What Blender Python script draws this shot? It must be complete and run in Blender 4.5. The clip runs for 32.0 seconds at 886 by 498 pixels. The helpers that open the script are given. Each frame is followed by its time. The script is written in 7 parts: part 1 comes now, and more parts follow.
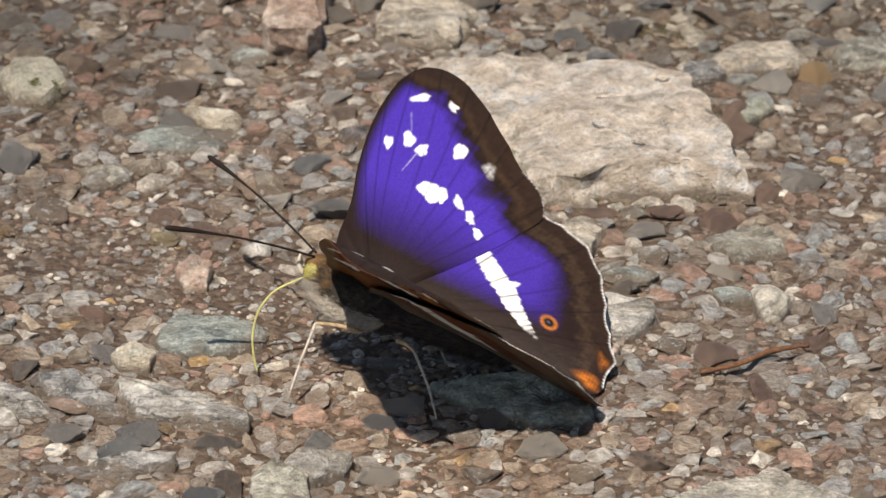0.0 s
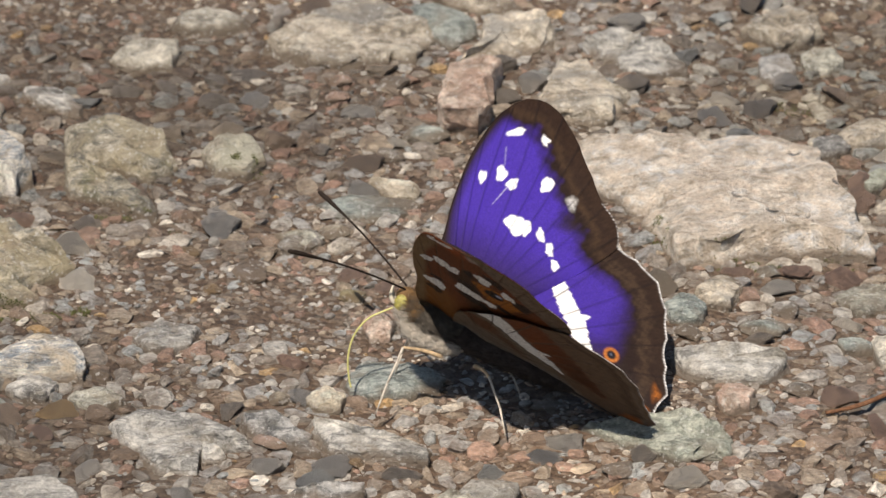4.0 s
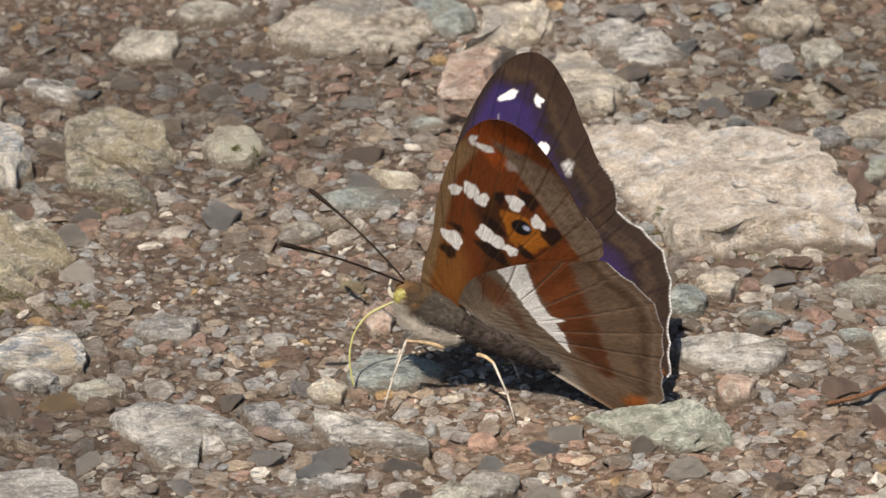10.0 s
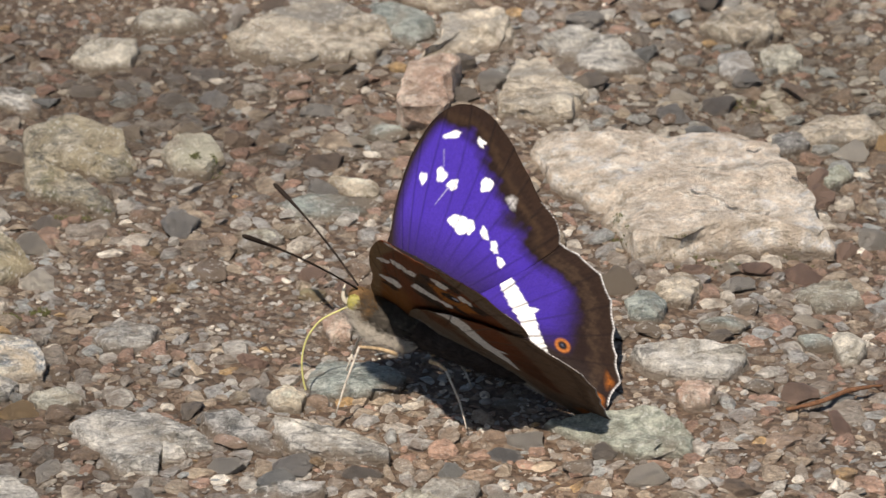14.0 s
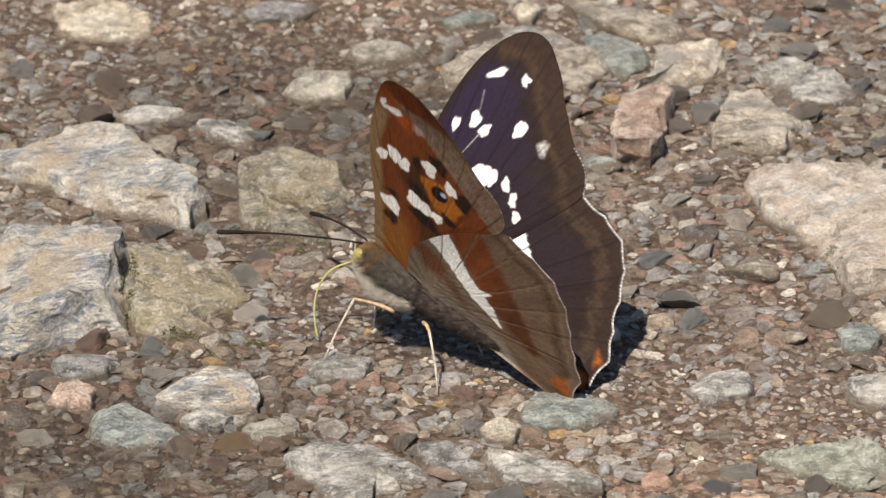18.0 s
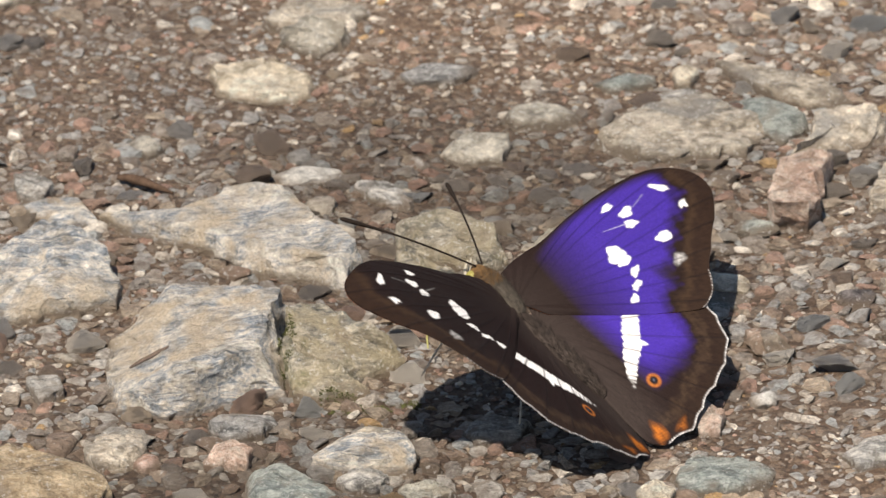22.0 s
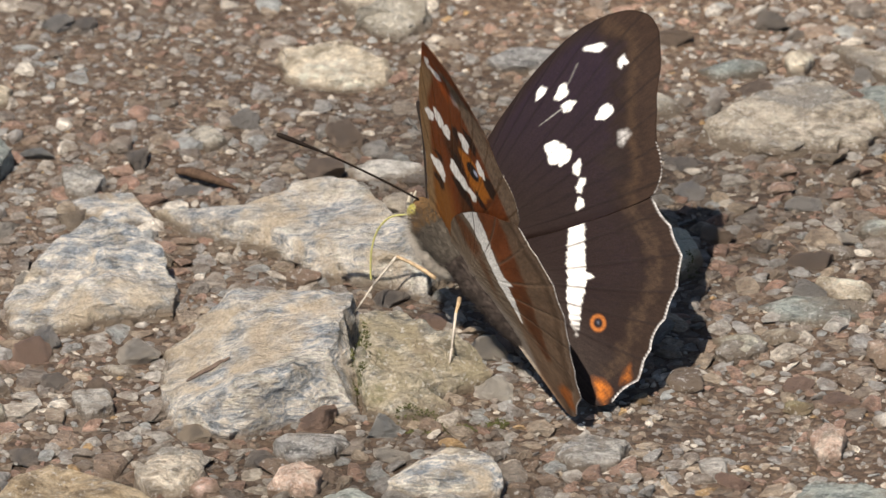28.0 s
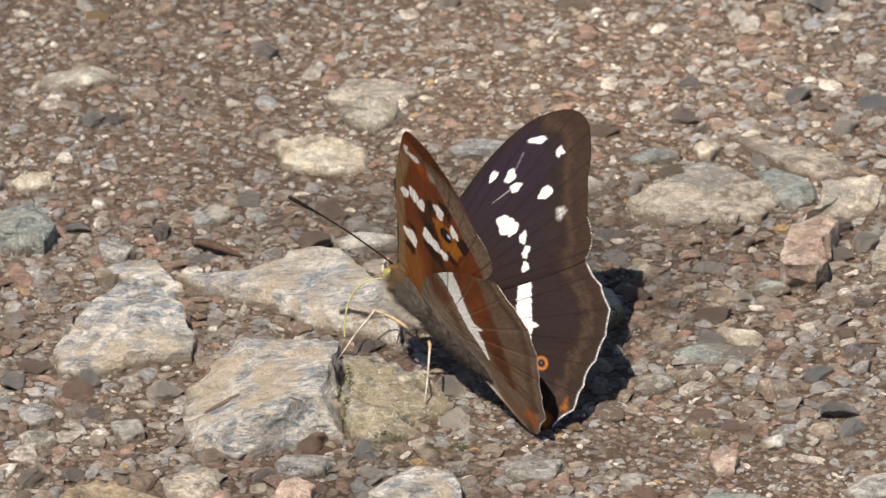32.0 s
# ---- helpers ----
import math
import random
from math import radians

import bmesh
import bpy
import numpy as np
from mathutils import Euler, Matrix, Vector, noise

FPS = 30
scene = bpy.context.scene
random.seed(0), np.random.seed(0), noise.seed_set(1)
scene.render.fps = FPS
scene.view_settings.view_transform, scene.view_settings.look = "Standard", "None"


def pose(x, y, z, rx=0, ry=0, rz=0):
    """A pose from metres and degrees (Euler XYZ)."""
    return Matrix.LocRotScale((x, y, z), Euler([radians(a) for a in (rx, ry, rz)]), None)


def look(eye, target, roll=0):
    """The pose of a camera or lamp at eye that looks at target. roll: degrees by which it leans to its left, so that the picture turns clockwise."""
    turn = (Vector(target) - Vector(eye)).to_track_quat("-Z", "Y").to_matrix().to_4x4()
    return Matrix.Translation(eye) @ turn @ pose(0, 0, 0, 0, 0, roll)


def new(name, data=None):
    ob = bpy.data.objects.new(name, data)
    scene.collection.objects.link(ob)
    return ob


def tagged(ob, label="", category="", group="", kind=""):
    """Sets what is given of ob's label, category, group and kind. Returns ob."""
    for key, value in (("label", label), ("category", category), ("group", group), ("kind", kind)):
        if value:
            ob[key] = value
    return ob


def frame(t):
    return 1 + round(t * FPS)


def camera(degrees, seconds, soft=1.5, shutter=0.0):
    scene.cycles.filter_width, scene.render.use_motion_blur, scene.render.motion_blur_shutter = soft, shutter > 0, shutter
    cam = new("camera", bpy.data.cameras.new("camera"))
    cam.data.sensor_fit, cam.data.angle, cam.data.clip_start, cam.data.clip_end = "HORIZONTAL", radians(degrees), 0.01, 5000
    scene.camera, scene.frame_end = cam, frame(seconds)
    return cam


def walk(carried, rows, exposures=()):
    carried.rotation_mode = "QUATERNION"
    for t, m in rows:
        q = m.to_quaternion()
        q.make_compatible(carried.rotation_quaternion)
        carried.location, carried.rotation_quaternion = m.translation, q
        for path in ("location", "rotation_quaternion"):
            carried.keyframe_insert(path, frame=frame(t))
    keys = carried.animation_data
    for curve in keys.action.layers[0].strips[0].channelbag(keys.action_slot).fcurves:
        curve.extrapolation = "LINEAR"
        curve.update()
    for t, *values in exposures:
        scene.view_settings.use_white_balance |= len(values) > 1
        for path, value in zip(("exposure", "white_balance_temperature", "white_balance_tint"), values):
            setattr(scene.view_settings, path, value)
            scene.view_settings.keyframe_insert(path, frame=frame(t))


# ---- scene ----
EXPOSURE = 0.66
SUN_HEIGHT, SUN_TURN = 58.0, 252.0   # degrees above the ground; degrees from +x towards +y


cam = camera(9.0, 32.0, soft=1.5)
# hand-held pans from one standpoint, with a step nearer or back where the view tightens or widens
walk(cam, [
    (0.0, look((0.0018, -0.6097, 0.3232), (0.0158, -0.0151, 0.0000), 0.96)),
    (0.5, look((0.0018, -0.6097, 0.3233), (0.0157, -0.0151, 0.0000), 0.92)),
    (1.0, look((0.0013, -0.6085, 0.3229), (0.0116, -0.0101, 0.0000), 0.75)),
    (1.5, look((0.0008, -0.6083, 0.3230), (0.0065, -0.0075, 0.0000), 0.57)),
    (2.0, look((-0.0000, -0.6078, 0.3229), (-0.0001, -0.0034, 0.0000), 0.35)),
    (2.5, look((-0.0003, -0.6083, 0.3235), (-0.0029, 0.0002, 0.0000), 0.32)),
    (3.0, look((-0.0004, -0.6076, 0.3232), (-0.0038, 0.0018, 0.0000), 0.20)),
    (3.5, look((-0.0001, -0.6601, 0.3510), (-0.0034, 0.0008, 0.0000), 0.22)),
    (4.0, look((0.0000, -0.6873, 0.3655), (-0.0055, 0.0007, 0.0000), 0.06)),
    (4.5, look((0.0000, -0.6875, 0.3656), (-0.0079, 0.0034, 0.0000), 0.03)),
    (6.5, look((-0.0000, -0.6869, 0.3653), (-0.0071, 0.0000, 0.0000), -0.05)),
    (7.0, look((0.0000, -0.6877, 0.3656), (-0.0074, -0.0017, 0.0000), -0.06)),
    (7.5, look((-0.0000, -0.6870, 0.3653), (-0.0062, -0.0019, 0.0000), 0.00)),
    (8.0, look((0.0000, -0.6873, 0.3654), (-0.0066, -0.0011, 0.0000), -0.00)),
    (8.5, look((-0.0000, -0.6869, 0.3652), (-0.0072, -0.0022, 0.0000), 0.01)),
    (9.0, look((-0.0000, -0.6868, 0.3652), (-0.0075, -0.0038, 0.0000), 0.03)),
    (9.5, look((0.0000, -0.6873, 0.3654), (-0.0070, -0.0039, 0.0000), -0.03)),
    (10.0, look((0.0000, -0.6872, 0.3654), (-0.0055, -0.0018, 0.0000), -0.06)),
    (10.5, look((-0.0000, -0.6867, 0.3651), (-0.0052, -0.0011, 0.0000), -0.09)),
    (11.0, look((-0.0000, -0.6866, 0.3651), (-0.0055, -0.0019, 0.0000), -0.05)),
    (11.5, look((-0.0000, -0.6866, 0.3651), (-0.0045, -0.0036, 0.0000), -0.02)),
    (12.0, look((-0.0000, -0.6866, 0.3651), (-0.0018, -0.0044, 0.0000), 0.01)),
    (12.5, look((0.0000, -0.6872, 0.3654), (-0.0006, -0.0028, 0.0000), 0.01)),
    (13.0, look((0.0000, -0.6872, 0.3654), (0.0000, 0.0000, 0.0000), -0.00)),
    (13.5, look((0.0000, -0.6871, 0.3653), (0.0001, 0.0000, 0.0000), 0.01)),
    (15.5, look((-0.0000, -0.6871, 0.3653), (-0.0017, 0.0021, 0.0000), -0.10)),
    (16.0, look((0.0000, -0.6872, 0.3654), (-0.0059, 0.0026, 0.0000), -0.28)),
    (16.5, look((-0.0000, -0.6869, 0.3652), (-0.0134, 0.0026, 0.0000), -0.52)),
    (17.0, look((-0.0000, -0.6868, 0.3652), (-0.0222, 0.0031, 0.0000), -0.88)),
    (17.5, look((0.0000, -0.6880, 0.3658), (-0.0264, 0.0050, 0.0000), -1.03)),
    (18.0, look((0.0000, -0.6876, 0.3656), (-0.0298, 0.0098, 0.0000), -1.13)),
    (18.5, look((0.0000, -0.6880, 0.3658), (-0.0320, 0.0149, 0.0000), -1.21)),
    (19.0, look((0.0000, -0.6873, 0.3655), (-0.0325, 0.0179, 0.0000), -1.20)),
    (19.5, look((0.0000, -0.6876, 0.3656), (-0.0375, 0.0187, 0.0000), -1.30)),
    (20.0, look((0.0001, -0.6889, 0.3663), (-0.0448, 0.0248, 0.0000), -1.53)),
    (20.5, look((0.0002, -0.6906, 0.3671), (-0.0515, 0.0385, 0.0000), -1.69)),
    (21.0, look((0.0002, -0.6892, 0.3664), (-0.0539, 0.0398, 0.0000), -1.71)),
    (21.5, look((0.0002, -0.6894, 0.3665), (-0.0549, 0.0377, 0.0000), -1.71)),
    (22.0, look((0.0001, -0.6884, 0.3660), (-0.0530, 0.0288, 0.0000), -1.59)),
    (22.5, look((0.0001, -0.6891, 0.3664), (-0.0495, 0.0240, 0.0000), -1.46)),
    (23.0, look((0.0001, -0.6886, 0.3661), (-0.0437, 0.0233, 0.0000), -1.26)),
    (23.5, look((0.0001, -0.6885, 0.3661), (-0.0406, 0.0231, 0.0000), -1.15)),
    (24.0, look((0.0001, -0.6887, 0.3661), (-0.0396, 0.0210, 0.0000), -1.09)),
    (24.5, look((0.0001, -0.6888, 0.3662), (-0.0394, 0.0210, 0.0000), -1.06)),
    (26.5, look((-0.0039, -0.6237, 0.3325), (-0.0428, 0.0174, 0.0000), -1.06)),
    (27.0, look((-0.0050, -0.6223, 0.3316), (-0.0543, 0.0150, 0.0000), -1.55)),
    (27.5, look((-0.0055, -0.6240, 0.3328), (-0.0620, 0.0209, 0.0000), -1.56)),
    (28.0, look((-0.0059, -0.6221, 0.3322), (-0.0648, 0.0291, 0.0000), -1.82)),
    (28.5, look((-0.0005, -0.6814, 0.3624), (-0.0618, 0.0307, 0.0000), -1.78)),
    (29.0, look((-0.0005, -0.6809, 0.3622), (-0.0587, 0.0321, 0.0000), -1.66)),
    (29.5, look((0.0059, -0.7600, 0.4023), (-0.0579, 0.0327, 0.0000), -1.60)),
    (30.0, look((0.0063, -0.7646, 0.4044), (-0.0593, 0.0379, 0.0000), -1.64)),
    (30.5, look((0.0065, -0.7660, 0.4047), (-0.0602, 0.0452, 0.0000), -1.71)),
    (31.0, look((0.0065, -0.7660, 0.4045), (-0.0609, 0.0494, 0.0000), -1.78)),
    (31.5, look((0.0065, -0.7651, 0.4040), (-0.0617, 0.0495, 0.0000), -1.74)),
    (32.0, look((0.0066, -0.7660, 0.4045), (-0.0613, 0.0494, 0.0000), -1.79)),
], exposures=[(0.0, EXPOSURE - 0.06), (13.0, EXPOSURE - 0.09), (17.0, EXPOSURE), (32.0, EXPOSURE)])


# ---- daylight: a high sun over the left of the subject and a clear sky
to_sun = Vector((math.cos(radians(SUN_TURN)) * math.cos(radians(SUN_HEIGHT)),
                 math.sin(radians(SUN_TURN)) * math.cos(radians(SUN_HEIGHT)), math.sin(radians(SUN_HEIGHT))))
sun = new("sun", bpy.data.lights.new("sun", "SUN"))
sun.data.energy, sun.data.angle, sun.data.color = 5.0, radians(0.6), (1.0, 0.895, 0.785)
sun.matrix_world = look(to_sun * 3.0, (0, 0, 0))
world = bpy.data.worlds.new("sky")
scene.world = world
world.use_nodes = True
sky = world.node_tree.nodes.new("ShaderNodeTexSky")
sky.sky_type, sky.sun_disc = "NISHITA", False
sky.sun_elevation, sky.sun_rotation = radians(SUN_HEIGHT), radians(90.0 - SUN_TURN)
back = world.node_tree.nodes["Background"]
back.inputs["Strength"].default_value = 0.064
world.node_tree.links.new(sky.outputs["Color"], back.inputs["Color"])


# ---- materials
def graph(name):
    m = bpy.data.materials.new(name)
    m.use_nodes = True
    nt = m.node_tree
    return m, nt, nt.nodes["Principled BSDF"]


def link(nt, a, b):
    nt.links.new(a, b)


def coords(nt, stretch=(1, 1, 1), turn=0.0, space="Object"):
    tc = nt.nodes.new("ShaderNodeTexCoord")
    mp = nt.nodes.new("ShaderNodeMapping")
    mp.inputs["Scale"].default_value = stretch
    mp.inputs["Rotation"].default_value = (0, 0, radians(turn))
    link(nt, tc.outputs[space], mp.inputs["Vector"])
    return mp.outputs["Vector"]


def grain(nt, vec, scale, detail=6.0, rough=0.6, twist=0.0):
    n = nt.nodes.new("ShaderNodeTexNoise")
    n.inputs["Scale"].default_value = scale
    n.inputs["Detail"].default_value = detail
    n.inputs["Roughness"].default_value = rough
    n.inputs["Distortion"].default_value = twist
    link(nt, vec, n.inputs["Vector"])
    return n.outputs["Fac"]


def ramp(nt, fac, *stops):
    r = nt.nodes.new("ShaderNodeValToRGB")
    els = r.color_ramp.elements
    while len(els) < len(stops):
        els.new(0.5)
    for e, (at, c) in zip(els, stops):
        e.position = at
        e.color = (*c, 1) if isinstance(c, tuple) else (c, c, c, 1)
    link(nt, fac, r.inputs["Fac"])
    return r.outputs["Color"]


def blend(nt, fac, a, b, mode="MIX"):
    m = nt.nodes.new("ShaderNodeMix")
    m.data_type, m.blend_type = "RGBA", mode
    for sock, v in ((m.inputs["Factor"], fac), (m.inputs["A"], a), (m.inputs["B"], b)):
        if isinstance(v, (int, float)):
            sock.default_value = v
        elif isinstance(v, tuple):
            sock.default_value = (*v, 1)
        else:
            link(nt, v, sock)
    return m.outputs["Result"]


def relief(nt, bsdf, height, depth, strength=1.0):
    b = nt.nodes.new("ShaderNodeBump")
    b.inputs["Distance"].default_value = depth
    b.inputs["Strength"].default_value = strength
    link(nt, height, b.inputs["Height"])
    link(nt, b.outputs["Normal"], bsdf.inputs["Normal"])


def rock(name, dark, mid, light, patch, patch_at=0.6, layers=1.0, rough=0.75, speck=0.5, green=None, turn=20.0, pits=False):
    """Foliated stone: fine layered streaks, patches of another mineral, bright mica specks and some dust."""
    m, nt, bs = graph(name)
    info = nt.nodes.new("ShaderNodeObjectInfo")
    tc = nt.nodes.new("ShaderNodeTexCoord")
    add = nt.nodes.new("ShaderNodeVectorMath")
    shift = nt.nodes.new("ShaderNodeVectorMath")
    shift.operation = "SCALE"
    shift.inputs[0].default_value = (0.9, 1.7, 0.4)
    link(nt, info.outputs["Random"], shift.inputs["Scale"])
    link(nt, tc.outputs["Object"], add.inputs[0])
    link(nt, shift.outputs["Vector"], add.inputs[1])
    mp = nt.nodes.new("ShaderNodeMapping")
    mp.inputs["Scale"].default_value = (1 - 0.3 * min(1.0, layers), 1 + 0.8 * layers, 1 + 1.0 * layers)
    mp.inputs["Rotation"].default_value = (0.25, 0.1, radians(turn))
    link(nt, add.outputs["Vector"], mp.inputs["Vector"])
    streak = grain(nt, mp.outputs["Vector"], 430, 8, 0.74, 1.0)
    wave = grain(nt, mp.outputs["Vector"], 70, 5, 0.6, 1.6)
    blotch = grain(nt, add.outputs["Vector"], 330, 6, 0.7, 0.6)
    broad = grain(nt, add.outputs["Vector"], 95, 5, 0.6, 0.8)
    fine = grain(nt, add.outputs["Vector"], 2600, 4, 0.7)
    both = nt.nodes.new("ShaderNodeMath")
    both.operation = "MULTIPLY_ADD"
    both.inputs[1].default_value, both.inputs[2].default_value = 0.55, -0.275
    link(nt, wave, both.inputs[0])
    mixed = nt.nodes.new("ShaderNodeMath")
    mixed.operation = "ADD"
    link(nt, streak, mixed.inputs[0])
    link(nt, both.outputs[0], mixed.inputs[1])
    base = ramp(nt, mixed.outputs[0], (0.38, dark), (0.47, mid), (0.56, light), (0.68, tuple(min(0.8, v * 1.22) for v in light)))
    base = blend(nt, 1.0, base, ramp(nt, blotch, (0.36, (0.55, 0.53, 0.49)), (0.47, (0.95, 0.94, 0.92)), (0.62, (1.32, 1.3, 1.27))), "MULTIPLY")
    where = ramp(nt, broad, (patch_at - 0.1, 0.0), (patch_at + 0.03, 0.85))
    base = blend(nt, where, base, patch)
    if green:
        mossy = ramp(nt, grain(nt, add.outputs["Vector"], 140, 6, 0.7), (0.55, 0.0), (0.68, 0.8))
        base = blend(nt, mossy, base, green)
    base = blend(nt, ramp(nt, fine, (0.35, 0.7), (0.55, 1.0)), (0, 0, 0), base, "MIX")
    sep = nt.nodes.new("ShaderNodeSeparateXYZ")
    link(nt, tc.outputs["Object"], sep.inputs["Vector"])
    low = nt.nodes.new("ShaderNodeMath")
    low.operation = "MULTIPLY_ADD"
    low.inputs[1].default_value, low.inputs[2].default_value = 270.0, 0.05
    link(nt, sep.outputs["Z"], low.inputs[0])
    crust = nt.nodes.new("ShaderNodeMath")
    crust.operation = "SUBTRACT"
    link(nt, broad, crust.inputs[0])
    link(nt, low.outputs[0], crust.inputs[1])
    base = blend(nt, ramp(nt, crust.outputs[0], (0.02, 0.0), (0.3, 0.85)), base, (0.16, 0.118, 0.08))
    stain = ramp(nt, grain(nt, add.outputs["Vector"], 190, 8, 0.72), (0.53, 0.0), (0.66, 0.55))
    base = blend(nt, stain, base, (0.24, 0.19, 0.138))
    tone = ramp(nt, info.outputs["Random"], (0.0, 0.8), (1.0, 1.15))
    base = blend(nt, 1.0, base, tone, "MULTIPLY")
    bright = ramp(nt, grain(nt, add.outputs["Vector"], 1300, 4, 0.65), (0.58, 0.0), (0.66, speck))
    base = blend(nt, bright, base, (0.75, 0.74, 0.7))
    link(nt, base, bs.inputs["Base Color"])
    link(nt, ramp(nt, streak, (0.3, rough + 0.12), (0.7, rough - 0.15)), bs.inputs["Roughness"])
    bs.inputs["Specular IOR Level"].default_value = 0.45
    hs = nt.nodes.new("ShaderNodeMath")
    hs.operation = "ADD"
    link(nt, streak, hs.inputs[0])
    link(nt, ramp(nt, fine, (0.2, 0.0), (0.8, 0.45)), hs.inputs[1])
    if pits:             # small sharp holes here and there
        cell = nt.nodes.new("ShaderNodeTexVoronoi")
        cell.inputs["Scale"].default_value = 240
        link(nt, add.outputs["Vector"], cell.inputs["Vector"])
        hole = nt.nodes.new("ShaderNodeMath")
        hole.operation = "MULTIPLY"
        link(nt, ramp(nt, cell.outputs["Distance"], (0.14, 1.0), (0.26, 0.0)), hole.inputs[0])
        link(nt, ramp(nt, cell.outputs["Color"], (0.6, 0.0), (0.64, 1.0)), hole.inputs[1])
        deep = nt.nodes.new("ShaderNodeMath")
        deep.operation = "MULTIPLY_ADD"
        deep.inputs[1].default_value = -1.3
        link(nt, hole.outputs[0], deep.inputs[0])
        link(nt, hs.outputs[0], deep.inputs[2])
        hs = deep
    relief(nt, bs, hs.outputs[0], 0.0013)
    return m


ROCK = {
    "orange": (rock("orange_quartz", (0.4, 0.22, 0.06), (0.55, 0.33, 0.1), (0.62, 0.42, 0.16), (0.5, 0.3, 0.12), 0.7, 0.0, 0.5),
               "small orange-yellow pebble in the gravel"),
    "pink": (rock("pink_feldspar", (0.38, 0.23, 0.17), (0.5, 0.33, 0.26), (0.58, 0.43, 0.36), (0.45, 0.3, 0.22), 0.66, 0.0),
             "small salmon-pink pebble in the gravel"),
    "white": (rock("white_quartz", (0.5, 0.47, 0.42), (0.64, 0.62, 0.57), (0.75, 0.73, 0.69), (0.55, 0.5, 0.42), 0.7, 0.0, 0.5),
              "small white quartz pebble in the gravel"),
    "dark": (rock("dark_stone", (0.07, 0.06, 0.06), (0.13, 0.115, 0.115), (0.2, 0.18, 0.175), (0.16, 0.13, 0.11), 0.66, 0.3),
             "small dark purplish-grey pebble in the soil"),
    "olive": (rock("olive_quartz", (0.26, 0.22, 0.08), (0.38, 0.33, 0.14), (0.46, 0.42, 0.22), (0.34, 0.28, 0.14), 0.66, 0.0, 0.5),
              "small olive-yellow pebble in the gravel"),
    "pale": (rock("pale_sandstone", (0.63, 0.53, 0.42), (0.77, 0.67, 0.55), (0.83, 0.76, 0.66), (0.7, 0.58, 0.45), 0.62, 0.25, speck=0.3, pits=True),
             "large pale pinkish-beige pitted stone slab in the gravel"),
    "red": (rock("red_granite", (0.38, 0.255, 0.19), (0.58, 0.43, 0.34), (0.7, 0.57, 0.47), (0.5, 0.33, 0.25), 0.6, 0.0),
            "pinkish-red granite stone with a rough grain"),
    "tan": (rock("tan_stone", (0.27, 0.235, 0.185), (0.5, 0.435, 0.34), (0.68, 0.61, 0.5), (0.36, 0.34, 0.3), 0.6, 0.6),
            "weathered tan stone half sunk in the gravel"),
    "ochre": (rock("ochre_stone", (0.27, 0.2, 0.12), (0.43, 0.33, 0.205), (0.53, 0.43, 0.29), (0.3, 0.267, 0.212), 0.64, 0.4),
              "ochre-yellow weathered flat stone in the soil"),
    "grey": (rock("grey_gneiss", (0.22, 0.215, 0.2), (0.42, 0.41, 0.385), (0.62, 0.6, 0.55), (0.5, 0.45, 0.37), 0.64, 0.9),
             "grey layered angular stone lying flat on the gravel"),
    "greyg": (rock("green_grey_stone", (0.22, 0.215, 0.18), (0.4, 0.39, 0.33), (0.55, 0.535, 0.45), (0.46, 0.41, 0.3), 0.6, 0.5),
              "greenish-grey weathered stone on the gravel"),
    "paleg": (rock("pale_grey_stone", (0.312, 0.29, 0.244), (0.504, 0.476, 0.403), (0.66, 0.615, 0.519), (0.432, 0.383, 0.297), 0.6, 0.4),
              "pale grey chipped stone resting on the soil"),
    "cream": (rock("cream_quartzite", (0.432, 0.371, 0.276), (0.636, 0.557, 0.424), (0.756, 0.684, 0.551), (0.48, 0.394, 0.276), 0.66, 0.2, speck=0.3),
              "cream-white quartz stone among grey gravel"),
    "blue": (rock("blue_slate", (0.192, 0.22, 0.212), (0.324, 0.365, 0.339), (0.432, 0.464, 0.424), (0.396, 0.371, 0.297), 0.66, 0.7),
             "flat blue-grey slate stone in the gravel"),
    "mint": (rock("mint_stone", (0.312, 0.336, 0.276), (0.48, 0.51, 0.424), (0.624, 0.638, 0.53), (0.456, 0.429, 0.318), 0.64, 0.3),
             "pale mint-green flat stone on the gravel"),
    "slate": (rock("dark_slate", (0.15, 0.152, 0.15), (0.3, 0.3, 0.29), (0.48, 0.47, 0.45), (0.38, 0.33, 0.26), 0.66, 1.0),
              "dark blue-grey slate flake on the gravel"),
    "shell": (rock("lichen_stone", (0.24, 0.22, 0.17), (0.384, 0.348, 0.276), (0.504, 0.464, 0.371), (0.5, 0.48, 0.37), 0.56, 0.5),
              "grey stone with a pale yellow-green lichen patch"),
    "schist": (rock("streaked_schist", (0.21, 0.24, 0.27), (0.43, 0.445, 0.45), (0.71, 0.66, 0.58), (0.6, 0.49, 0.34), 0.57, 1.5, speck=0.35),
               "large blue-grey streaked schist stone with ochre crust"),
    "moss": (rock("mossy_schist", (0.16, 0.16, 0.145), (0.34, 0.32, 0.26), (0.54, 0.49, 0.39), (0.46, 0.39, 0.25), 0.57, 1.2,
                  green=(0.13, 0.135, 0.045)),
             "ochre and grey schist stone with patches of green moss"),
}


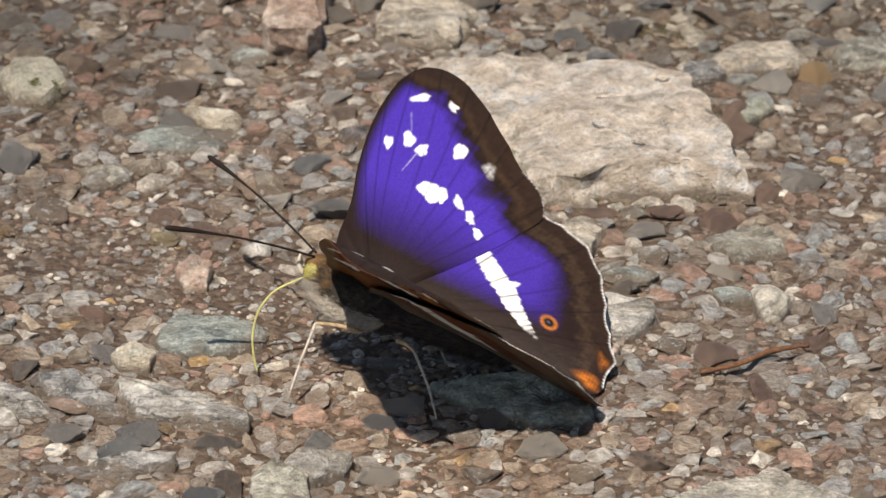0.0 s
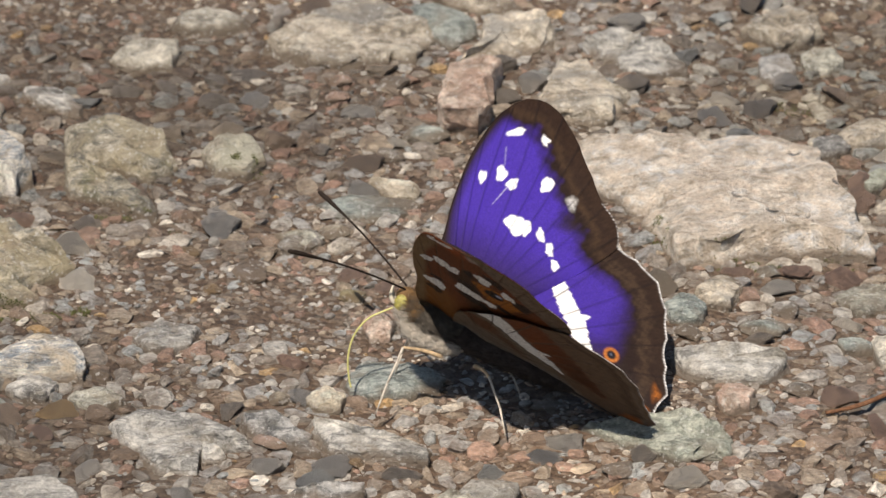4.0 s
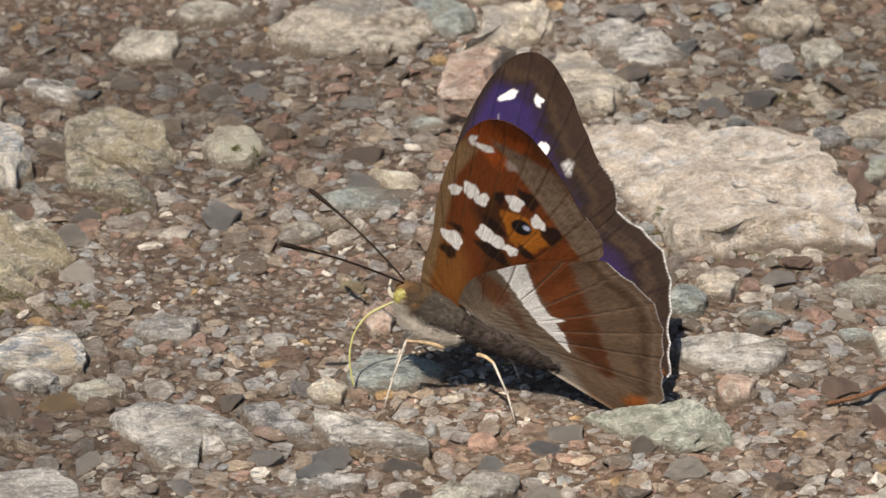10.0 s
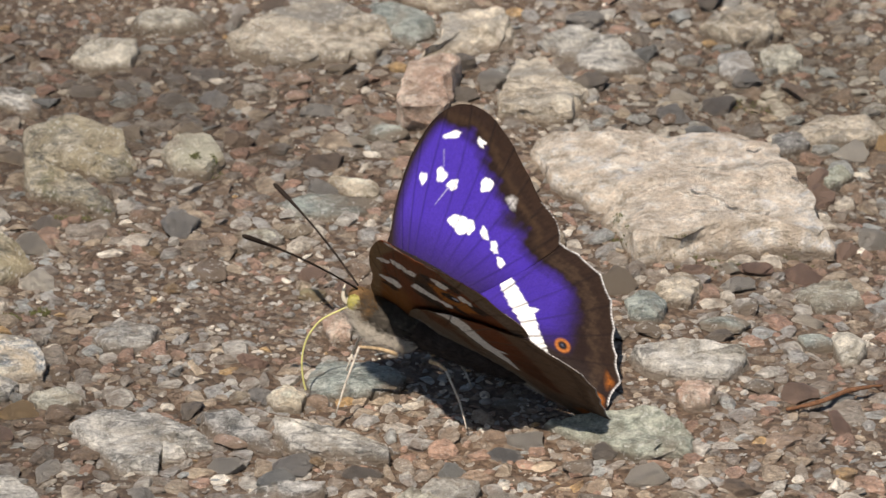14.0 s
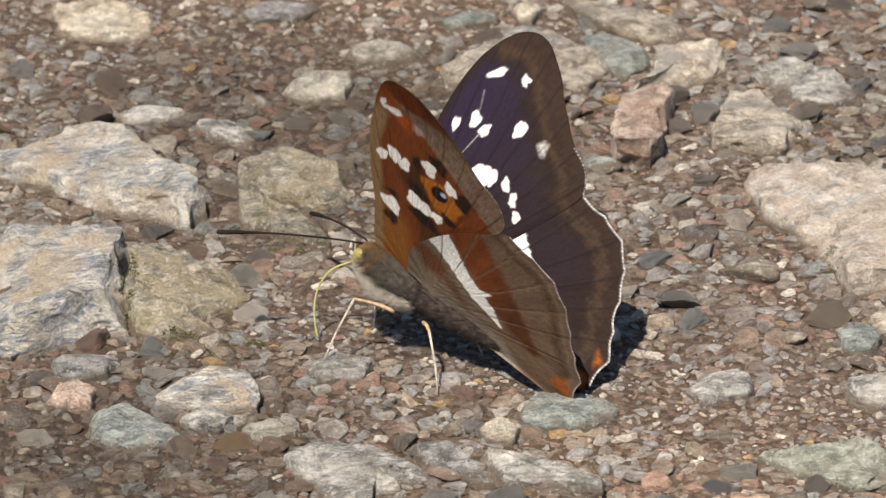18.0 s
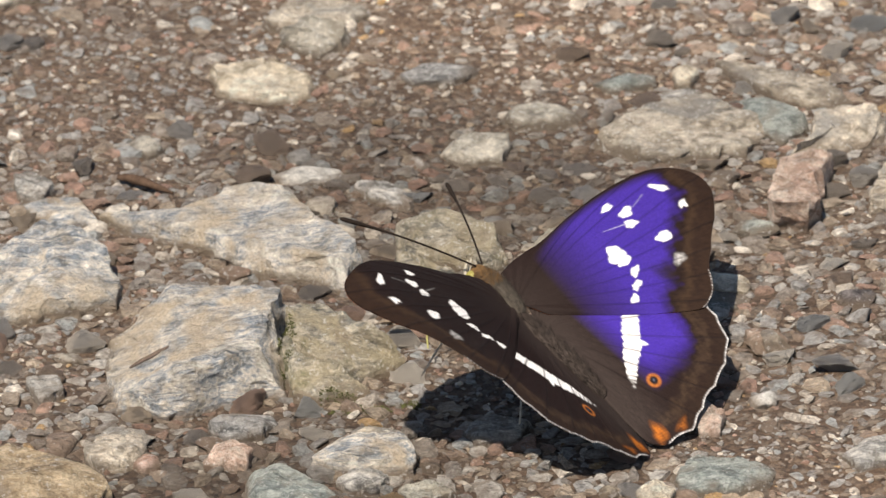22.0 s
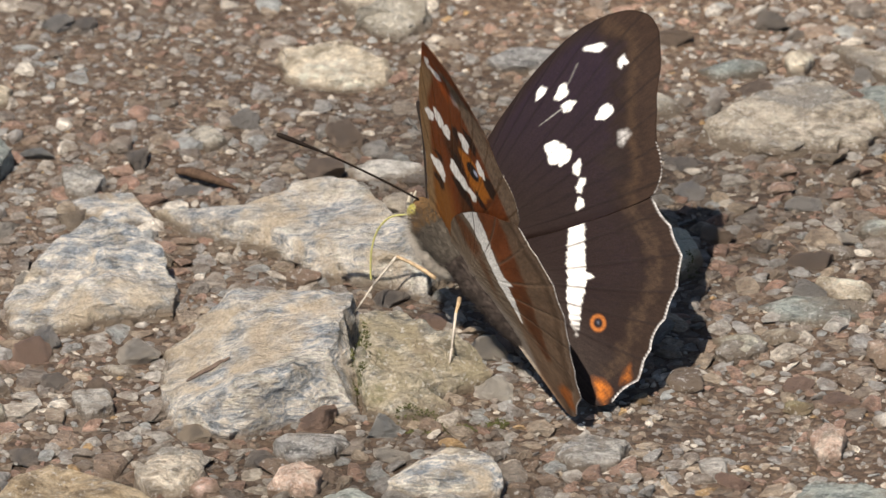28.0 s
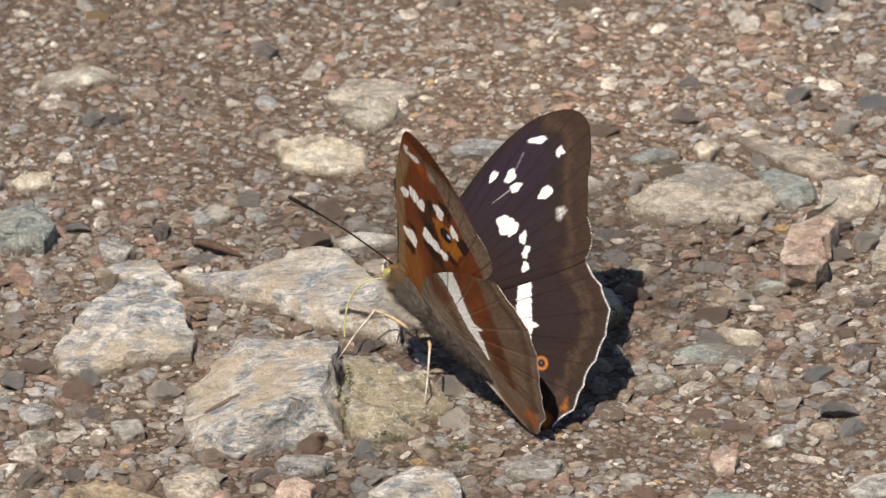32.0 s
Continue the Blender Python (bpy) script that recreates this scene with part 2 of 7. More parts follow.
def patchy(nt, base):
    """Multiplies the colour by wide darker and lighter patches, each about its own centre."""
    vec = coords(nt)
    rough = grain(nt, vec, 45, 5, 0.6)
    for centre, inner, outer, tint in (((-0.052, 0.047, 0.0), 0.035, 0.075, (0.56, 0.54, 0.51)), ((-0.078, -0.055, 0.0), 0.035, 0.07, (0.52, 0.5, 0.47)),
                                       ((-0.045, 0.115, 0.0), 0.045, 0.08, (1.32, 1.3, 1.27)), ((0.012, -0.055, 0.0), 0.03, 0.065, (1.28, 1.25, 1.22)),
                                       ((0.055, 0.05, 0.0), 0.03, 0.065, (0.68, 0.67, 0.62))):
        off = nt.nodes.new("ShaderNodeVectorMath")
        off.operation = "SUBTRACT"
        off.inputs[1].default_value = centre
        link(nt, vec, off.inputs[0])
        size = nt.nodes.new("ShaderNodeVectorMath")
        size.operation = "LENGTH"
        link(nt, off.outputs["Vector"], size.inputs[0])
        uneven = nt.nodes.new("ShaderNodeMath")
        uneven.operation = "MULTIPLY_ADD"
        uneven.inputs[1].default_value = 0.04
        link(nt, rough, uneven.inputs[0])
        link(nt, size.outputs["Value"], uneven.inputs[2])
        base = blend(nt, 1.0, base, ramp(nt, uneven.outputs[0], (inner, tint), (outer, (1.0, 1.0, 1.0))), "MULTIPLY")
    return base


def gravel_material(name, island):
    """Mixed gravel: the colour of each pebble is drawn by chance."""
    m, nt, bs = graph(name)
    if island:
        pick = nt.nodes.new("ShaderNodeNewGeometry").outputs["Random Per Island"]
    else:
        pick = nt.nodes.new("ShaderNodeObjectInfo").outputs["Random"]
    r = nt.nodes.new("ShaderNodeValToRGB")
    r.color_ramp.interpolation = "CONSTANT"
    tones = [(0.0, (0.14, 0.125, 0.108)), (0.06, (0.22, 0.213, 0.2)), (0.2, (0.19, 0.165, 0.137)), (0.33, (0.29, 0.273, 0.243)),
             (0.47, (0.185, 0.137, 0.1)), (0.57, (0.235, 0.193, 0.145)), (0.67, (0.22, 0.228, 0.22)), (0.76, (0.235, 0.155, 0.115)),
             (0.83, (0.38, 0.345, 0.29)), (0.89, (0.215, 0.135, 0.1)), (0.93, (0.32, 0.26, 0.19)), (0.96, (0.52, 0.48, 0.41)),
             (0.99, (0.3, 0.2, 0.095))]
    els = r.color_ramp.elements
    while len(els) < len(tones):
        els.new(0.5)
    for e, (at, c) in zip(els, tones):
        e.position, e.color = at, (*c, 1)
    link(nt, pick, r.inputs["Fac"])
    vec = coords(nt, (1, 1.8, 2.4), 25)
    streak = grain(nt, vec, 700, 6, 0.7, 0.5)
    fine = grain(nt, vec, 2600, 3, 0.6)
    base = blend(nt, 1.0, r.outputs["Color"], ramp(nt, streak, (0.32, 0.85), (0.66, 2.35)), "MULTIPLY")
    base = blend(nt, ramp(nt, fine, (0.6, 0.0), (0.68, 0.6)), base, (0.68, 0.66, 0.62))
    soil = ramp(nt, grain(nt, coords(nt), 260, 7, 0.7), (0.44, 0.0), (0.62, 0.72))
    base = blend(nt, soil, base, (0.15, 0.104, 0.07))
    base = patchy(nt, base) if island else base
    link(nt, base, bs.inputs["Base Color"])
    bs.inputs["Roughness"].default_value = 0.72
    coarse = nt.nodes.new("ShaderNodeMath")
    coarse.operation = "MULTIPLY_ADD"
    coarse.inputs[1].default_value = 0.35
    link(nt, fine, coarse.inputs[0])
    link(nt, streak, coarse.inputs[2])
    relief(nt, bs, coarse.outputs[0], 0.0016)
    return m


GRAVEL, PEBBLE = gravel_material("gravel_mix", True), gravel_material("pebble_mix", False)


def soil_material():
    m, nt, bs = graph("damp_brown_soil")
    vec = coords(nt)
    broad = grain(nt, vec, 38, 6, 0.65)
    fine = grain(nt, vec, 900, 7, 0.75)
    base = ramp(nt, fine, (0.32, (0.044, 0.028, 0.018)), (0.5, (0.112, 0.075, 0.05)), (0.66, (0.21, 0.156, 0.112)))
    base = blend(nt, 1.0, base, ramp(nt, broad, (0.3, (0.78, 0.74, 0.68)), (0.7, (1.12, 1.08, 1.02))), "MULTIPLY")
    vo = nt.nodes.new("ShaderNodeTexVoronoi")
    vo.inputs["Scale"].default_value = 850
    link(nt, vec, vo.inputs["Vector"])
    grit = ramp(nt, vo.outputs["Color"], (0.55, 0.0), (0.8, 0.55))
    base = patchy(nt, blend(nt, grit, base, (0.23, 0.195, 0.155)))
    link(nt, base, bs.inputs["Base Color"])
    bs.inputs["Roughness"].default_value = 0.85
    hs = nt.nodes.new("ShaderNodeMath")
    hs.operation = "SUBTRACT"
    link(nt, fine, hs.inputs[0])
    link(nt, vo.outputs["Distance"], hs.inputs[1])
    relief(nt, bs, hs.outputs[0], 0.0012)
    return m


SOIL = soil_material()


def plain(name, colour, rough=0.6, vary=0.3, scale=900, metal=0.0):
    m, nt, bs = graph(name)
    bs.inputs["Specular IOR Level"].default_value = 0.5 if rough < 0.7 else 0.12
    n = grain(nt, coords(nt), scale, 5, 0.65)
    link(nt, blend(nt, 1.0, colour, ramp(nt, n, (0.3, 1 - vary), (0.7, 1 + vary)), "MULTIPLY"), bs.inputs["Base Color"])
    bs.inputs["Roughness"].default_value = rough
    bs.inputs["Metallic"].default_value = metal
    relief(nt, bs, n, 0.0002)
    return m


# ---- the ground: one sheet, finely uneven where the path is near, flat out to the horizon
def ground_height(x, y):
    p = Vector((x, y, 0))
    return 0.0012 * noise.noise(p * 26) + 0.0007 * noise.noise(p * 90) + 0.0003 * noise.noise(p * 260)


def build_ground():
    far = [0.3, 0.6, 1.5, 6.0, 30.0, 200.0]
    xs = [-v for v in reversed(far)] + list(np.linspace(-0.19, 0.15, 300)) + far
    ys = [-v for v in reversed(far)] + list(np.linspace(-0.15, 0.24, 320)) + far
    verts = [(x, y, ground_height(x, y) - 0.0004) for y in ys for x in xs]
    n = len(xs)
    faces = [(j * n + i, j * n + i + 1, (j + 1) * n + i + 1, (j + 1) * n + i) for j in range(len(ys) - 1) for i in range(n - 1)]
    me = bpy.data.meshes.new("ground")
    me.from_pydata(verts, [], faces)
    me.polygons.foreach_set("use_smooth", [True] * len(faces))
    me.materials.append(SOIL)
    tagged(new("ground", me), "damp brown soil of a gravel path", "ground", kind="structure")


build_ground()
FOOTPRINTS = []   # centre and corner ring of each stone, for the gravel to keep clear of


def reach(corners, turn):
    """Distance from the origin to the edge of a polygon along a direction."""
    dx, dy = math.cos(turn), math.sin(turn)
    best = 0.0
    for (ax, ay), (bx, by) in zip(corners, corners[1:] + corners[:1]):
        ex, ey = bx - ax, by - ay
        det = ex * dy - ey * dx
        if abs(det) < 1e-12:
            continue
        d = (ex * ay - ey * ax) / det
        s = (dx * ay - dy * ax) / det
        if d > 0 and -1e-6 <= s <= 1 + 1e-6:
            best = max(best, d)
    return best


def facets(p, cells, seed):
    """A field of flat, tilted chips: each cell has a slope of its own."""
    q = p * cells + seed
    far, places = noise.voronoi(q)
    c, seam = places[0], min(1.0, (far[1] - far[0]) * 4.0)      # fades out at the seams
    t = noise.noise_vector(c * 7.3 + Vector((1.7, 9.2, 4.4)))
    return seam * ((q - c).dot(Vector((t.x, t.y, t.z * 0.3))) / cells * 2.2 + t.z * 0.25 / cells)


STONES = []


def stone(kind, height, *corners):
    """A stone with a flattish top: its corners and its height in millimetres."""
    h = height * 0.00085
    cx, cy = (sum(c[k] for c in corners) / len(corners) * 0.001 for k in (0, 1))
    ring = [(x * 0.001 - cx, y * 0.001 - cy) for x, y in corners]
    FOOTPRINTS.append((cx, cy, ring))
    size = max(math.hypot(*c) for c in ring)
    n = 170 if size > 0.012 else 104 if size > 0.007 else 52
    edge = [reach(ring, 2 * math.pi * k / n) for k in range(n)]
    for _ in range(3):                          # no sudden jumps where the outline bends back
        for k in list(range(n)) + list(range(n - 1, -1, -1)):
            edge[k] = min(edge[k], edge[k - 1] * (1 + 9.0 / n), edge[(k + 1) % n] * (1 + 9.0 / n))
    edge = [0.1 * edge[k - 1] + 0.8 * edge[k] + 0.1 * edge[(k + 1) % n] for k in range(n)]
    knots = [(0, 1.0), (0.46, 1.0), (0.74, 0.99), (0.92, 0.95), (0.985, 0.82), (1.01, 0.5), (1.03, 0.1), (1.05, -0.4)]
    rows = 46 if size > 0.012 else 26 if size > 0.007 else 14
    levels = []
    for k in range(1, rows + 1):
        f = (k / rows) ** 0.9 * (len(knots) - 1)
        i = min(int(f), len(knots) - 2)
        levels.append(tuple(u + (v - u) * (f - i) for u, v in zip(knots[i], knots[i + 1])))
    seed = Vector((cx * 700 + 3.1, cy * 700 + 1.7, height))
    rng = random.Random(int(abs(cx * 91000) + abs(cy * 57000)))
    lean = Vector((noise.noise(seed), noise.noise(seed + Vector((9, 4, 2))), 0)) * 0.14
    cuts = []            # broken faces: planes that take the edge off
    for _ in range(3 if size > 0.022 else 8):
        a = rng.uniform(0, 6.283)
        d = Vector((math.cos(a), math.sin(a), rng.uniform(0.5, 3.4))).normalized()
        r = reach(ring, a)
        cuts.append((d, d.dot(Vector((math.cos(a) * r, math.sin(a) * r, h))) * rng.uniform(0.8, 0.97)))
    verts, faces = [(0, 0, h)], []
    for r, z in levels:
        for k in range(n):
            a = 2 * math.pi * k / n
            x, y = edge[k] * r * math.cos(a), edge[k] * r * math.sin(a)
            p = Vector((x, y, z * h)) * (1 / max(size, 0.004)) + seed
            small = noise.noise(Vector((x, y, z * h)) * 900 + seed)
            flat = Vector((p.x, p.y, seed.z))
            bump = noise.noise(p * 1.6) * 0.16 + facets(flat, 1.7, seed) * 0.55 + facets(flat, 4.5, seed) * 0.28 + noise.noise(p * 10.5) * 0.05
            q = noise.noise(Vector((p.x * 1.1 + 0.5 * p.y, p.y * 2.6 - 0.9 * p.x, p.z)) * 1.3 + seed * 1.7) * 3.2 + noise.noise(p * 6.0) * 0.35
            step = math.floor(q)                      # split layers: flat treads with steep breaks
            bump = bump * 0.75 + (step + min(1.0, (q - step) * 2.2)) * 0.075
            out = 1 + (noise.noise(p * 3.1 + Vector((5, 5, 5))) * 0.12 + facets(flat, 3.2, seed) * 0.3 + noise.noise(p * 9) * 0.04) * min(1, r * 1.2)
            v = Vector((x * out, y * out, z * h + h * bump * (1 if z > 0.3 else 0.3) + (x * lean.x + y * lean.y) * max(z, 0) + small * 0.00012))
            if z > 0:
                for d, c in cuts:
                    over = d.dot(v) - c
                    if over > 0:
                        v = v - d * over * 0.95
            verts.append(v[:])
    m = len(levels)
    faces += [(0, 1 + k, 1 + (k + 1) % n) for k in range(n)]
    for j in range(m - 1):
        b = 1 + j * n
        faces += [(b + k, b + n + k, b + n + (k + 1) % n, b + (k + 1) % n) for k in range(n)]
    faces.append(tuple(1 + (m - 1) * n + k for k in range(n)))
    verts[0] = (0, 0, sum(v[2] for v in verts[1:n + 1]) / n)
    material, label = ROCK[kind]
    me = bpy.data.meshes.new("stone")
    me.from_pydata(verts, [], faces)
    me.polygons.foreach_set("use_smooth", [True] * len(faces))
    me.set_sharp_from_angle(angle=radians(24))
    me.materials.append(material)
    ob = new("stone", me)
    ob.location = (cx, cy, ground_height(cx, cy) - 0.0004)
    STONES.append((ob.location.copy(), me))
    return tagged(ob, label, "stone", "stones in the path")


def crag(kind, *corners):
    """A broken block: for each corner its top (x, y, height) and its foot (x, y), in millimetres."""
    top = np.array([c[:3] for c in corners]) * 0.001
    foot = np.array([(c[3], c[4], -0.8) for c in corners]) * 0.001
    centre = top.mean(0)
    base = Vector((centre[0], centre[1], ground_height(centre[0], centre[1]) - 0.0004))
    FOOTPRINTS.append((centre[0], centre[1], [(f[0] - centre[0], f[1] - centre[1]) for f in foot]))
    span = np.hypot(*(foot[:, :2] - centre[:2]).T).max()
    n, inner, outer = (220, 54, 22) if span > 0.012 else (120, 26, 14)
    gone = np.r_[0, np.cumsum(np.linalg.norm(np.roll(top, -1, 0) - top, axis=1) + 1e-5)]
    at = np.linspace(0, gone[-1], n, endpoint=False)
    rim = np.stack([np.interp(at, gone, np.r_[top[:, k], top[0, k]]) for k in range(3)], 1)
    low = np.stack([np.interp(at, gone, np.r_[foot[:, k], foot[0, k]]) for k in range(3)], 1)
    mid = np.array((centre[0], centre[1], rim[:, 2].mean() * 1.02))
    layers = [mid + (rim - mid) * (k / inner) for k in range(1, inner + 1)]
    layers += [rim + (low - rim) * (k / outer) for k in range(1, outer + 1)]
    seed = Vector((centre[0] * 610 + 2.3, centre[1] * 610 + 4.1, 3.0))
    tall = top[:, 2].max()
    verts = []
    for j, ring in enumerate([np.array([mid])] + layers):
        side = max(0.0, (j - inner) / outer)
        near_edge = max(0.0, 1 - abs(j - inner) / (0.12 * inner))
        for k, q in enumerate(ring):
            p = Vector(q) / max(span, 0.006) + seed
            bump = facets(p, 2.3, seed) * 0.5 + facets(p, 6.0, seed) * 0.3 + noise.noise(p * 2.2) * 0.12 + noise.noise(p * 9) * 0.035
            q2 = noise.noise(Vector((p.x * 1.0 + 0.6 * p.y, p.y * 2.8 - 0.8 * p.x, p.z)) * 1.4 + seed) * 3.0 + noise.noise(p * 5) * 0.4
            step = math.floor(q2)
            bump += (step + min(1.0, (q2 - step) * 2.6)) * 0.05 * (1 - side)
            chip = noise.noise(p * 6.5 + Vector((3, 1, 7))) * 0.5 + noise.noise(p * 15) * 0.3
            away = Vector((q[0] - mid[0], q[1] - mid[1], 0))
            away = away.normalized() if away.length > 1e-9 else away
            v = Vector(q) - base
            v.z += tall * bump * (0.75 if side == 0 else 0.3 * (1 - side)) - near_edge * tall * (0.05 + 0.1 * max(0.0, chip))
            v += away * ((facets(p, 3.4, seed) * 0.35 + chip * 0.03) * span * min(1.0, (j / inner) ** 3) - near_edge * 0.02 * span * max(0.0, chip))
            v += Vector(noise.noise_vector(Vector(q) * 1100)) * 0.0001
            verts.append(v[:])
    faces = [(0, 1 + k, 1 + (k + 1) % n) for k in range(n)]
    for j in range(len(layers) - 1):
        b = 1 + j * n
        faces += [(b + k, b + n + k, b + n + (k + 1) % n, b + (k + 1) % n) for k in range(n)]
    faces.append(tuple(1 + (len(layers) - 1) * n + k for k in range(n)))
    material, label = ROCK[kind]
    bm = bmesh.new()
    made = [bm.verts.new(v) for v in verts]
    for f in faces:
        bm.faces.new([made[i] for i in f])
    bmesh.ops.recalc_face_normals(bm, faces=bm.faces)
    me = bpy.data.meshes.new("stone")
    bm.to_mesh(me)
    bm.free()
    me.polygons.foreach_set("use_smooth", [True] * len(me.polygons))
    me.set_sharp_from_angle(angle=radians(26))
    me.materials.append(material)
    ob = new("stone", me)
    ob.location = base
    STONES.append((ob.location.copy(), me))
    return tagged(ob, label, "stone", "stones in the path")


# ---- the blocks: colour, then each corner's top and foot
crag("pale", (12.9, 27.5, 2.0, 12.0, 28.3), (16.3, 29.5, 3.0, 15.5, 30.4), (27.6, 29.3, 4.0, 27.3, 30.5), (42.0, 28.5, 4.0, 42.7, 29.4), (47.4, 23.9, 4.5, 48.4, 24.6), (49.9, 12.6, 4.5, 51.1, 12.6), (53.2, -1.6, 3.3, 54.6, -2.0), (45.7, 0.1, 5.0, 45.0, -1.6), (36.0, -0.6, 5.0, 35.4, -3.2), (30.4, -4.2, 4.0, 30.5, -4.7), (26.5, -5.1, 4.0, 26.6, -5.5), (23.5, 9.7, 1.1, 21.1, 9.3), (19.2, 15.4, 2.1, 17.7, 15.0), (15.7, 16.3, 1.2, 15.2, 15.9), (15.4, 20.8, 2.0, 14.3, 21.4))
crag("schist", (-89.8, 6.2, 5.0, -90.3, 7.3), (-79.5, 7.0, 6.0, -79.1, 8.1), (-74.4, 5.1, 6.0, -73.7, 6.1), (-74.4, -6.5, 6.9, -72.4, -6.5), (-75.5, -13.0, 6.2, -72.0, -15.7), (-79.6, -16.6, 6.5, -79.1, -17.3), (-84.7, -20.3, 6.0, -85.5, -21.2), (-93.8, -20.1, 1.9, -94.7, -20.5), (-96.6, -8.3, 1.2, -97.5, -8.7), (-96.9, 0.5, 1.0, -97.8, 0.1))
crag("schist", (-114.7, 21.6, 5.0, -115.6, 22.5), (-110.3, 26.3, 5.5, -110.5, 27.4), (-105.6, 24.4, 6.0, -105.3, 25.5), (-101.1, 20.1, 5.5, -100.1, 20.8), (-97.8, 15.7, 2.0, -97.3, 15.3), (-98.5, 10.3, 2.2, -98.1, 9.9), (-105.5, 7.7, 3.5, -105.3, 7.3), (-111.9, 4.5, 2.2, -111.6, 4.1), (-117.9, 4.8, 1.5, -118.4, 4.4), (-119.6, 12.0, 1.2, -120.5, 11.6))
crag("schist", (-102.1, 35.7, 2.5, -103.2, 36.1), (-92.3, 36.6, 3.0, -93.3, 37.3), (-81.0, 39.6, 5.0, -81.2, 40.7), (-76.8, 38.7, 5.0, -76.5, 39.9), (-71.1, 29.5, 5.5, -69.9, 29.8), (-67.6, 26.0, 5.5, -66.4, 25.8), (-64.3, 19.8, 5.5, -63.3, 18.8), (-67.0, 17.0, 4.6, -66.6, 14.6), (-73.4, 18.9, 5.0, -72.7, 17.8), (-80.3, 22.6, 4.0, -80.6, 20.7), (-88.1, 28.0, 3.0, -88.2, 27.0), (-96.7, 31.6, 2.5, -97.9, 31.8))
crag("moss", (-72.6, -2.4, 6.6, -73.2, -2.0), (-68.6, 2.1, 5.5, -69.3, 3.1), (-63.4, -3.4, 6.0, -63.6, -2.2), (-58.3, -7.7, 6.0, -57.3, -8.3), (-55.9, -7.4, 1.5, -55.5, -7.8), (-60.0, -9.9, 2.6, -59.7, -10.3), (-64.8, -12.9, 3.3, -64.5, -13.3), (-72.4, -6.1, 4.6, -73.0, -6.5))
crag("moss", (-72.6, -8.6, 5.6, -73.4, -8.2), (-69.8, -11.8, 4.5, -70.7, -10.9), (-65.7, -13.2, 4.5, -64.9, -12.9), (-60.5, -15.0, 1.0, -59.8, -15.4), (-62.7, -16.7, 1.2, -62.6, -17.1), (-66.4, -17.9, 1.7, -66.5, -18.3), (-70.3, -16.6, 1.9, -70.8, -17.0))
crag("moss", (-59.5, 30.2, 4.0, -60.6, 30.6), (-53.9, 31.5, 5.0, -54.7, 32.4), (-49.7, 29.9, 5.5, -49.3, 31.0), (-45.6, 28.2, 5.0, -44.4, 28.4), (-44.2, 22.5, 1.6, -43.7, 22.1), (-46.8, 19.8, 3.0, -47.1, 19.4), (-52.5, 23.0, 2.4, -53.0, 22.5), (-58.5, 26.3, 1.8, -59.2, 25.8))
crag("moss", (-58.9, 21.4, 4.0, -59.7, 22.2), (-55.4, 17.6, 5.0, -56.3, 18.5), (-51.3, 15.1, 4.5, -50.9, 16.2), (-46.6, 13.3, 1.0, -45.9, 12.9), (-45.5, 9.0, 1.0, -45.1, 8.6), (-47.1, 8.1, 1.0, -46.9, 7.7), (-52.1, 12.4, 1.5, -52.3, 12.0), (-57.7, 14.7, 2.5, -58.9, 14.8))
crag("red", (-4.9, 51.6, 4.5, -5.3, 52.7), (-0.3, 52.4, 5.0, -0.1, 53.6), (2.6, 52.1, 4.5, 3.1, 53.2), (0.2, 43.0, 5.5, 1.4, 43.2), (1.0, 36.7, 5.0, 0.9, 38.4), (-0.7, 33.8, 5.5, -0.9, 36.0), (-5.6, 34.2, 5.5, -5.7, 36.6), (-6.8, 37.6, 5.0, -6.5, 39.3))
crag("tan", (0.1, 67.9, 3.5, -0.6, 68.9), (3.9, 69.8, 4.0, 4.0, 71.0), (8.5, 69.8, 4.0, 9.3, 70.7), (10.0, 64.9, 4.0, 11.1, 65.2), (8.0, 61.7, 1.4, 8.4, 61.3), (3.8, 58.3, 1.5, 4.1, 57.9), (-3.2, 57.4, 1.0, -3.4, 57.0), (-2.4, 57.4, 3.5, -3.2, 56.5), (0.1, 61.2, 3.5, -0.9, 60.5))
crag("tan", (10.8, 54.6, 3.0, 10.4, 55.7), (15.0, 54.5, 3.5, 15.1, 55.7), (17.7, 47.0, 3.5, 18.8, 47.5), (21.0, 46.7, 1.8, 21.6, 46.3), (18.4, 39.0, 3.3, 18.8, 38.6), (15.5, 37.9, 3.0, 15.7, 37.5), (8.2, 40.2, 2.8, 7.6, 39.8), (8.7, 44.3, 3.0, 7.5, 44.1))
crag("grey", (15.1, 62.1, 3.5, 14.0, 62.7), (18.9, 63.9, 4.0, 18.4, 65.0), (26.0, 60.2, 4.0, 26.9, 60.4), (29.6, 57.1, 1.3, 30.2, 56.7), (24.9, 54.3, 1.7, 25.6, 53.9), (21.6, 54.8, 2.0, 21.0, 54.4), (16.0, 61.5, 1.0, 15.5, 61.1))
crag("grey", (-48.2, -51.7, 2.0, -49.3, -51.2), (-44.6, -49.3, 3.0, -45.5, -48.4), (-36.8, -50.9, 3.0, -36.3, -49.8), (-30.8, -56.0, 3.0, -29.6, -56.1), (-31.9, -56.0, 1.3, -31.8, -56.4), (-36.3, -56.1, 2.2, -36.2, -56.5), (-36.5, -61.4, 1.7, -36.6, -61.8), (-41.6, -60.3, 1.1, -42.3, -60.7), (-44.3, -56.2, 1.6, -45.1, -56.6))
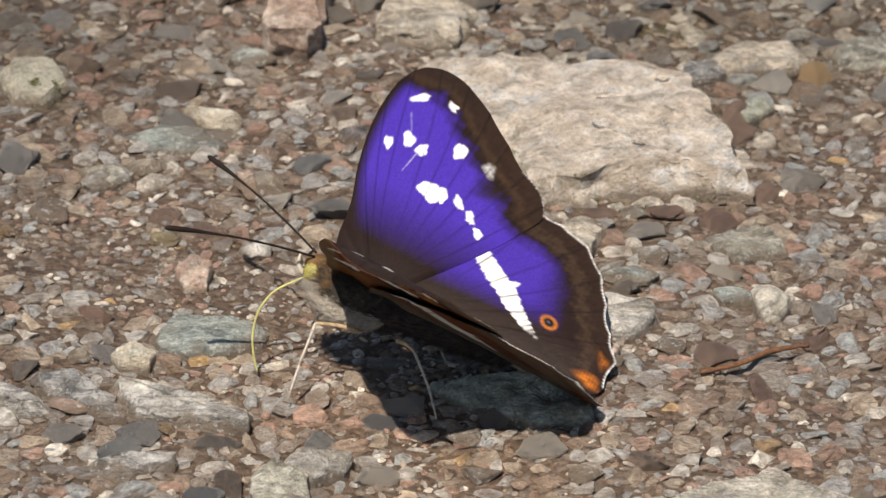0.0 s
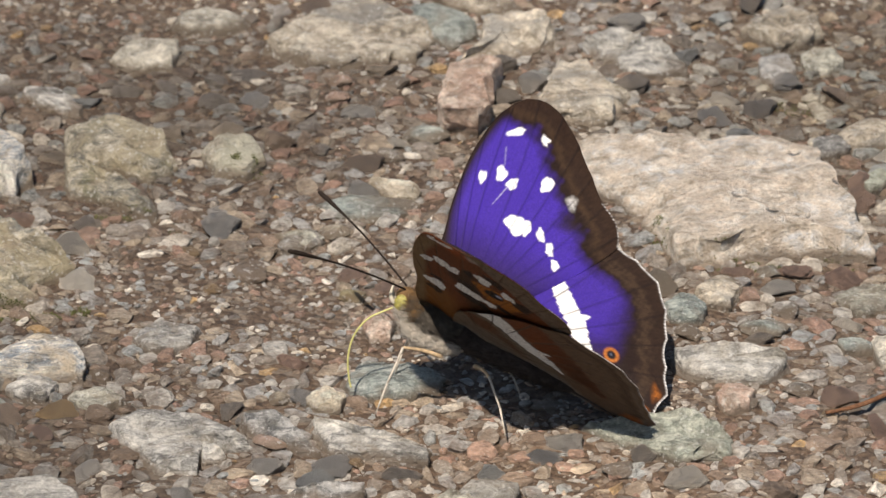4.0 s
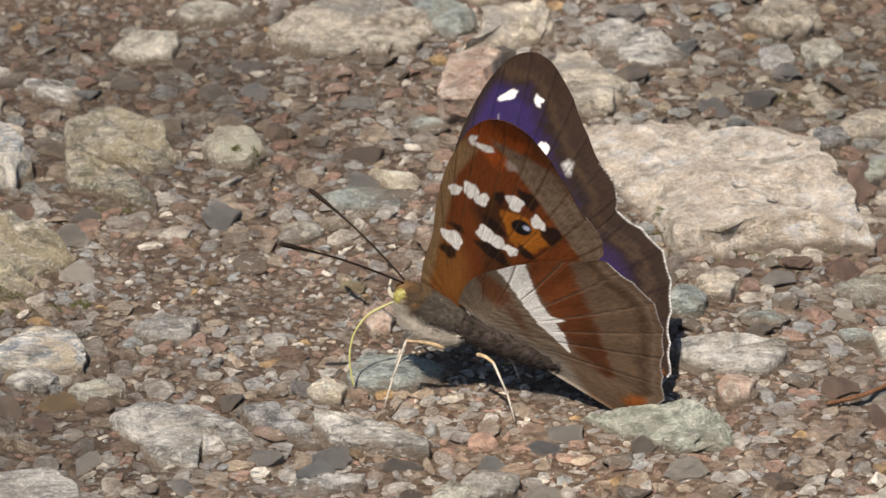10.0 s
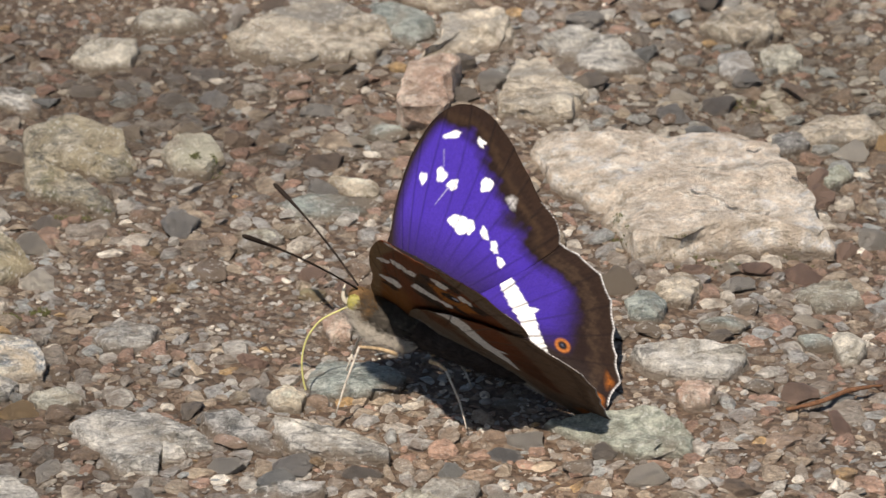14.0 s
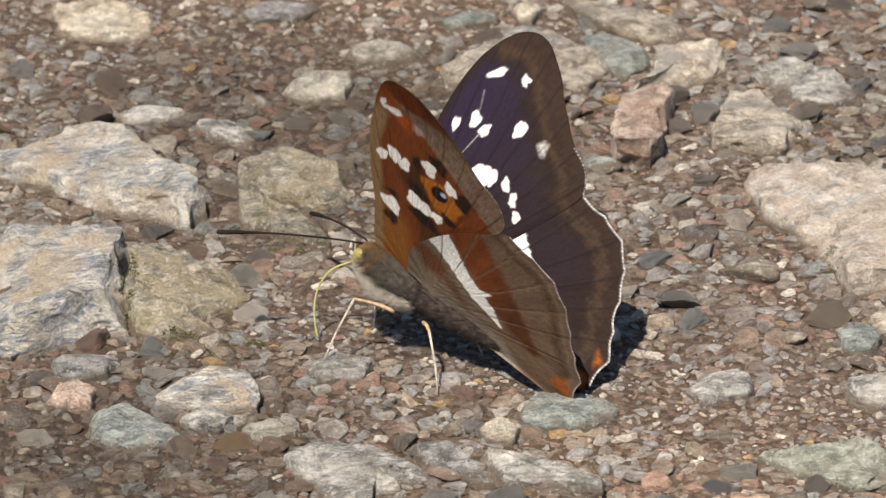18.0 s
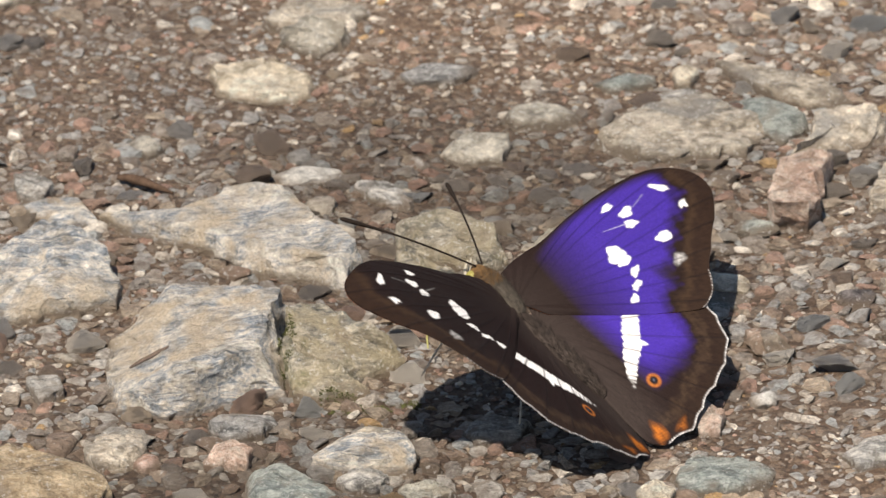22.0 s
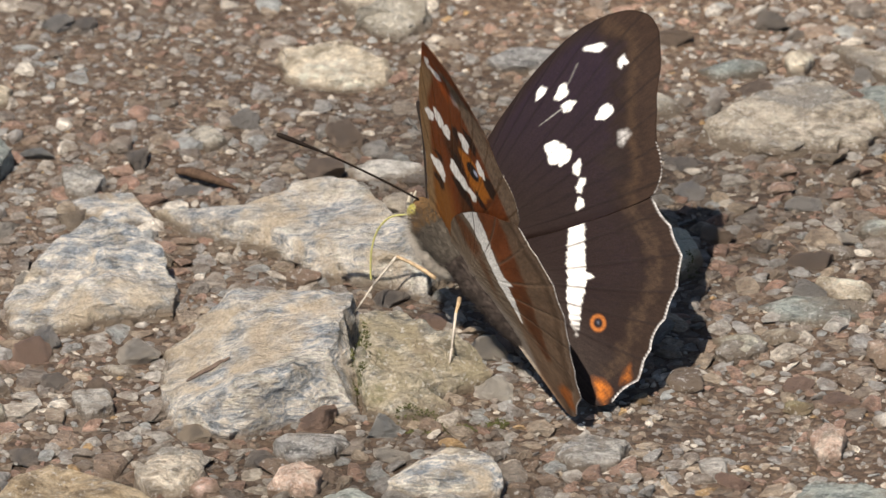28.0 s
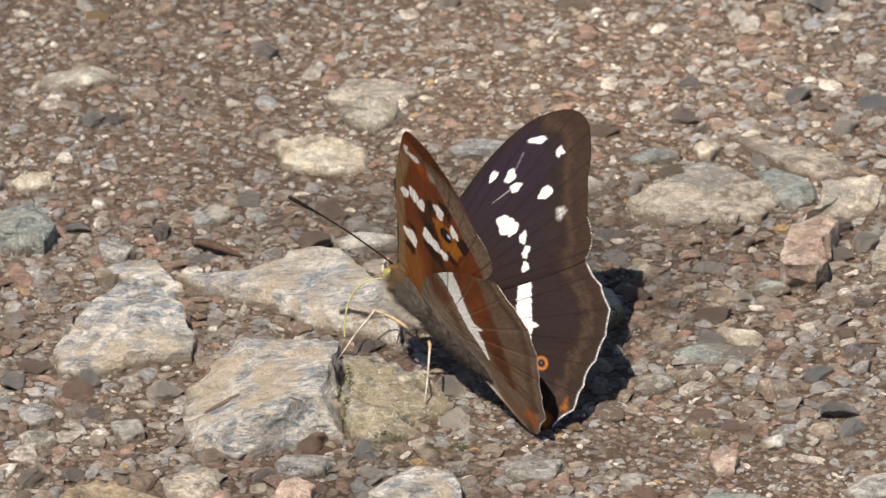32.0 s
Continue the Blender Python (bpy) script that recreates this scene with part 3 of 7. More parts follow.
crag("grey", (-36.1, -56.9, 2.5, -36.9, -56.0), (-33.6, -58.7, 2.5, -32.4, -58.8), (-32.9, -58.7, 1.0, -32.6, -59.1), (-36.0, -59.9, 1.3, -36.0, -60.3))
crag("slate", (-31.1, -48.7, 2.0, -32.0, -47.8), (-27.0, -49.7, 3.0, -27.2, -48.5), (-24.7, -52.6, 3.0, -23.5, -52.3), (-20.9, -57.2, 1.0, -20.5, -57.6), (-23.9, -56.3, 1.3, -23.9, -56.7), (-26.8, -54.5, 1.6, -27.0, -54.9), (-30.2, -52.2, 1.1, -30.8, -52.6))
crag("grey", (-22.5, -50.3, 2.5, -23.6, -49.6), (-20.7, -51.6, 3.0, -21.7, -51.0), (-12.2, -54.8, 3.0, -11.0, -54.7), (-7.1, -55.1, 1.1, -6.6, -55.5), (-6.9, -59.3, 1.8, -6.6, -59.7), (-15.1, -57.8, 1.8, -15.1, -58.2), (-19.5, -56.2, 1.7, -20.1, -56.6))
crag("slate", (-27.1, -68.7, 1.0, -27.6, -69.1), (-21.3, -68.5, 3.0, -22.3, -67.8), (-15.2, -67.0, 2.5, -14.1, -66.5), (-15.6, -68.2, 2.0, -14.4, -68.0), (-19.2, -69.5, 1.5, -18.9, -69.9), (-20.2, -71.7, 1.1, -20.0, -72.1), (-24.1, -70.9, 1.1, -24.3, -71.3))
crag("mint", (13.7, -49.7, 1.5, 12.6, -49.4), (20.3, -49.7, 2.5, 19.4, -48.9), (27.7, -49.5, 3.5, 28.5, -48.6), (32.7, -53.2, 1.0, 33.4, -53.6), (31.8, -57.2, 1.6, 32.5, -57.6), (25.2, -58.1, 1.7, 25.0, -58.5), (18.8, -53.8, 1.3, 18.1, -54.2))
crag("grey", (25.7, -30.8, 2.0, 24.5, -30.5), (32.1, -30.3, 3.0, 31.6, -29.2), (39.9, -32.5, 3.0, 41.1, -32.4), (40.7, -32.0, 1.0, 41.3, -32.4), (37.8, -36.6, 1.8, 37.6, -37.0), (30.4, -36.3, 1.6, 29.7, -36.7), (26.7, -33.3, 1.2, 26.2, -33.7))
crag("tan", (-31.7, 63.4, 2.5, -32.9, 63.3), (-24.6, 72.1, 3.0, -25.4, 73.0), (-16.3, 74.8, 3.0, -16.0, 76.0), (-8.7, 68.1, 3.0, -7.6, 68.4), (-7.3, 65.7, 1.1, -6.8, 65.3), (-10.4, 58.9, 1.8, -10.0, 58.5), (-22.3, 56.8, 1.7, -22.5, 56.4), (-28.9, 61.2, 1.5, -29.6, 60.8))
crag("cream", (-91.6, 87.5, 2.0, -92.7, 88.1), (-84.0, 87.6, 2.5, -84.1, 88.8), (-77.0, 83.3, 2.5, -75.8, 83.4), (-76.5, 79.2, 1.1, -76.2, 78.8), (-83.2, 77.9, 1.4, -83.2, 77.5), (-90.1, 80.8, 1.3, -90.5, 80.4))
crag("paleg", (-82.0, 97.8, 3.0, -83.2, 97.7), (-78.4, 101.4, 3.5, -78.9, 102.5), (-72.6, 100.3, 3.0, -71.5, 100.7), (-72.9, 97.7, 1.0, -72.5, 97.3), (-76.0, 94.5, 1.5, -75.9, 94.1), (-81.1, 98.4, 1.2, -81.6, 98.0))


# ---- the larger stones: colour, height and the corners of the top, in millimetres
stone("blue", 2.5, (-12.7, 76.4), (-6.8, 76.5), (-1.6, 71.3), (-0.4, 67.4), (-5.0, 62.5), (-8.4, 67.3))
stone("tan", 2, (-15.1, 91.5), (-8.6, 90.8), (1.7, 84.3), (6.8, 78.4), (5.1, 74.4), (-5.1, 78.2), (-12.0, 85.1))
stone("tan", 2.5, (-85.8, 106.1), (-80.0, 114.9), (-73.9, 112.7), (-69.3, 108.8), (-73.2, 103.3), (-80.9, 102.7))
stone("cream", 1.8, (-16.9, 20.7), (-13.6, 22.5), (-8.7, 19.0), (-9.5, 15.5), (-14.3, 16.7))
stone("blue", 1.2, (-24.2, 15.5), (-20.7, 17.5), (-12.7, 16.7), (-9.3, 13.2), (-13.4, 9.8), (-20.5, 10.7))
stone("shell", 3.2, (-40.0, 26.8), (-37.1, 31.3), (-33.0, 30.4), (-31.1, 25.1), (-33.5, 21.0), (-37.5, 21.7))
stone("grey", 3.5, (-4.5, -68.6), (-0.2, -65.1), (4.6, -65.0), (4.7, -68.2), (-0.1, -71.1))
stone("cream", 2.6, (-23.2, -43.7), (-20.7, -40.7), (-17.9, -42.8), (-18.7, -45.5), (-21.7, -45.5))
stone("blue", 2.6, (24.6, -16.8), (27.3, -14.0), (30.5, -17.5), (29.1, -20.7), (25.6, -20.0))
stone("tan", 3, (28.9, -13.4), (31.7, -10.3), (35.2, -12.6), (33.4, -16.5), (30.0, -15.8))
stone("greyg", 2, (48.2, -11.9), (55.2, -8.0), (57.3, -15.0), (51.0, -17.0))
stone("blue", 2.2, (-18.5, -37.2), (-15.3, -33.0), (-5.5, -34.4), (-4.6, -38.6), (-11.4, -42.1), (-17.0, -41.4))
stone("slate", 1.8, (-47.6, -25.9), (-44.4, -22.4), (-38.7, -22.3), (-41.8, -28.3), (-44.8, -29.0))
stone("tan", 3, (-64.2, -31.3), (-60.0, -27.6), (-54.5, -29.4), (-52.6, -34.3), (-59.3, -36.4))
stone("grey", 2.2, (-64.7, -62.9), (-56.0, -62.8), (-51.3, -67.9), (-49.2, -72.4), (-60.8, -74.6))
stone("greyg", 3, (-6.6, -70.6), (-3.8, -68.0), (-0.1, -70.2), (-0.1, -74.7), (-5.8, -75.5))
stone("paleg", 3, (37.8, -77.2), (45.0, -72.1), (53.9, -70.5), (64.3, -75.1), (65.8, -80.9), (39.4, -82.4))
stone("grey", 2.5, (4.1, -31.9), (9.4, -26.0), (13.2, -28.3), (12.4, -32.6), (6.4, -34.7))
stone("blue", 3, (-76.1, -40.2), (-70.8, -36.6), (-65.2, -41.6), (-61.6, -46.7), (-69.1, -47.4), (-73.8, -44.8))
stone("schist", 4, (-66.9, -36.4), (-62.2, -31.0), (-57.0, -29.4), (-52.7, -34.0), (-52.7, -37.7), (-59.4, -37.8))
stone("slate", 2.6, (-81.7, -24.7), (-75.8, -22.7), (-71.7, -24.2), (-73.9, -27.7), (-79.4, -29.0))
stone("grey", 2.4, (-63.1, -40.1), (-59.5, -37.4), (-55.9, -39.2), (-57.7, -42.6), (-61.4, -42.0))
stone("red", 3, (-81.0, -36.0), (-78.9, -30.4), (-74.7, -33.6), (-75.2, -37.5))
stone("tan", 3, (-96.4, -29.2), (-92.9, -26.8), (-90.3, -29.9), (-91.2, -35.4), (-95.6, -36.2))
stone("ochre", 4, (-116.8, -43.2), (-107.1, -35.5), (-96.9, -37.8), (-92.7, -44.1), (-94.8, -48.3), (-114.4, -48.6))
stone("blue", 5, (-135.8, 57.7), (-129.7, 60.6), (-124.9, 53.7), (-126.0, 47.2), (-133.5, 48.3))
stone("grey", 3, (-117.6, 48.2), (-115.8, 51.5), (-111.2, 46.6), (-112.8, 42.5), (-116.3, 44.5))
stone("paleg", 2, (-101.9, 61.4), (-100.3, 64.4), (-96.5, 60.8), (-98.7, 57.6))
stone("cream", 2, (-135.1, 72.6), (-133.2, 77.0), (-128.2, 76.0), (-128.2, 72.0), (-133.2, 70.2))
stone("paleg", 2, (-136.1, 111.0), (-133.7, 114.5), (-124.2, 117.1), (-122.6, 113.6), (-127.2, 109.9), (-134.9, 109.1))
stone("blue", 1.8, (-34.3, 84.3), (-24.5, 87.1), (-23.8, 83.1), (-30.9, 81.2))
stone("cream", 2.4, (-21.6, 86.3), (-19.8, 89.5), (-17.6, 86.8), (-18.7, 83.3), (-20.8, 83.2))
stone("grey", 1.6, (-24.9, 80.0), (-17.7, 82.3), (-16.1, 79.3), (-23.2, 76.5))
stone("tan", 3, (49.7, 33.6), (53.0, 38.0), (61.0, 39.7), (63.7, 35.7), (60.5, 32.1), (53.3, 32.0))
stone("greyg", 3, (66.2, 37.0), (70.4, 40.3), (75.5, 40.7), (75.0, 35.0), (67.7, 33.3))
stone("mint", 2.2, (53.0, 21.8), (56.5, 24.8), (58.3, 22.2), (54.8, 18.9))
stone("paleg", 3.2, (52.0, -26.0), (54.9, -23.6), (56.8, -28.1), (55.1, -32.2), (53.1, -32.2))
stone("blue", 2, (47.6, -24.9), (52.2, -25.2), (52.8, -27.7), (48.7, -27.8))
stone("paleg", 2.6, (-55.2, 60.2), (-52.0, 65.4), (-45.1, 64.5), (-46.1, 57.4), (-52.4, 57.0))
stone("grey", 1.6, (-79.8, 51.4), (-74.7, 54.7), (-68.6, 52.9), (-70.2, 50.1), (-77.5, 49.2))
stone("grey", 2, (-67.3, 48.2), (-64.4, 50.6), (-58.1, 44.8), (-58.8, 41.5), (-64.8, 44.7))
stone("paleg", 2, (-47.5, 72.2), (-41.5, 74.6), (-34.9, 72.8), (-36.2, 68.3), (-43.8, 68.7))
stone("slate", 2, (-62.8, 85.8), (-57.7, 89.4), (-50.6, 88.5), (-54.8, 83.6), (-60.7, 83.1))
stone("tan", 3.5, (37.9, 69.8), (44.1, 75.7), (49.1, 73.7), (50.5, 67.8), (44.4, 64.0))
stone("greyg", 2.4, (46.8, 61.5), (51.1, 63.4), (53.3, 58.6), (49.8, 55.7), (47.0, 57.1))
stone("slate", 2.4, (40.5, 59.6), (44.4, 63.4), (45.9, 56.7), (43.1, 52.9), (40.7, 54.4))
stone("tan", 2.6, (50.8, 35.0), (54.7, 39.5), (58.7, 38.6), (58.7, 33.2), (52.6, 31.4))
stone("cream", 1.6, (30.6, 43.4), (34.9, 44.9), (34.8, 42.5), (31.9, 41.6))
stone("slate", 2, (47.0, 32.6), (51.2, 35.3), (52.6, 30.8), (48.4, 29.0))
stone("slate", 2, (-62.2, -37.6), (-58.2, -36.3), (-55.9, -39.8), (-59.3, -42.4))
stone("greyg", 2, (-54.8, -42.9), (-50.5, -40.5), (-46.9, -43.5), (-51.6, -46.1))
stone("red", 2.6, (30.6, -42.4), (33.0, -38.6), (35.9, -40.4), (35.0, -44.7), (32.0, -45.3))
stone("red", 2.6, (-16.2, -22.0), (-14.4, -18.0), (-11.7, -20.3), (-12.4, -25.1), (-15.0, -25.4))
stone("grey", 1.8, (-28.5, 1.4), (-25.5, 6.0), (-21.5, 4.0), (-23.0, 1.0), (-26.9, -0.2))
stone("greyg", 2, (-29.4, 4.4), (-24.7, 5.3), (-21.9, 3.3), (-24.5, 0.6))
stone("tan", 3, (-97.5, -33.1), (-94.7, -28.7), (-90.6, -27.8), (-88.7, -33.8), (-92.1, -36.9), (-95.9, -36.5))
stone("schist", 2, (-116.4, 41.4), (-106.4, 41.6), (-102.9, 34.6), (-109.8, 32.5))
stone("grey", 2, (-108.0, -12.9), (-104.0, -11.1), (-102.2, -15.5), (-105.2, -18.6))
stone("slate", 2, (-123.7, -7.8), (-118.8, -5.9), (-115.6, -10.4), (-120.4, -13.1))
stone("greyg", 2, (-121.7, -15.9), (-116.8, -14.5), (-115.5, -17.5), (-119.3, -20.6))
stone("grey", 2, (-47.2, -26.1), (-43.3, -21.7), (-38.1, -23.3), (-39.6, -28.6), (-44.5, -29.5))


# ---- single pebbles of their own colour: place, length, depth, height in millimetres, turn in degrees
def nub_mesh(seed):
    rng = np.random.default_rng(seed)
    bm = bmesh.new()
    bmesh.ops.create_icosphere(bm, subdivisions=4, radius=0.5)
    for _ in range(10):
        d = Vector(rng.normal(size=3)).normalized()
        cut = rng.uniform(0.24, 0.4)
        for v in bm.verts:
            over = v.co.dot(d) - cut
            if over > 0:
                v.co -= d * over * 0.92
    for v in bm.verts:
        v.co *= 1 + 0.07 * noise.noise(v.co * 5 + Vector((seed, 0, 0))) + 0.03 * noise.noise(v.co * 14)
    me = bpy.data.meshes.new("pebble")
    bm.to_mesh(me)
    bm.free()
    size = [np.ptp([v.co[k] for v in me.vertices]) for k in (0, 1, 2)]
    for v in me.vertices:
        v.co = (v.co.x / size[0], v.co.y / size[1], v.co.z / size[2])
    me.polygons.foreach_set("use_smooth", [True] * len(me.polygons))
    me.set_sharp_from_angle(angle=radians(30))
    return me


NUB_COUNT = [0]


def nub(kind, x, y, length, depth, height, turn):
    material, label = ROCK[kind]
    NUB_COUNT[0] += 1
    me = nub_mesh(NUB_COUNT[0])
    me.transform(Matrix.Diagonal((length * 0.001, depth * 0.001, height * 0.0013, 1)))
    me.materials.append(material)
    ob = new("pebble", me)
    ob.matrix_world = pose(x * 0.001, y * 0.001, ground_height(x * 0.001, y * 0.001) - 0.0004 + height * 0.0003, 0, 0, turn)
    r = length * 0.0005
    FOOTPRINTS.append((x * 0.001, y * 0.001, [(r * math.cos(a), depth / length * r * math.sin(a)) for a in (0, 0.8, 1.6, 2.4, 3.1, 3.9, 4.7, 5.5)]))
    return tagged(ob, label.replace("large ", ""), "pebble", "single pebbles")


nub("orange", -40.5, -0.4, 3.3, 2.2, 0.9, -25)
nub("orange", -36.9, -10.9, 2.3, 2.6, 1.1, 12)
nub("pink", -41.8, 9.7, 3.9, 3.1, 1.3, -1)
nub("pink", -21.1, 51.6, 3.6, 2.8, 1.2, -14)
nub("pink", -21.4, 46.6, 3.9, 2.8, 1.2, 23)
nub("pink", -58.7, 56.8, 3.4, 2.8, 1.2, 10)
nub("cream", -27.0, -42.0, 2.8, 2.8, 1.2, -3)
nub("pink", -27.4, -54.4, 5.2, 2.8, 1.2, -16)
nub("orange", -16.2, -58.8, 2.0, 1.6, 0.9, 21)
nub("orange", 45.7, -45.3, 2.2, 2.0, 0.9, 8)
nub("white", 35.1, -42.0, 3.4, 2.6, 1.1, -5)
nub("olive", -17.6, -11.6, 3.6, 3.3, 1.4, -18)
nub("red", -12.0, -2.6, 2.8, 2.4, 1.0, 19)
nub("dark", -31.7, -5.5, 4.8, 4.9, 1.56, 6)
nub("dark", -50.5, -35.2, 3.6, 3.3, 1.4, -7)
nub("red", -7.4, 3.3, 4.8, 4.3, 1.8, -20)
nub("tan", 13.7, 2.9, 5.9, 4.7, 2.0, 17)
nub("dark", 6.4, 12.4, 5.8, 4.7, 2.0, 4)
nub("grey", 10.0, 18.4, 2.5, 2.6, 1.1, -9)
nub("paleg", 18.8, -16.4, 3.3, 3.8, 1.6, -22)
nub("pink", 32.7, 39.6, 3.0, 2.8, 1.2, 15)
nub("white", 11.9, 11.6, 3.8, 3.3, 1.4, 2)
nub("white", 22.7, -41.2, 3.6, 2.4, 0.45, -11)
nub("red", 30.4, -29.3, 2.8, 2.6, 1.1, -24)
nub("grey", 41.4, -16.1, 3.9, 4.1, 1.7, 13)
nub("blue", 38.9, -21.5, 7.0, 3.9, 1.5, 0)
nub("paleg", 23.6, -23.8, 3.4, 3.3, 0.71, -13)
nub("pink", 18.5, -30.5, 3.3, 2.4, 0.45, 24)
nub("grey", 8.6, -42.7, 4.7, 2.6, 0.52, 11)
nub("tan", 27.8, -23.0, 3.9, 3.3, 1.4, -2)
nub("orange", -36.6, -11.1, 2.2, 2.3, 1.0, -15)
nub("olive", -17.4, -12.0, 4.0, 2.7, 1.1, 22)
nub("red", -13.8, -20.9, 4.3, 4.3, 0.45, 9)
nub("red", -5.5, -23.8, 2.6, 2.9, 1.2, -4)
nub("red", -6.9, 1.2, 6.2, 5.6, 2.4, -17)
nub("red", -11.5, -4.1, 3.3, 2.5, 1.0, 20)
nub("white", -6.7, -15.8, 4.0, 4.1, 1.7, 7)
nub("pink", -21.4, 52.1, 3.6, 2.7, 1.1, -6)
nub("pink", -82.3, 20.5, 5.4, 3.8, 1.6, -19)
nub("dark", -86.5, 17.9, 3.3, 2.9, 1.2, 18)
nub("paleg", -106.0, 72.6, 3.1, 2.0, 0.9, 5)
nub("cream", -83.5, 93.0, 2.1, 1.6, 0.9, -8)
nub("cream", -73.4, 87.2, 2.4, 2.3, 1.0, -21)
nub("tan", -79.0, 13.6, 7.8, 4.5, 1.9, 16)
nub("dark", -99.1, 0.8, 3.5, 2.7, 1.1, 3)
nub("cream", -91.8, 2.1, 2.6, 2.3, 1.0, -10)
nub("paleg", -102.7, -4.8, 5.2, 2.9, 1.2, -23)
nub("dark", -5.9, 87.9, 2.6, 2.5, 1.0, 14)
nub("orange", -65.0, 69.7, 1.9, 1.6, 0.9, 1)
nub("white", -58.2, 56.8, 3.3, 2.9, 1.2, -12)
nub("cream", -83.1, 93.7, 2.2, 1.6, 0.9, -25)
nub("tan", -26.1, -41.6, 3.3, 2.7, 1.1, 12)
nub("pink", -14.6, -18.3, 4.5, 4.1, 0.45, -1)
nub("dark", -14.6, 63.6, 3.4, 2.4, 1.0, -14)
nub("slate", -12.7, 51.7, 4.7, 3.7, 1.6, 23)
nub("blue", -8.4, 35.5, 7.0, 5.1, 2.2, 10)
nub("grey", -13.6, 29.7, 4.7, 3.7, 1.6, -3)
nub("blue", -12.5, 15.2, 6.3, 3.4, 1.1, -16)
nub("white", 12.9, 11.3, 3.4, 2.7, 1.1, 21)
nub("tan", 13.6, 2.3, 8.6, 6.1, 2.6, 8)
nub("tan", 10.4, 45.8, 3.1, 3.1, 1.3, -5)
nub("red", -81.0, -29.4, 4.7, 3.1, 1.3, -18)
nub("red", -77.1, -22.3, 3.1, 3.1, 1.3, 19)
nub("red", -86.5, -37.9, 3.1, 2.7, 1.1, 6)
nub("pink", -89.0, -35.4, 4.7, 4.1, 1.7, -7)
nub("slate", -94.7, -4.5, 5.5, 3.0, 1.0, -20)
nub("cream", -20.4, 5.8, 6.2, 3.4, 1.4, 17)
nub("tan", -5.7, 1.5, 4.8, 5.4, 2.3, 4)
nub("pink", -11.8, -5.1, 2.9, 2.7, 1.1, -9)
nub("cream", -17.6, -37.2, 2.8, 2.7, 1.1, -22)
nub("red", -5.5, -22.6, 2.3, 2.7, 1.2, 15)
nub("pink", -26.0, -54.1, 4.8, 3.2, 1.4, 2)
nub("blue", 39.6, -6.4, 4.1, 2.7, 1.1, -11)
nub("tan", 33.3, -10.8, 5.5, 4.5, 1.9, -24)
nub("grey", 41.6, -38.2, 4.1, 3.6, 1.5, 13)
nub("orange", 45.5, -45.6, 2.3, 1.9, 0.9, 0)
nub("grey", 19.2, -67.1, 4.8, 3.6, 1.5, -13)
nub("slate", 18.0, -59.5, 4.8, 3.6, 1.5, 24)
nub("tan", 31.2, -68.2, 4.1, 3.6, 1.5, 11)
nub("dark", 48.6, -43.1, 2.8, 2.7, 1.1, -2)
nub("dark", 16.3, -49.9, 2.1, 1.6, 0.9, -15)


# ---- gravel: angular pebbles by chance, kept clear of the stones
def chip_shapes(count, subdivisions, seed):
    """Angular chips: a ball cut by flat planes, about one unit across."""
    rng = np.random.default_rng(seed)
    bm = bmesh.new()
    bmesh.ops.create_icosphere(bm, subdivisions=subdivisions, radius=0.5)
    ball = np.array([v.co[:] for v in bm.verts])
    faces = np.array([[v.index for v in f.verts] for f in bm.faces])
    bm.free()
    shapes = []
    for _ in range(count):
        v = ball * rng.uniform(0.92, 1.08, (len(ball), 1))
        for _ in range(9):
            d = rng.normal(size=3) * (1, 1, 0.8)
            d /= np.linalg.norm(d)
            cut = rng.uniform(0.17, 0.4)
            over = np.maximum(v @ d - cut, 0)
            v = v - over[:, None] * d
        v = v * (1 + 0.05 * rng.normal(size=(len(ball), 1)))
        v *= (1.0, rng.uniform(0.55, 0.95), rng.uniform(0.32, 0.68))
        shapes.append(v / max(np.ptp(v[:, 0]), 1e-6))
    return shapes, faces


def inside_stone(x, y, grow):
    for cx, cy, ring in FOOTPRINTS:
        dx, dy = x - cx, y - cy
        far = math.hypot(dx, dy)
        if far < 0.045 and far < reach(ring, math.atan2(dy, dx)) * grow:
            return True
    return False


def scatter(count, x0, x1, y0, y1, smallest, median, spread, largest, packing, seed, taken, thin):
    """Places and widths by dart throwing, the widest first."""
    rng = np.random.default_rng(seed)
    widths = np.sort(np.clip(median * np.exp(rng.normal(size=count) * spread), smallest, largest))[::-1]
    cell, placed = 0.006, []
    for w in widths:
        for _ in range(9):
            x, y = rng.uniform(x0, x1), rng.uniform(y0, y1)
            if rng.uniform() > thin(x, y, w):
                continue
            i, j = int(x // cell), int(y // cell)
            near = (q for a in (-1, 0, 1) for b in (-1, 0, 1) for q in taken.get((i + a, j + b), ()))
            if any((q[0] - x) ** 2 + ((q[1] - y) * 1.15) ** 2 < (packing * (q[2] + w)) ** 2 for q in near):
                continue
            if inside_stone(x, y, 0.97):
                continue
            taken.setdefault((i, j), []).append((x, y, w))
            placed.append((x, y, w))
            break
    return placed


TRODDEN = [(-0.044, -0.011), (-0.03, -0.014), (-0.012, -0.024), (0.01, -0.04), (0.024, -0.044), (0.026, -0.024)]   # flat fine soil under the butterfly


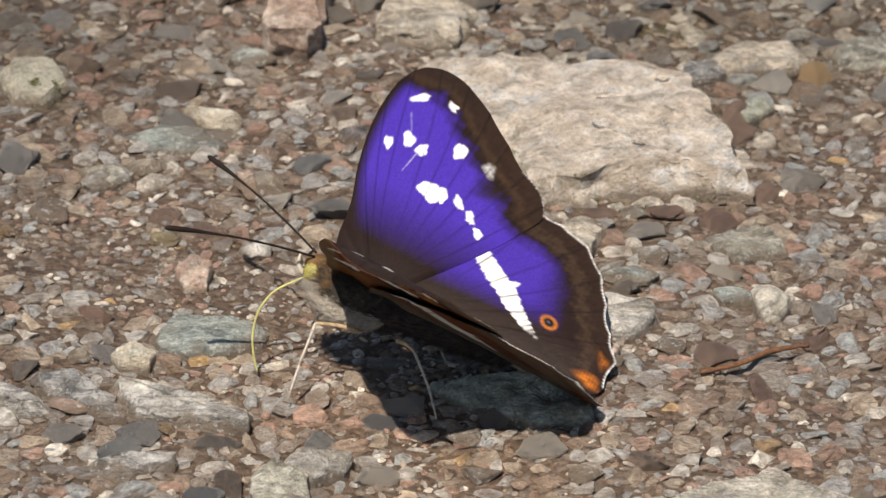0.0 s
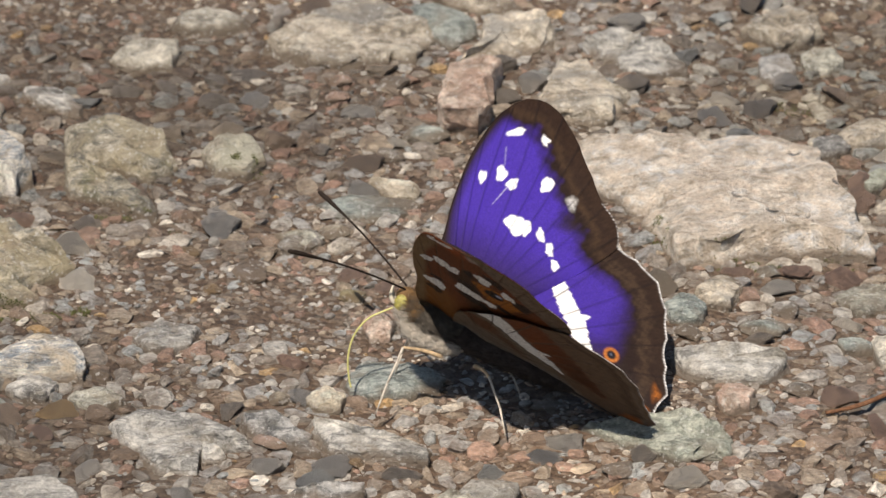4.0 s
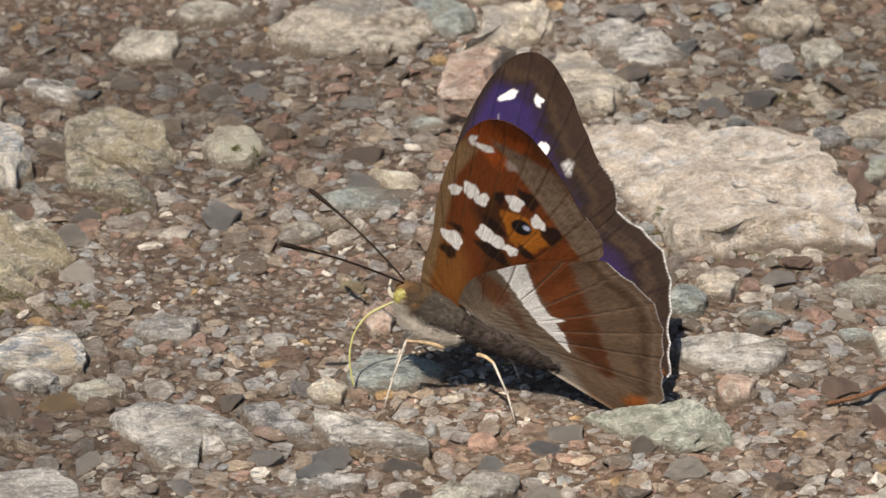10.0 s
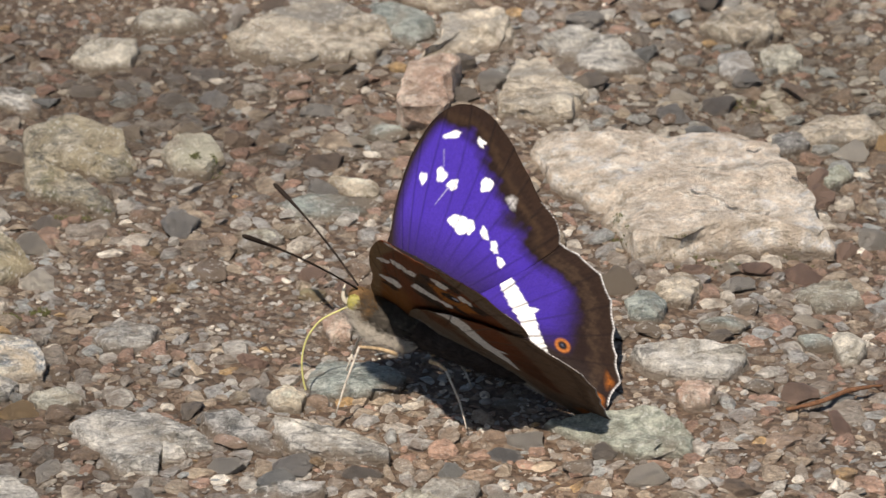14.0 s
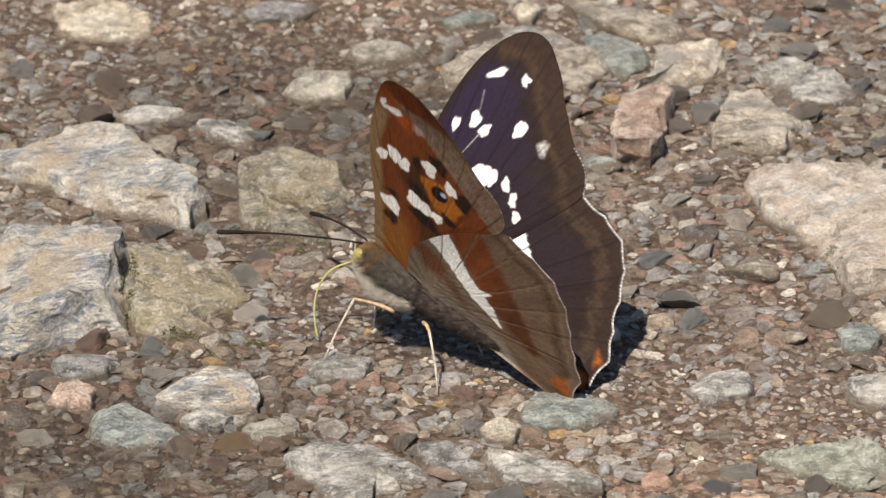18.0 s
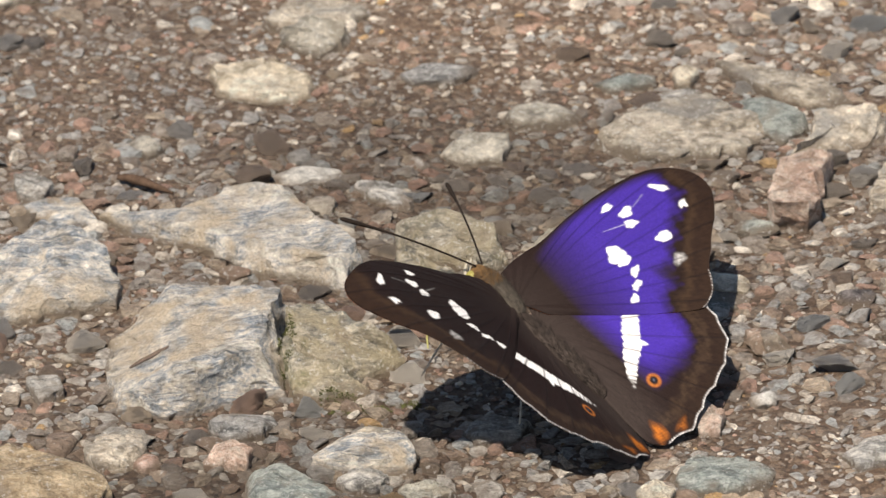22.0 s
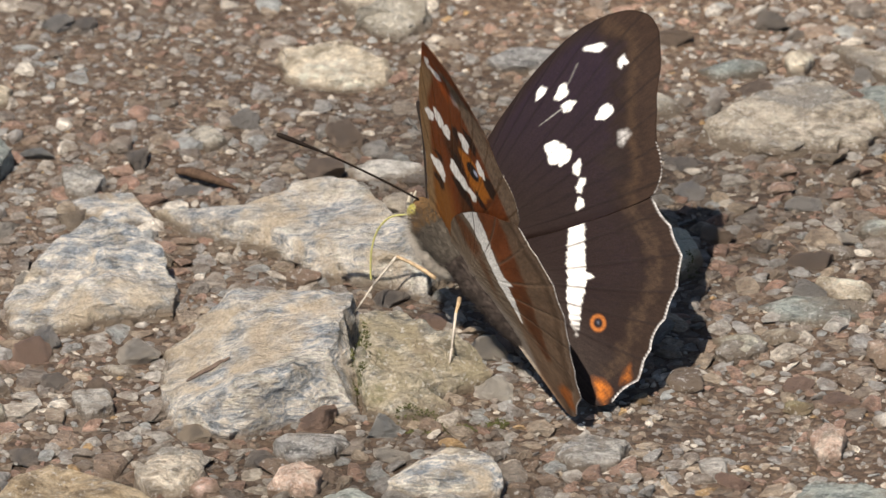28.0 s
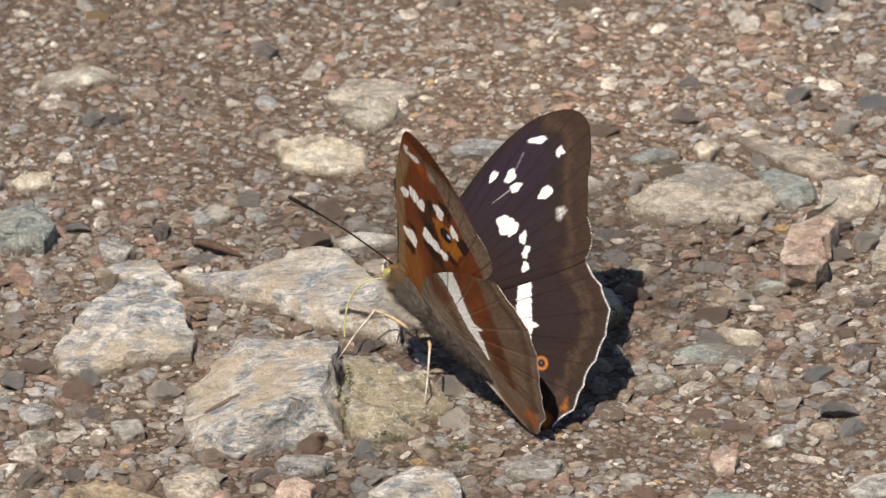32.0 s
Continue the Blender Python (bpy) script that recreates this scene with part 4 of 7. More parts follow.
def thinner(x, y, w):
    """Fewer and smaller pebbles on the bare soil at the far left of the path."""
    for (ax, ay), (bx, by) in zip(TRODDEN, TRODDEN[1:]):
        s = min(1, max(0, ((x - ax) * (bx - ax) + (y - ay) * (by - ay)) / ((bx - ax) ** 2 + (by - ay) ** 2)))
        if w > 0.0019 and math.hypot(x - ax - s * (bx - ax), y - ay - s * (by - ay)) < 0.009:
            return 0.0
    bare = min(1, max(0, (0.015 - x) / 0.05)) * min(1, max(0, (y - 0.045) / 0.03))
    return 0.86 - bare * (0.5 if w < 0.002 else 0.76)


def settle_matrix(rng, w, tilt):
    turn = Euler((rng.normal() * tilt, rng.normal() * tilt, rng.normal() * 0.75 + rng.integers(2) * 3.1416)).to_matrix()
    return np.array(turn) * w


def joined_gravel(name, places, subdivisions, seed, sunk, tilt, label):
    rng = np.random.default_rng(seed)
    shapes, faces = chip_shapes(28, subdivisions, seed)
    nv = len(shapes[0])
    verts, tris = np.empty((len(places) * nv, 3)), np.empty((len(places) * len(faces), 3), int)
    for k, (x, y, w) in enumerate(places):
        v = shapes[rng.integers(len(shapes))] @ settle_matrix(rng, w, tilt).T
        base = ground_height(x, y) - 0.0004 - v[:, 2].min() - (sunk + rng.uniform(0, 0.42)) * np.ptp(v[:, 2])
        verts[k * nv:(k + 1) * nv] = v + (x, y, base)
        tris[k * len(faces):(k + 1) * len(faces)] = faces + k * nv
    me = bpy.data.meshes.new(name)
    me.from_pydata(verts.tolist(), [], tris.tolist())
    me.materials.append(GRAVEL)
    return tagged(new(name, me), label, "gravel", kind="stuff")


def build_gravel():
    taken = {}
    big = scatter(1700, -0.145, 0.095, -0.095, 0.17, 0.003, 0.0038, 0.24, 0.0068, 0.4, 5, taken, thinner)
    rng = np.random.default_rng(11)
    shapes, faces = chip_shapes(14, 3, 21)
    meshes = []
    for v in shapes:
        me = bpy.data.meshes.new("pebble")
        me.from_pydata(v.tolist(), [], faces.tolist())
        me.materials.append(PEBBLE)
        meshes.append(me)
    for k, (x, y, w) in enumerate(big[:300]):
        ob = new("pebble", meshes[rng.integers(len(meshes))])
        m = settle_matrix(rng, w, 0.12)
        v = np.empty(len(ob.data.vertices) * 3)
        ob.data.vertices.foreach_get("co", v)
        z = (v.reshape(-1, 3) @ m.T)[:, 2]
        ob.matrix_world = Matrix.Translation((x, y, ground_height(x, y) - 0.0004 - z.min() - rng.uniform(0.3, 0.65) * np.ptp(z))) @ Matrix(m.tolist()).to_4x4()
        tagged(ob, "angular grey-brown pebble lying in the gravel", "pebble", "pebbles in the gravel")
    rest = big[300:] + scatter(15000, -0.145, 0.095, -0.095, 0.17, 0.0009, 0.0019, 0.42, 0.0038, 0.34, 6, taken, thinner)
    joined_gravel("gravel", rest, 2, 7, 0.42, 0.2, "mixed grey, brown and reddish angular gravel")
    outer = [p for p in scatter(5200, -0.19, 0.15, -0.15, 0.24, 0.0016, 0.0026, 0.3, 0.005, 0.4, 8, {}, lambda x, y, w: 1.0)
             if not (-0.147 < p[0] < 0.097 and -0.097 < p[1] < 0.172)]
    joined_gravel("outer_gravel", outer, 1, 9, 0.25, 0.2, "grey and brown gravel beside the path")
    grit = scatter(19000, -0.145, 0.095, -0.095, 0.17, 0.0004, 0.0008, 0.35, 0.0014, 0.3, 10, {}, lambda x, y, w: 1.0)
    joined_gravel("grit", grit, 1, 12, 0.3, 0.4, "fine grit of broken stone in the soil")


build_gravel()


# ---- the butterfly: x to its head, y to its left, z up; lengths in millimetres
def part(name, bm_or_mesh, material, parent, label=""):
    me = bm_or_mesh
    if isinstance(me, bmesh.types.BMesh):
        me = bpy.data.meshes.new(name)
        bm_or_mesh.to_mesh(me)
        bm_or_mesh.free()
    if material:
        me.materials.append(material)
    me.polygons.foreach_set("use_smooth", [True] * len(me.polygons))
    ob = new(name, me)
    ob.parent = parent
    return tagged(ob, label) if label else ob


def tube(points, radii, sides=10):
    """A round limb along points with a radius at each, in millimetres."""
    bm = bmesh.new()
    pts = [Vector(p) * 0.001 for p in points]
    rings = []
    for k, p in enumerate(pts):
        d = (pts[min(k + 1, len(pts) - 1)] - pts[max(k - 1, 0)]).normalized()
        a = d.cross(Vector((0.3, 0.2, 1))).normalized()
        b = d.cross(a)
        rings.append([bm.verts.new(p + (a * math.cos(t) + b * math.sin(t)) * radii[k] * 0.001)
                      for t in (2 * math.pi * s / sides for s in range(sides))])
    for r, q in zip(rings, rings[1:]):
        for s in range(sides):
            bm.faces.new((r[s], r[(s + 1) % sides], q[(s + 1) % sides], q[s]))
    bm.faces.new(rings[0])
    bm.faces.new(reversed(rings[-1]))
    bmesh.ops.recalc_face_normals(bm, faces=bm.faces)
    return bm


def smooth_line(points, count):
    """Points along a soft curve through the given ones."""
    pts = [Vector(p) for p in points]
    out = []
    for k in range(count):
        f = k / (count - 1) * (len(pts) - 1)
        i = min(int(f), len(pts) - 2)
        t = f - i
        a, b, c, d = pts[max(i - 1, 0)], pts[i], pts[i + 1], pts[min(i + 2, len(pts) - 1)]
        out.append(0.5 * (2 * b + (c - a) * t + (2 * a - 5 * b + 4 * c - d) * t * t + (3 * b - a - 3 * c + d) * t ** 3))
    return out


SCALE_TILT = {"fore": (0.09, -0.45, 0.888), "hind": (0.09, -0.45, 0.888)}
HINGE = 0.00095


def wing_material(name, side, tilt):
    """Wing scales: pigment and, on the upper face, ridged scales that mirror violet light at one slant."""
    m, nt, bs = graph(name)
    pig = nt.nodes.new("ShaderNodeVertexColor")
    pig.layer_name = "pigment"
    vec = coords(nt, (1, 1, 1))
    fleck = grain(nt, vec, 5200, 3, 0.7)
    link(nt, blend(nt, 1.0, pig.outputs["Color"], ramp(nt, fleck, (0.3, 0.72), (0.7, 1.28)), "MULTIPLY"), bs.inputs["Base Color"])
    bs.inputs["Roughness"].default_value = 0.62
    bs.inputs["Specular IOR Level"].default_value = 0.1
    relief(nt, bs, fleck, 0.00008)
    shine = nt.nodes.new("ShaderNodeBsdfTranslucent")      # thin membrane: some light comes through
    link(nt, pig.outputs["Color"], shine.inputs["Color"])
    thin = nt.nodes.new("ShaderNodeMixShader")
    thin.inputs["Fac"].default_value = 0.1
    link(nt, bs.outputs["BSDF"], thin.inputs[1])
    link(nt, shine.outputs["BSDF"], thin.inputs[2])
    link(nt, thin.outputs["Shader"], nt.nodes["Material Output"].inputs["Surface"])
    if tilt is None:
        return m
    mask = nt.nodes.new("ShaderNodeVertexColor")
    mask.layer_name = "ridges"
    way = nt.nodes.new("ShaderNodeVectorTransform")
    way.vector_type, way.convert_from, way.convert_to = "NORMAL", "OBJECT", "WORLD"
    way.inputs["Vector"].default_value = (tilt[0], tilt[1] * side, tilt[2])
    gloss = nt.nodes.new("ShaderNodeBsdfAnisotropic")
    gloss.distribution = "BECKMANN"
    gloss.inputs["Roughness"].default_value = IRIS_ROUGH
    link(nt, way.outputs["Vector"], gloss.inputs["Normal"])
    violet = blend(nt, 1.0, mask.outputs["Color"], IRIS, "MULTIPLY")
    violet = blend(nt, 1.0, violet, ramp(nt, fleck, (0.3, 0.7), (0.7, 1.25)), "MULTIPLY")
    face = nt.nodes.new("ShaderNodeLayerWeight")           # the ridges shine only towards one side
    face.inputs["Blend"].default_value = 0.5
    link(nt, way.outputs["Vector"], face.inputs["Normal"])
    violet = blend(nt, ramp(nt, face.outputs["Facing"], (0.18, 1.0), (0.265, 0.0)), (0, 0, 0), violet)
    link(nt, violet, gloss.inputs["Color"])
    add = nt.nodes.new("ShaderNodeAddShader")
    link(nt, thin.outputs["Shader"], add.inputs[0])
    link(nt, gloss.outputs["BSDF"], add.inputs[1])
    link(nt, add.outputs["Shader"], nt.nodes["Material Output"].inputs["Surface"])
    return m


IRIS, IRIS_ROUGH = (0.0115, 0.0052, 0.094), 0.54


def near(p, q, at, ra, rb=None, turn=0.0, soft=0.2, uneven=1.0):
    """1 inside an ellipse, fading out over its edge."""
    rb = rb or ra
    c, s = math.cos(radians(turn)), math.sin(radians(turn))
    x, y = p - at[0], q - at[1]
    a, b = (x * c + y * s) / ra, (y * c - x * s) / rb
    d = np.sqrt(a * a + b * b) * (1 + uneven * 0.13 * np.sin(3 * np.arctan2(b, a) + at[0]) + uneven * 0.08 * np.sin(5 * np.arctan2(b, a) + at[1]))
    return np.clip((1 - d) * min(ra, rb) / soft + 0.5, 0, 1)


def along(p, q, line):
    """How far inside a band of varying half width (x, y, half) a place lies, in millimetres."""
    best = np.full(p.shape, -99.0)
    for (ax, ay, aw), (bx, by, bw) in zip(line, line[1:]):
        ex, ey = bx - ax, by - ay
        t = np.clip(((p - ax) * ex + (q - ay) * ey) / (ex * ex + ey * ey), 0, 1)
        d = np.hypot(p - ax - t * ex, q - ay - t * ey)
        best = np.maximum(best, aw + t * (bw - aw) - d)
    return best


def wash(col, fac, colour):
    fac = np.asarray(fac)[..., None]
    return col * (1 - fac) + np.array(colour) * fac


def ragged(p, q, scale, seed):
    """Soft random field between -1 and 1, for uneven edges."""
    a = np.sin(p * scale * 1.3 + seed) * np.cos(q * scale * 1.7 - seed * 2.1)
    b = np.sin((p + q) * scale * 2.9 + seed * 3.3) * np.cos((p - 0.6 * q) * scale * 3.7 + seed)
    return 0.6 * a + 0.4 * b


FORE_ROOT, HIND_ROOT = (20.5, -0.2), (16.0, -0.3)
FORE_EDGE = [(25.6, 0.7), (26.7, 4.4), (27.3, 9.8), (28.7, 15.6), (29.7, 22.7), (29.5, 28.9), (28.6, 32.8), (27.3, 35.5),
             (25.8, 36.9), (24.2, 37.2), (22.1, 36.4), (19.5, 34.6), (17.2, 32.3), (14.4, 29.5), (11.4, 26.9), (9.7, 25.9),
             (8.2, 25.0), (7.2, 23.5), (6.8, 21.5), (8.6, 17.0), (12.0, 10.5), (17.0, 2.5)]
HIND_EDGE = [(20.5, 1.5), (20.3, 7.0), (15.5, 14.0), (9.8, 19.3), (7.0, 21.6), (3.2, 21.2), (-0.4, 20.1), (-2.4, 18.7),
             (-3.9, 16.7), (-5.4, 13.9), (-6.1, 11.8), (-6.9, 9.7), (-8.0, 7.4), (-9.1, 5.2), (-8.9, 2.4), (-8.6, 0.3),
             (-7.4, -1.2), (-5.6, -1.7), (0.0, -1.6), (8.0, -1.2), (14.0, -0.8)]


def upper_fore(p, q, rim, vein):
    col = np.tile((0.0145, 0.008, 0.0065), (*p.shape, 1)).astype(float)
    col = wash(col, np.clip(1.15 - rim / 4.6 + 0.25 * ragged(p, q, 1.1, 1), 0, 0.85), (0.028, 0.0155, 0.0095))
    col = wash(col, 0.28 * np.clip(1 - np.abs(rim - 3.2 + 0.5 * ragged(p, q, 0.9, 5)) / 1.1, 0, 1), (0.085, 0.05, 0.025))
    col = wash(col, 0.55 * np.clip(1 - np.hypot(p - 20, q) / 9, 0, 1), (0.036, 0.027, 0.023))
    ridges = np.clip((rim - 4.4 + 0.9 * ragged(p, q, 0.7, 2)) / 2.6, 0, 1) * np.clip((q - 6.2) / 9, 0, 1)
    ridges *= np.clip((29.4 - 0.012 * (q - 24) ** 2 - p) / 1.3, 0, 1) * np.clip((33.5 - q + 0.5 * ragged(p, q, 1.2, 3)) / 1.2, 0, 1)
    dark = near(p, q, (13.8, 21.0), 1.7, 1.3, soft=1.4)
    ridges *= 1 - 0.75 * dark
    col = wash(col, 0.7 * dark, (0.018, 0.011, 0.009))
    white = np.zeros(p.shape)
    for at, ra, rb, turn in (((26.1, 29.4), 1.55, 0.62, 128), ((22.3, 30.5), 0.95, 0.42, 60), ((22.0, 30.8), 0.5, 0.45, 0), ((26.9, 20.6), 1.0, 0.62, 75),
                             ((24.95, 22.5), 1.3, 0.82, 68), ((23.0, 21.9), 1.05, 0.78, 95), ((19.0, 24.5), 1.25, 0.95, 80), ((18.6, 25.3), 0.6, 0.4, 60),
                             ((19.9, 16.7), 1.75, 1.45, 40), ((18.8, 17.1), 1.35, 1.2, 30), ((16.3, 17.3), 1.1, 0.62, 55),
                             ((14.4, 16.2), 1.05, 0.5, 72), ((14.1, 15.7), 0.6, 0.5, 30), ((12.65, 14.4), 0.9, 0.6, 60)):
        white = np.maximum(white, near(p, q, at, 0.88 * ra, 0.84 * rb, turn, 0.16, 1.0))
    white = np.maximum(white, 0.32 * np.clip(along(p, q, [(23.3, 21.5, 0.09), (23.9, 17.6, 0.03)]) / 0.14 + 0.5, 0, 1))
    white = np.maximum(white, 0.2 * np.clip(along(p, q, [(26.2, 26.4, 0.08), (25.2, 24.0, 0.05)]) / 0.14 + 0.5, 0, 1))
    white = np.maximum(white, 0.42 * near(p, q, (14.9, 24.1), 0.95, 0.6, 70, 0.6))
    white = np.clip(white * (1 + 0.45 * ragged(p, q, 4.6, 4)), 0, 1)
    col = wash(col, white, (0.86, 0.84, 0.8))
    col = wash(col, 0.6 * vein * (1 - 0.3 * white), (0.009, 0.006, 0.0055))
    col = wash(col, 0.8 * np.clip((0.26 - rim) / 0.16, 0, 1) * (q < 26.5) * np.clip(0.5 + 0.8 * ragged(p, q, 2.6, 8), 0, 1), (0.75, 0.72, 0.68))
    return col, ridges * (1 - white) * (1 - 0.35 * vein)


HIND_BAND = [(11.4, 13.0, 0.95), (9.6, 11.2, 1.15), (7.8, 9.5, 1.2), (5.9, 8.0, 1.2), (4.6, 6.4, 1.05), (2.4, 4.4, 0.65), (0.6, 3.0, 0.1)]


def upper_hind(p, q, rim, vein):
    col = np.tile((0.0155, 0.0085, 0.007), (*p.shape, 1)).astype(float)
    inner = np.clip(1 - (q - 1.2 * np.clip((p + 3) / 8, 0, 1)) / 6.0, 0, 1) * np.clip((p + 9) / 5, 0, 1)
    col = wash(col, 0.8 * inner, (0.04, 0.03, 0.0255))
    outer = np.clip(1 - rim / 4.5, 0, 1) * np.clip((q - 2) / 3, 0, 1)
    col = wash(col, 0.8 * outer, (0.027, 0.0155, 0.0095))
    col = wash(col, 0.42 * np.clip(1 - np.abs(rim - 3.0 + 0.9 * ragged(p, q, 1.2, 1)) / 1.3, 0, 1) * (0.7 + 0.3 * ragged(p, q, 1.9, 6)) * (q > 2), (0.095, 0.06, 0.034))
    far = along(p, q, HIND_BAND)
    white = np.clip((far + 0.22 * ragged(p, q, 2.6, 7)) / 0.22 + 0.5, 0, 1)
    white = np.maximum(white, np.clip((along(p, q, [(6.2, 8.4, 0.9), (4.6, 9.7, 0.08)]) + 0.1 * ragged(p, q, 3.1, 2)) / 0.2 + 0.5, 0, 1))
    fade = np.clip((p - 0.2) / 3.0 + 0.35 * np.sin(7.0 * (q + 0.8 * p)), 0.1, 1)
    ridges = np.clip((rim - 4.0 + 0.6 * ragged(p, q, 0.8, 6)) / 2.4, 0, 1) * np.clip((q - 4.6) / 3.6, 0, 1) * np.clip((p + 2.0) / 5.0, 0, 1)
    col = wash(col, white * fade, (0.86, 0.84, 0.8))
    tail = near(p, q, (-6.6, 0.7), 1.35, 0.8, 20, 0.9) + 0.55 * near(p, q, (-7.6, 4.1), 0.9, 0.5, 60, 0.8)
    col = wash(col, np.clip(tail * (0.7 + 0.5 * ragged(p, q, 2.2, 9)), 0, 0.85), (0.5, 0.15, 0.018))
    eye = near(p, q, (-0.1, 6.1), 1.12, 1.0, 20, 0.25, 0)
    col = wash(col, eye, (0.33, 0.11, 0.025))
    col = wash(col, near(p, q, (-0.1, 6.1), 0.66, 0.56, 20, 0.2, 0), (0.012, 0.01, 0.012))
    col = wash(col, 0.3 * near(p, q, (-0.05, 6.15), 0.15, 0.15, 0, 0.2), (0.25, 0.28, 0.4))
    col = wash(col, 0.8 * vein, (0.013, 0.008, 0.007))
    col = wash(col, np.clip((0.34 - rim) / 0.18, 0, 1) * (q > -0.4) * (p < 12) * (0.6 + 0.35 * ragged(p, q, 2.4, 3)), (0.8, 0.78, 0.75))
    return col, ridges * (1 - white) * (1 - eye) * (1 - 0.35 * vein)


def under_fore(p, q, rim, vein):
    col = np.tile((0.19, 0.052, 0.014), (*p.shape, 1)).astype(float)
    col = wash(col, 0.9 * near(p, q, (26.0, 32.6), 5.2, 4.6, 60, 1.2), (0.38, 0.085, 0.015))
    col = wash(col, 0.8 * near(p, q, (23.4, 5.5), 5.6, 2.8, 75, 2.2), (0.3, 0.125, 0.03))
    col = wash(col, 0.85 * near(p, q, (21.6, 18.2), 3.4, 2.2, 80, 1.5), (0.05, 0.024, 0.012))
    col = wash(col, 0.7 * near(p, q, (17.5, 9.5), 4.6, 2.4, 60, 1.5), (0.06, 0.03, 0.014))
    out = (p - 24.0) * -0.555 + (q - 29.5) * 0.832 + 0.5 + 0.35 * ragged(p, q, 1.1, 2)      # the pale outer border
    border = np.clip(out / 0.7, 0, 1) * np.clip((31.6 - q) / 1.0, 0, 1)
    col = wash(col, 0.92 * border, (0.24, 0.175, 0.12))
    col = wash(col, 0.5 * border * np.clip(ragged(p, q, 1.6, 12) * 2, 0, 1), (0.12, 0.072, 0.042))
    col = wash(col, 0.6 * border * np.clip(1 - np.abs(rim - 1.5 + 0.2 * ragged(p, q, 1.4, 7)) / 0.55, 0, 1), (0.16, 0.1, 0.055))
    col = wash(col, 0.75 * border * np.clip(vein * 1.5 - 0.3, 0, 1), (0.13, 0.075, 0.04))
    col = wash(col, 0.6 * np.clip((1.1 - rim) / 0.6, 0, 1) * (q > 28), (0.16, 0.075, 0.04))
    col = wash(col, 0.8 * np.clip((p - 27.7 + 0.16 * np.abs(q - 22)) / 0.7, 0, 1) * np.clip((30 - q) / 3, 0, 1), (0.3, 0.2, 0.1))
    col = wash(col, 0.97 * near(p, q, (17.0, 18.4), 3.5, 2.5, 25, 0.4), (0.45, 0.15, 0.018))
    for at, ra, rb, turn in (((18.4, 24.1), 1.7, 1.1, 30), ((13.8, 20.4), 1.6, 1.5, 60), ((19.4, 12.5), 2.6, 1.1, 15), ((20.8, 16.9), 2.0, 0.75, 20),
                             ((25.0, 13.35), 1.2, 0.5, 10), ((24.6, 8.8), 1.25, 0.95, 20), ((21.9, 21.9), 1.1, 0.8, 80), ((15.6, 15.2), 1.4, 0.7, 20)):
        col = wash(col, 0.95 * near(p, q, at, ra, rb, turn, 0.4), (0.022, 0.013, 0.01))
    col = wash(col, near(p, q, (17.6, 19.0), 1.4, 1.3, 0, 0.25, 0), (0.012, 0.01, 0.012))
    col = wash(col, 0.9 * near(p, q, (17.0, 19.3), 0.5, 0.42, 0, 0.25, 0), (0.5, 0.55, 0.72))
    white = np.zeros(p.shape)
    for at, ra, rb, turn in (((28.3, 29.5), 0.9, 0.45, 110), ((26.6, 28.9), 1.6, 0.62, 170), ((27.4, 19.5), 0.95, 0.85, 90), ((25.6, 20.7), 1.3, 1.05, 70),
                             ((23.8, 20.1), 1.2, 0.9, 110), ((19.8, 22.4), 1.35, 1.15, 60), ((16.0, 21.2), 1.2, 0.95, 40), ((24.9, 11.2), 1.7, 1.2, 25),
                             ((21.2, 14.8), 1.5, 1.2, 20), ((19.6, 14.5), 1.5, 1.05, 10), ((17.4, 14.3), 1.0, 0.8, 20)):
        white = np.maximum(white, near(p, q, at, ra, rb, turn, 0.16))
    white = np.maximum(white, 0.35 * near(p, q, (22.4, 28.0), 0.9, 0.7, 30, 0.5))
    col = wash(col, white * 0.97, (0.84, 0.82, 0.77))
    col = wash(col, 0.55 * vein * (1 - 0.6 * white), (0.1, 0.05, 0.02))
    return col, np.zeros(p.shape)


UNDER_BAND = [(17.8, 13.2, 2.5), (15.2, 10.5, 1.8), (12.2, 8.0, 1.35), (9.4, 6.3, 1.2), (6.8, 5.0, 0.9), (4.6, 3.5, 0.1)]
RUST_BAND = [(14.0, 18.2, 3.2), (11.6, 14.0, 3.2), (8.2, 11.0, 3.0), (5.0, 8.2, 2.6), (2.0, 5.6, 1.9), (-1.0, 3.6, 0.8)]


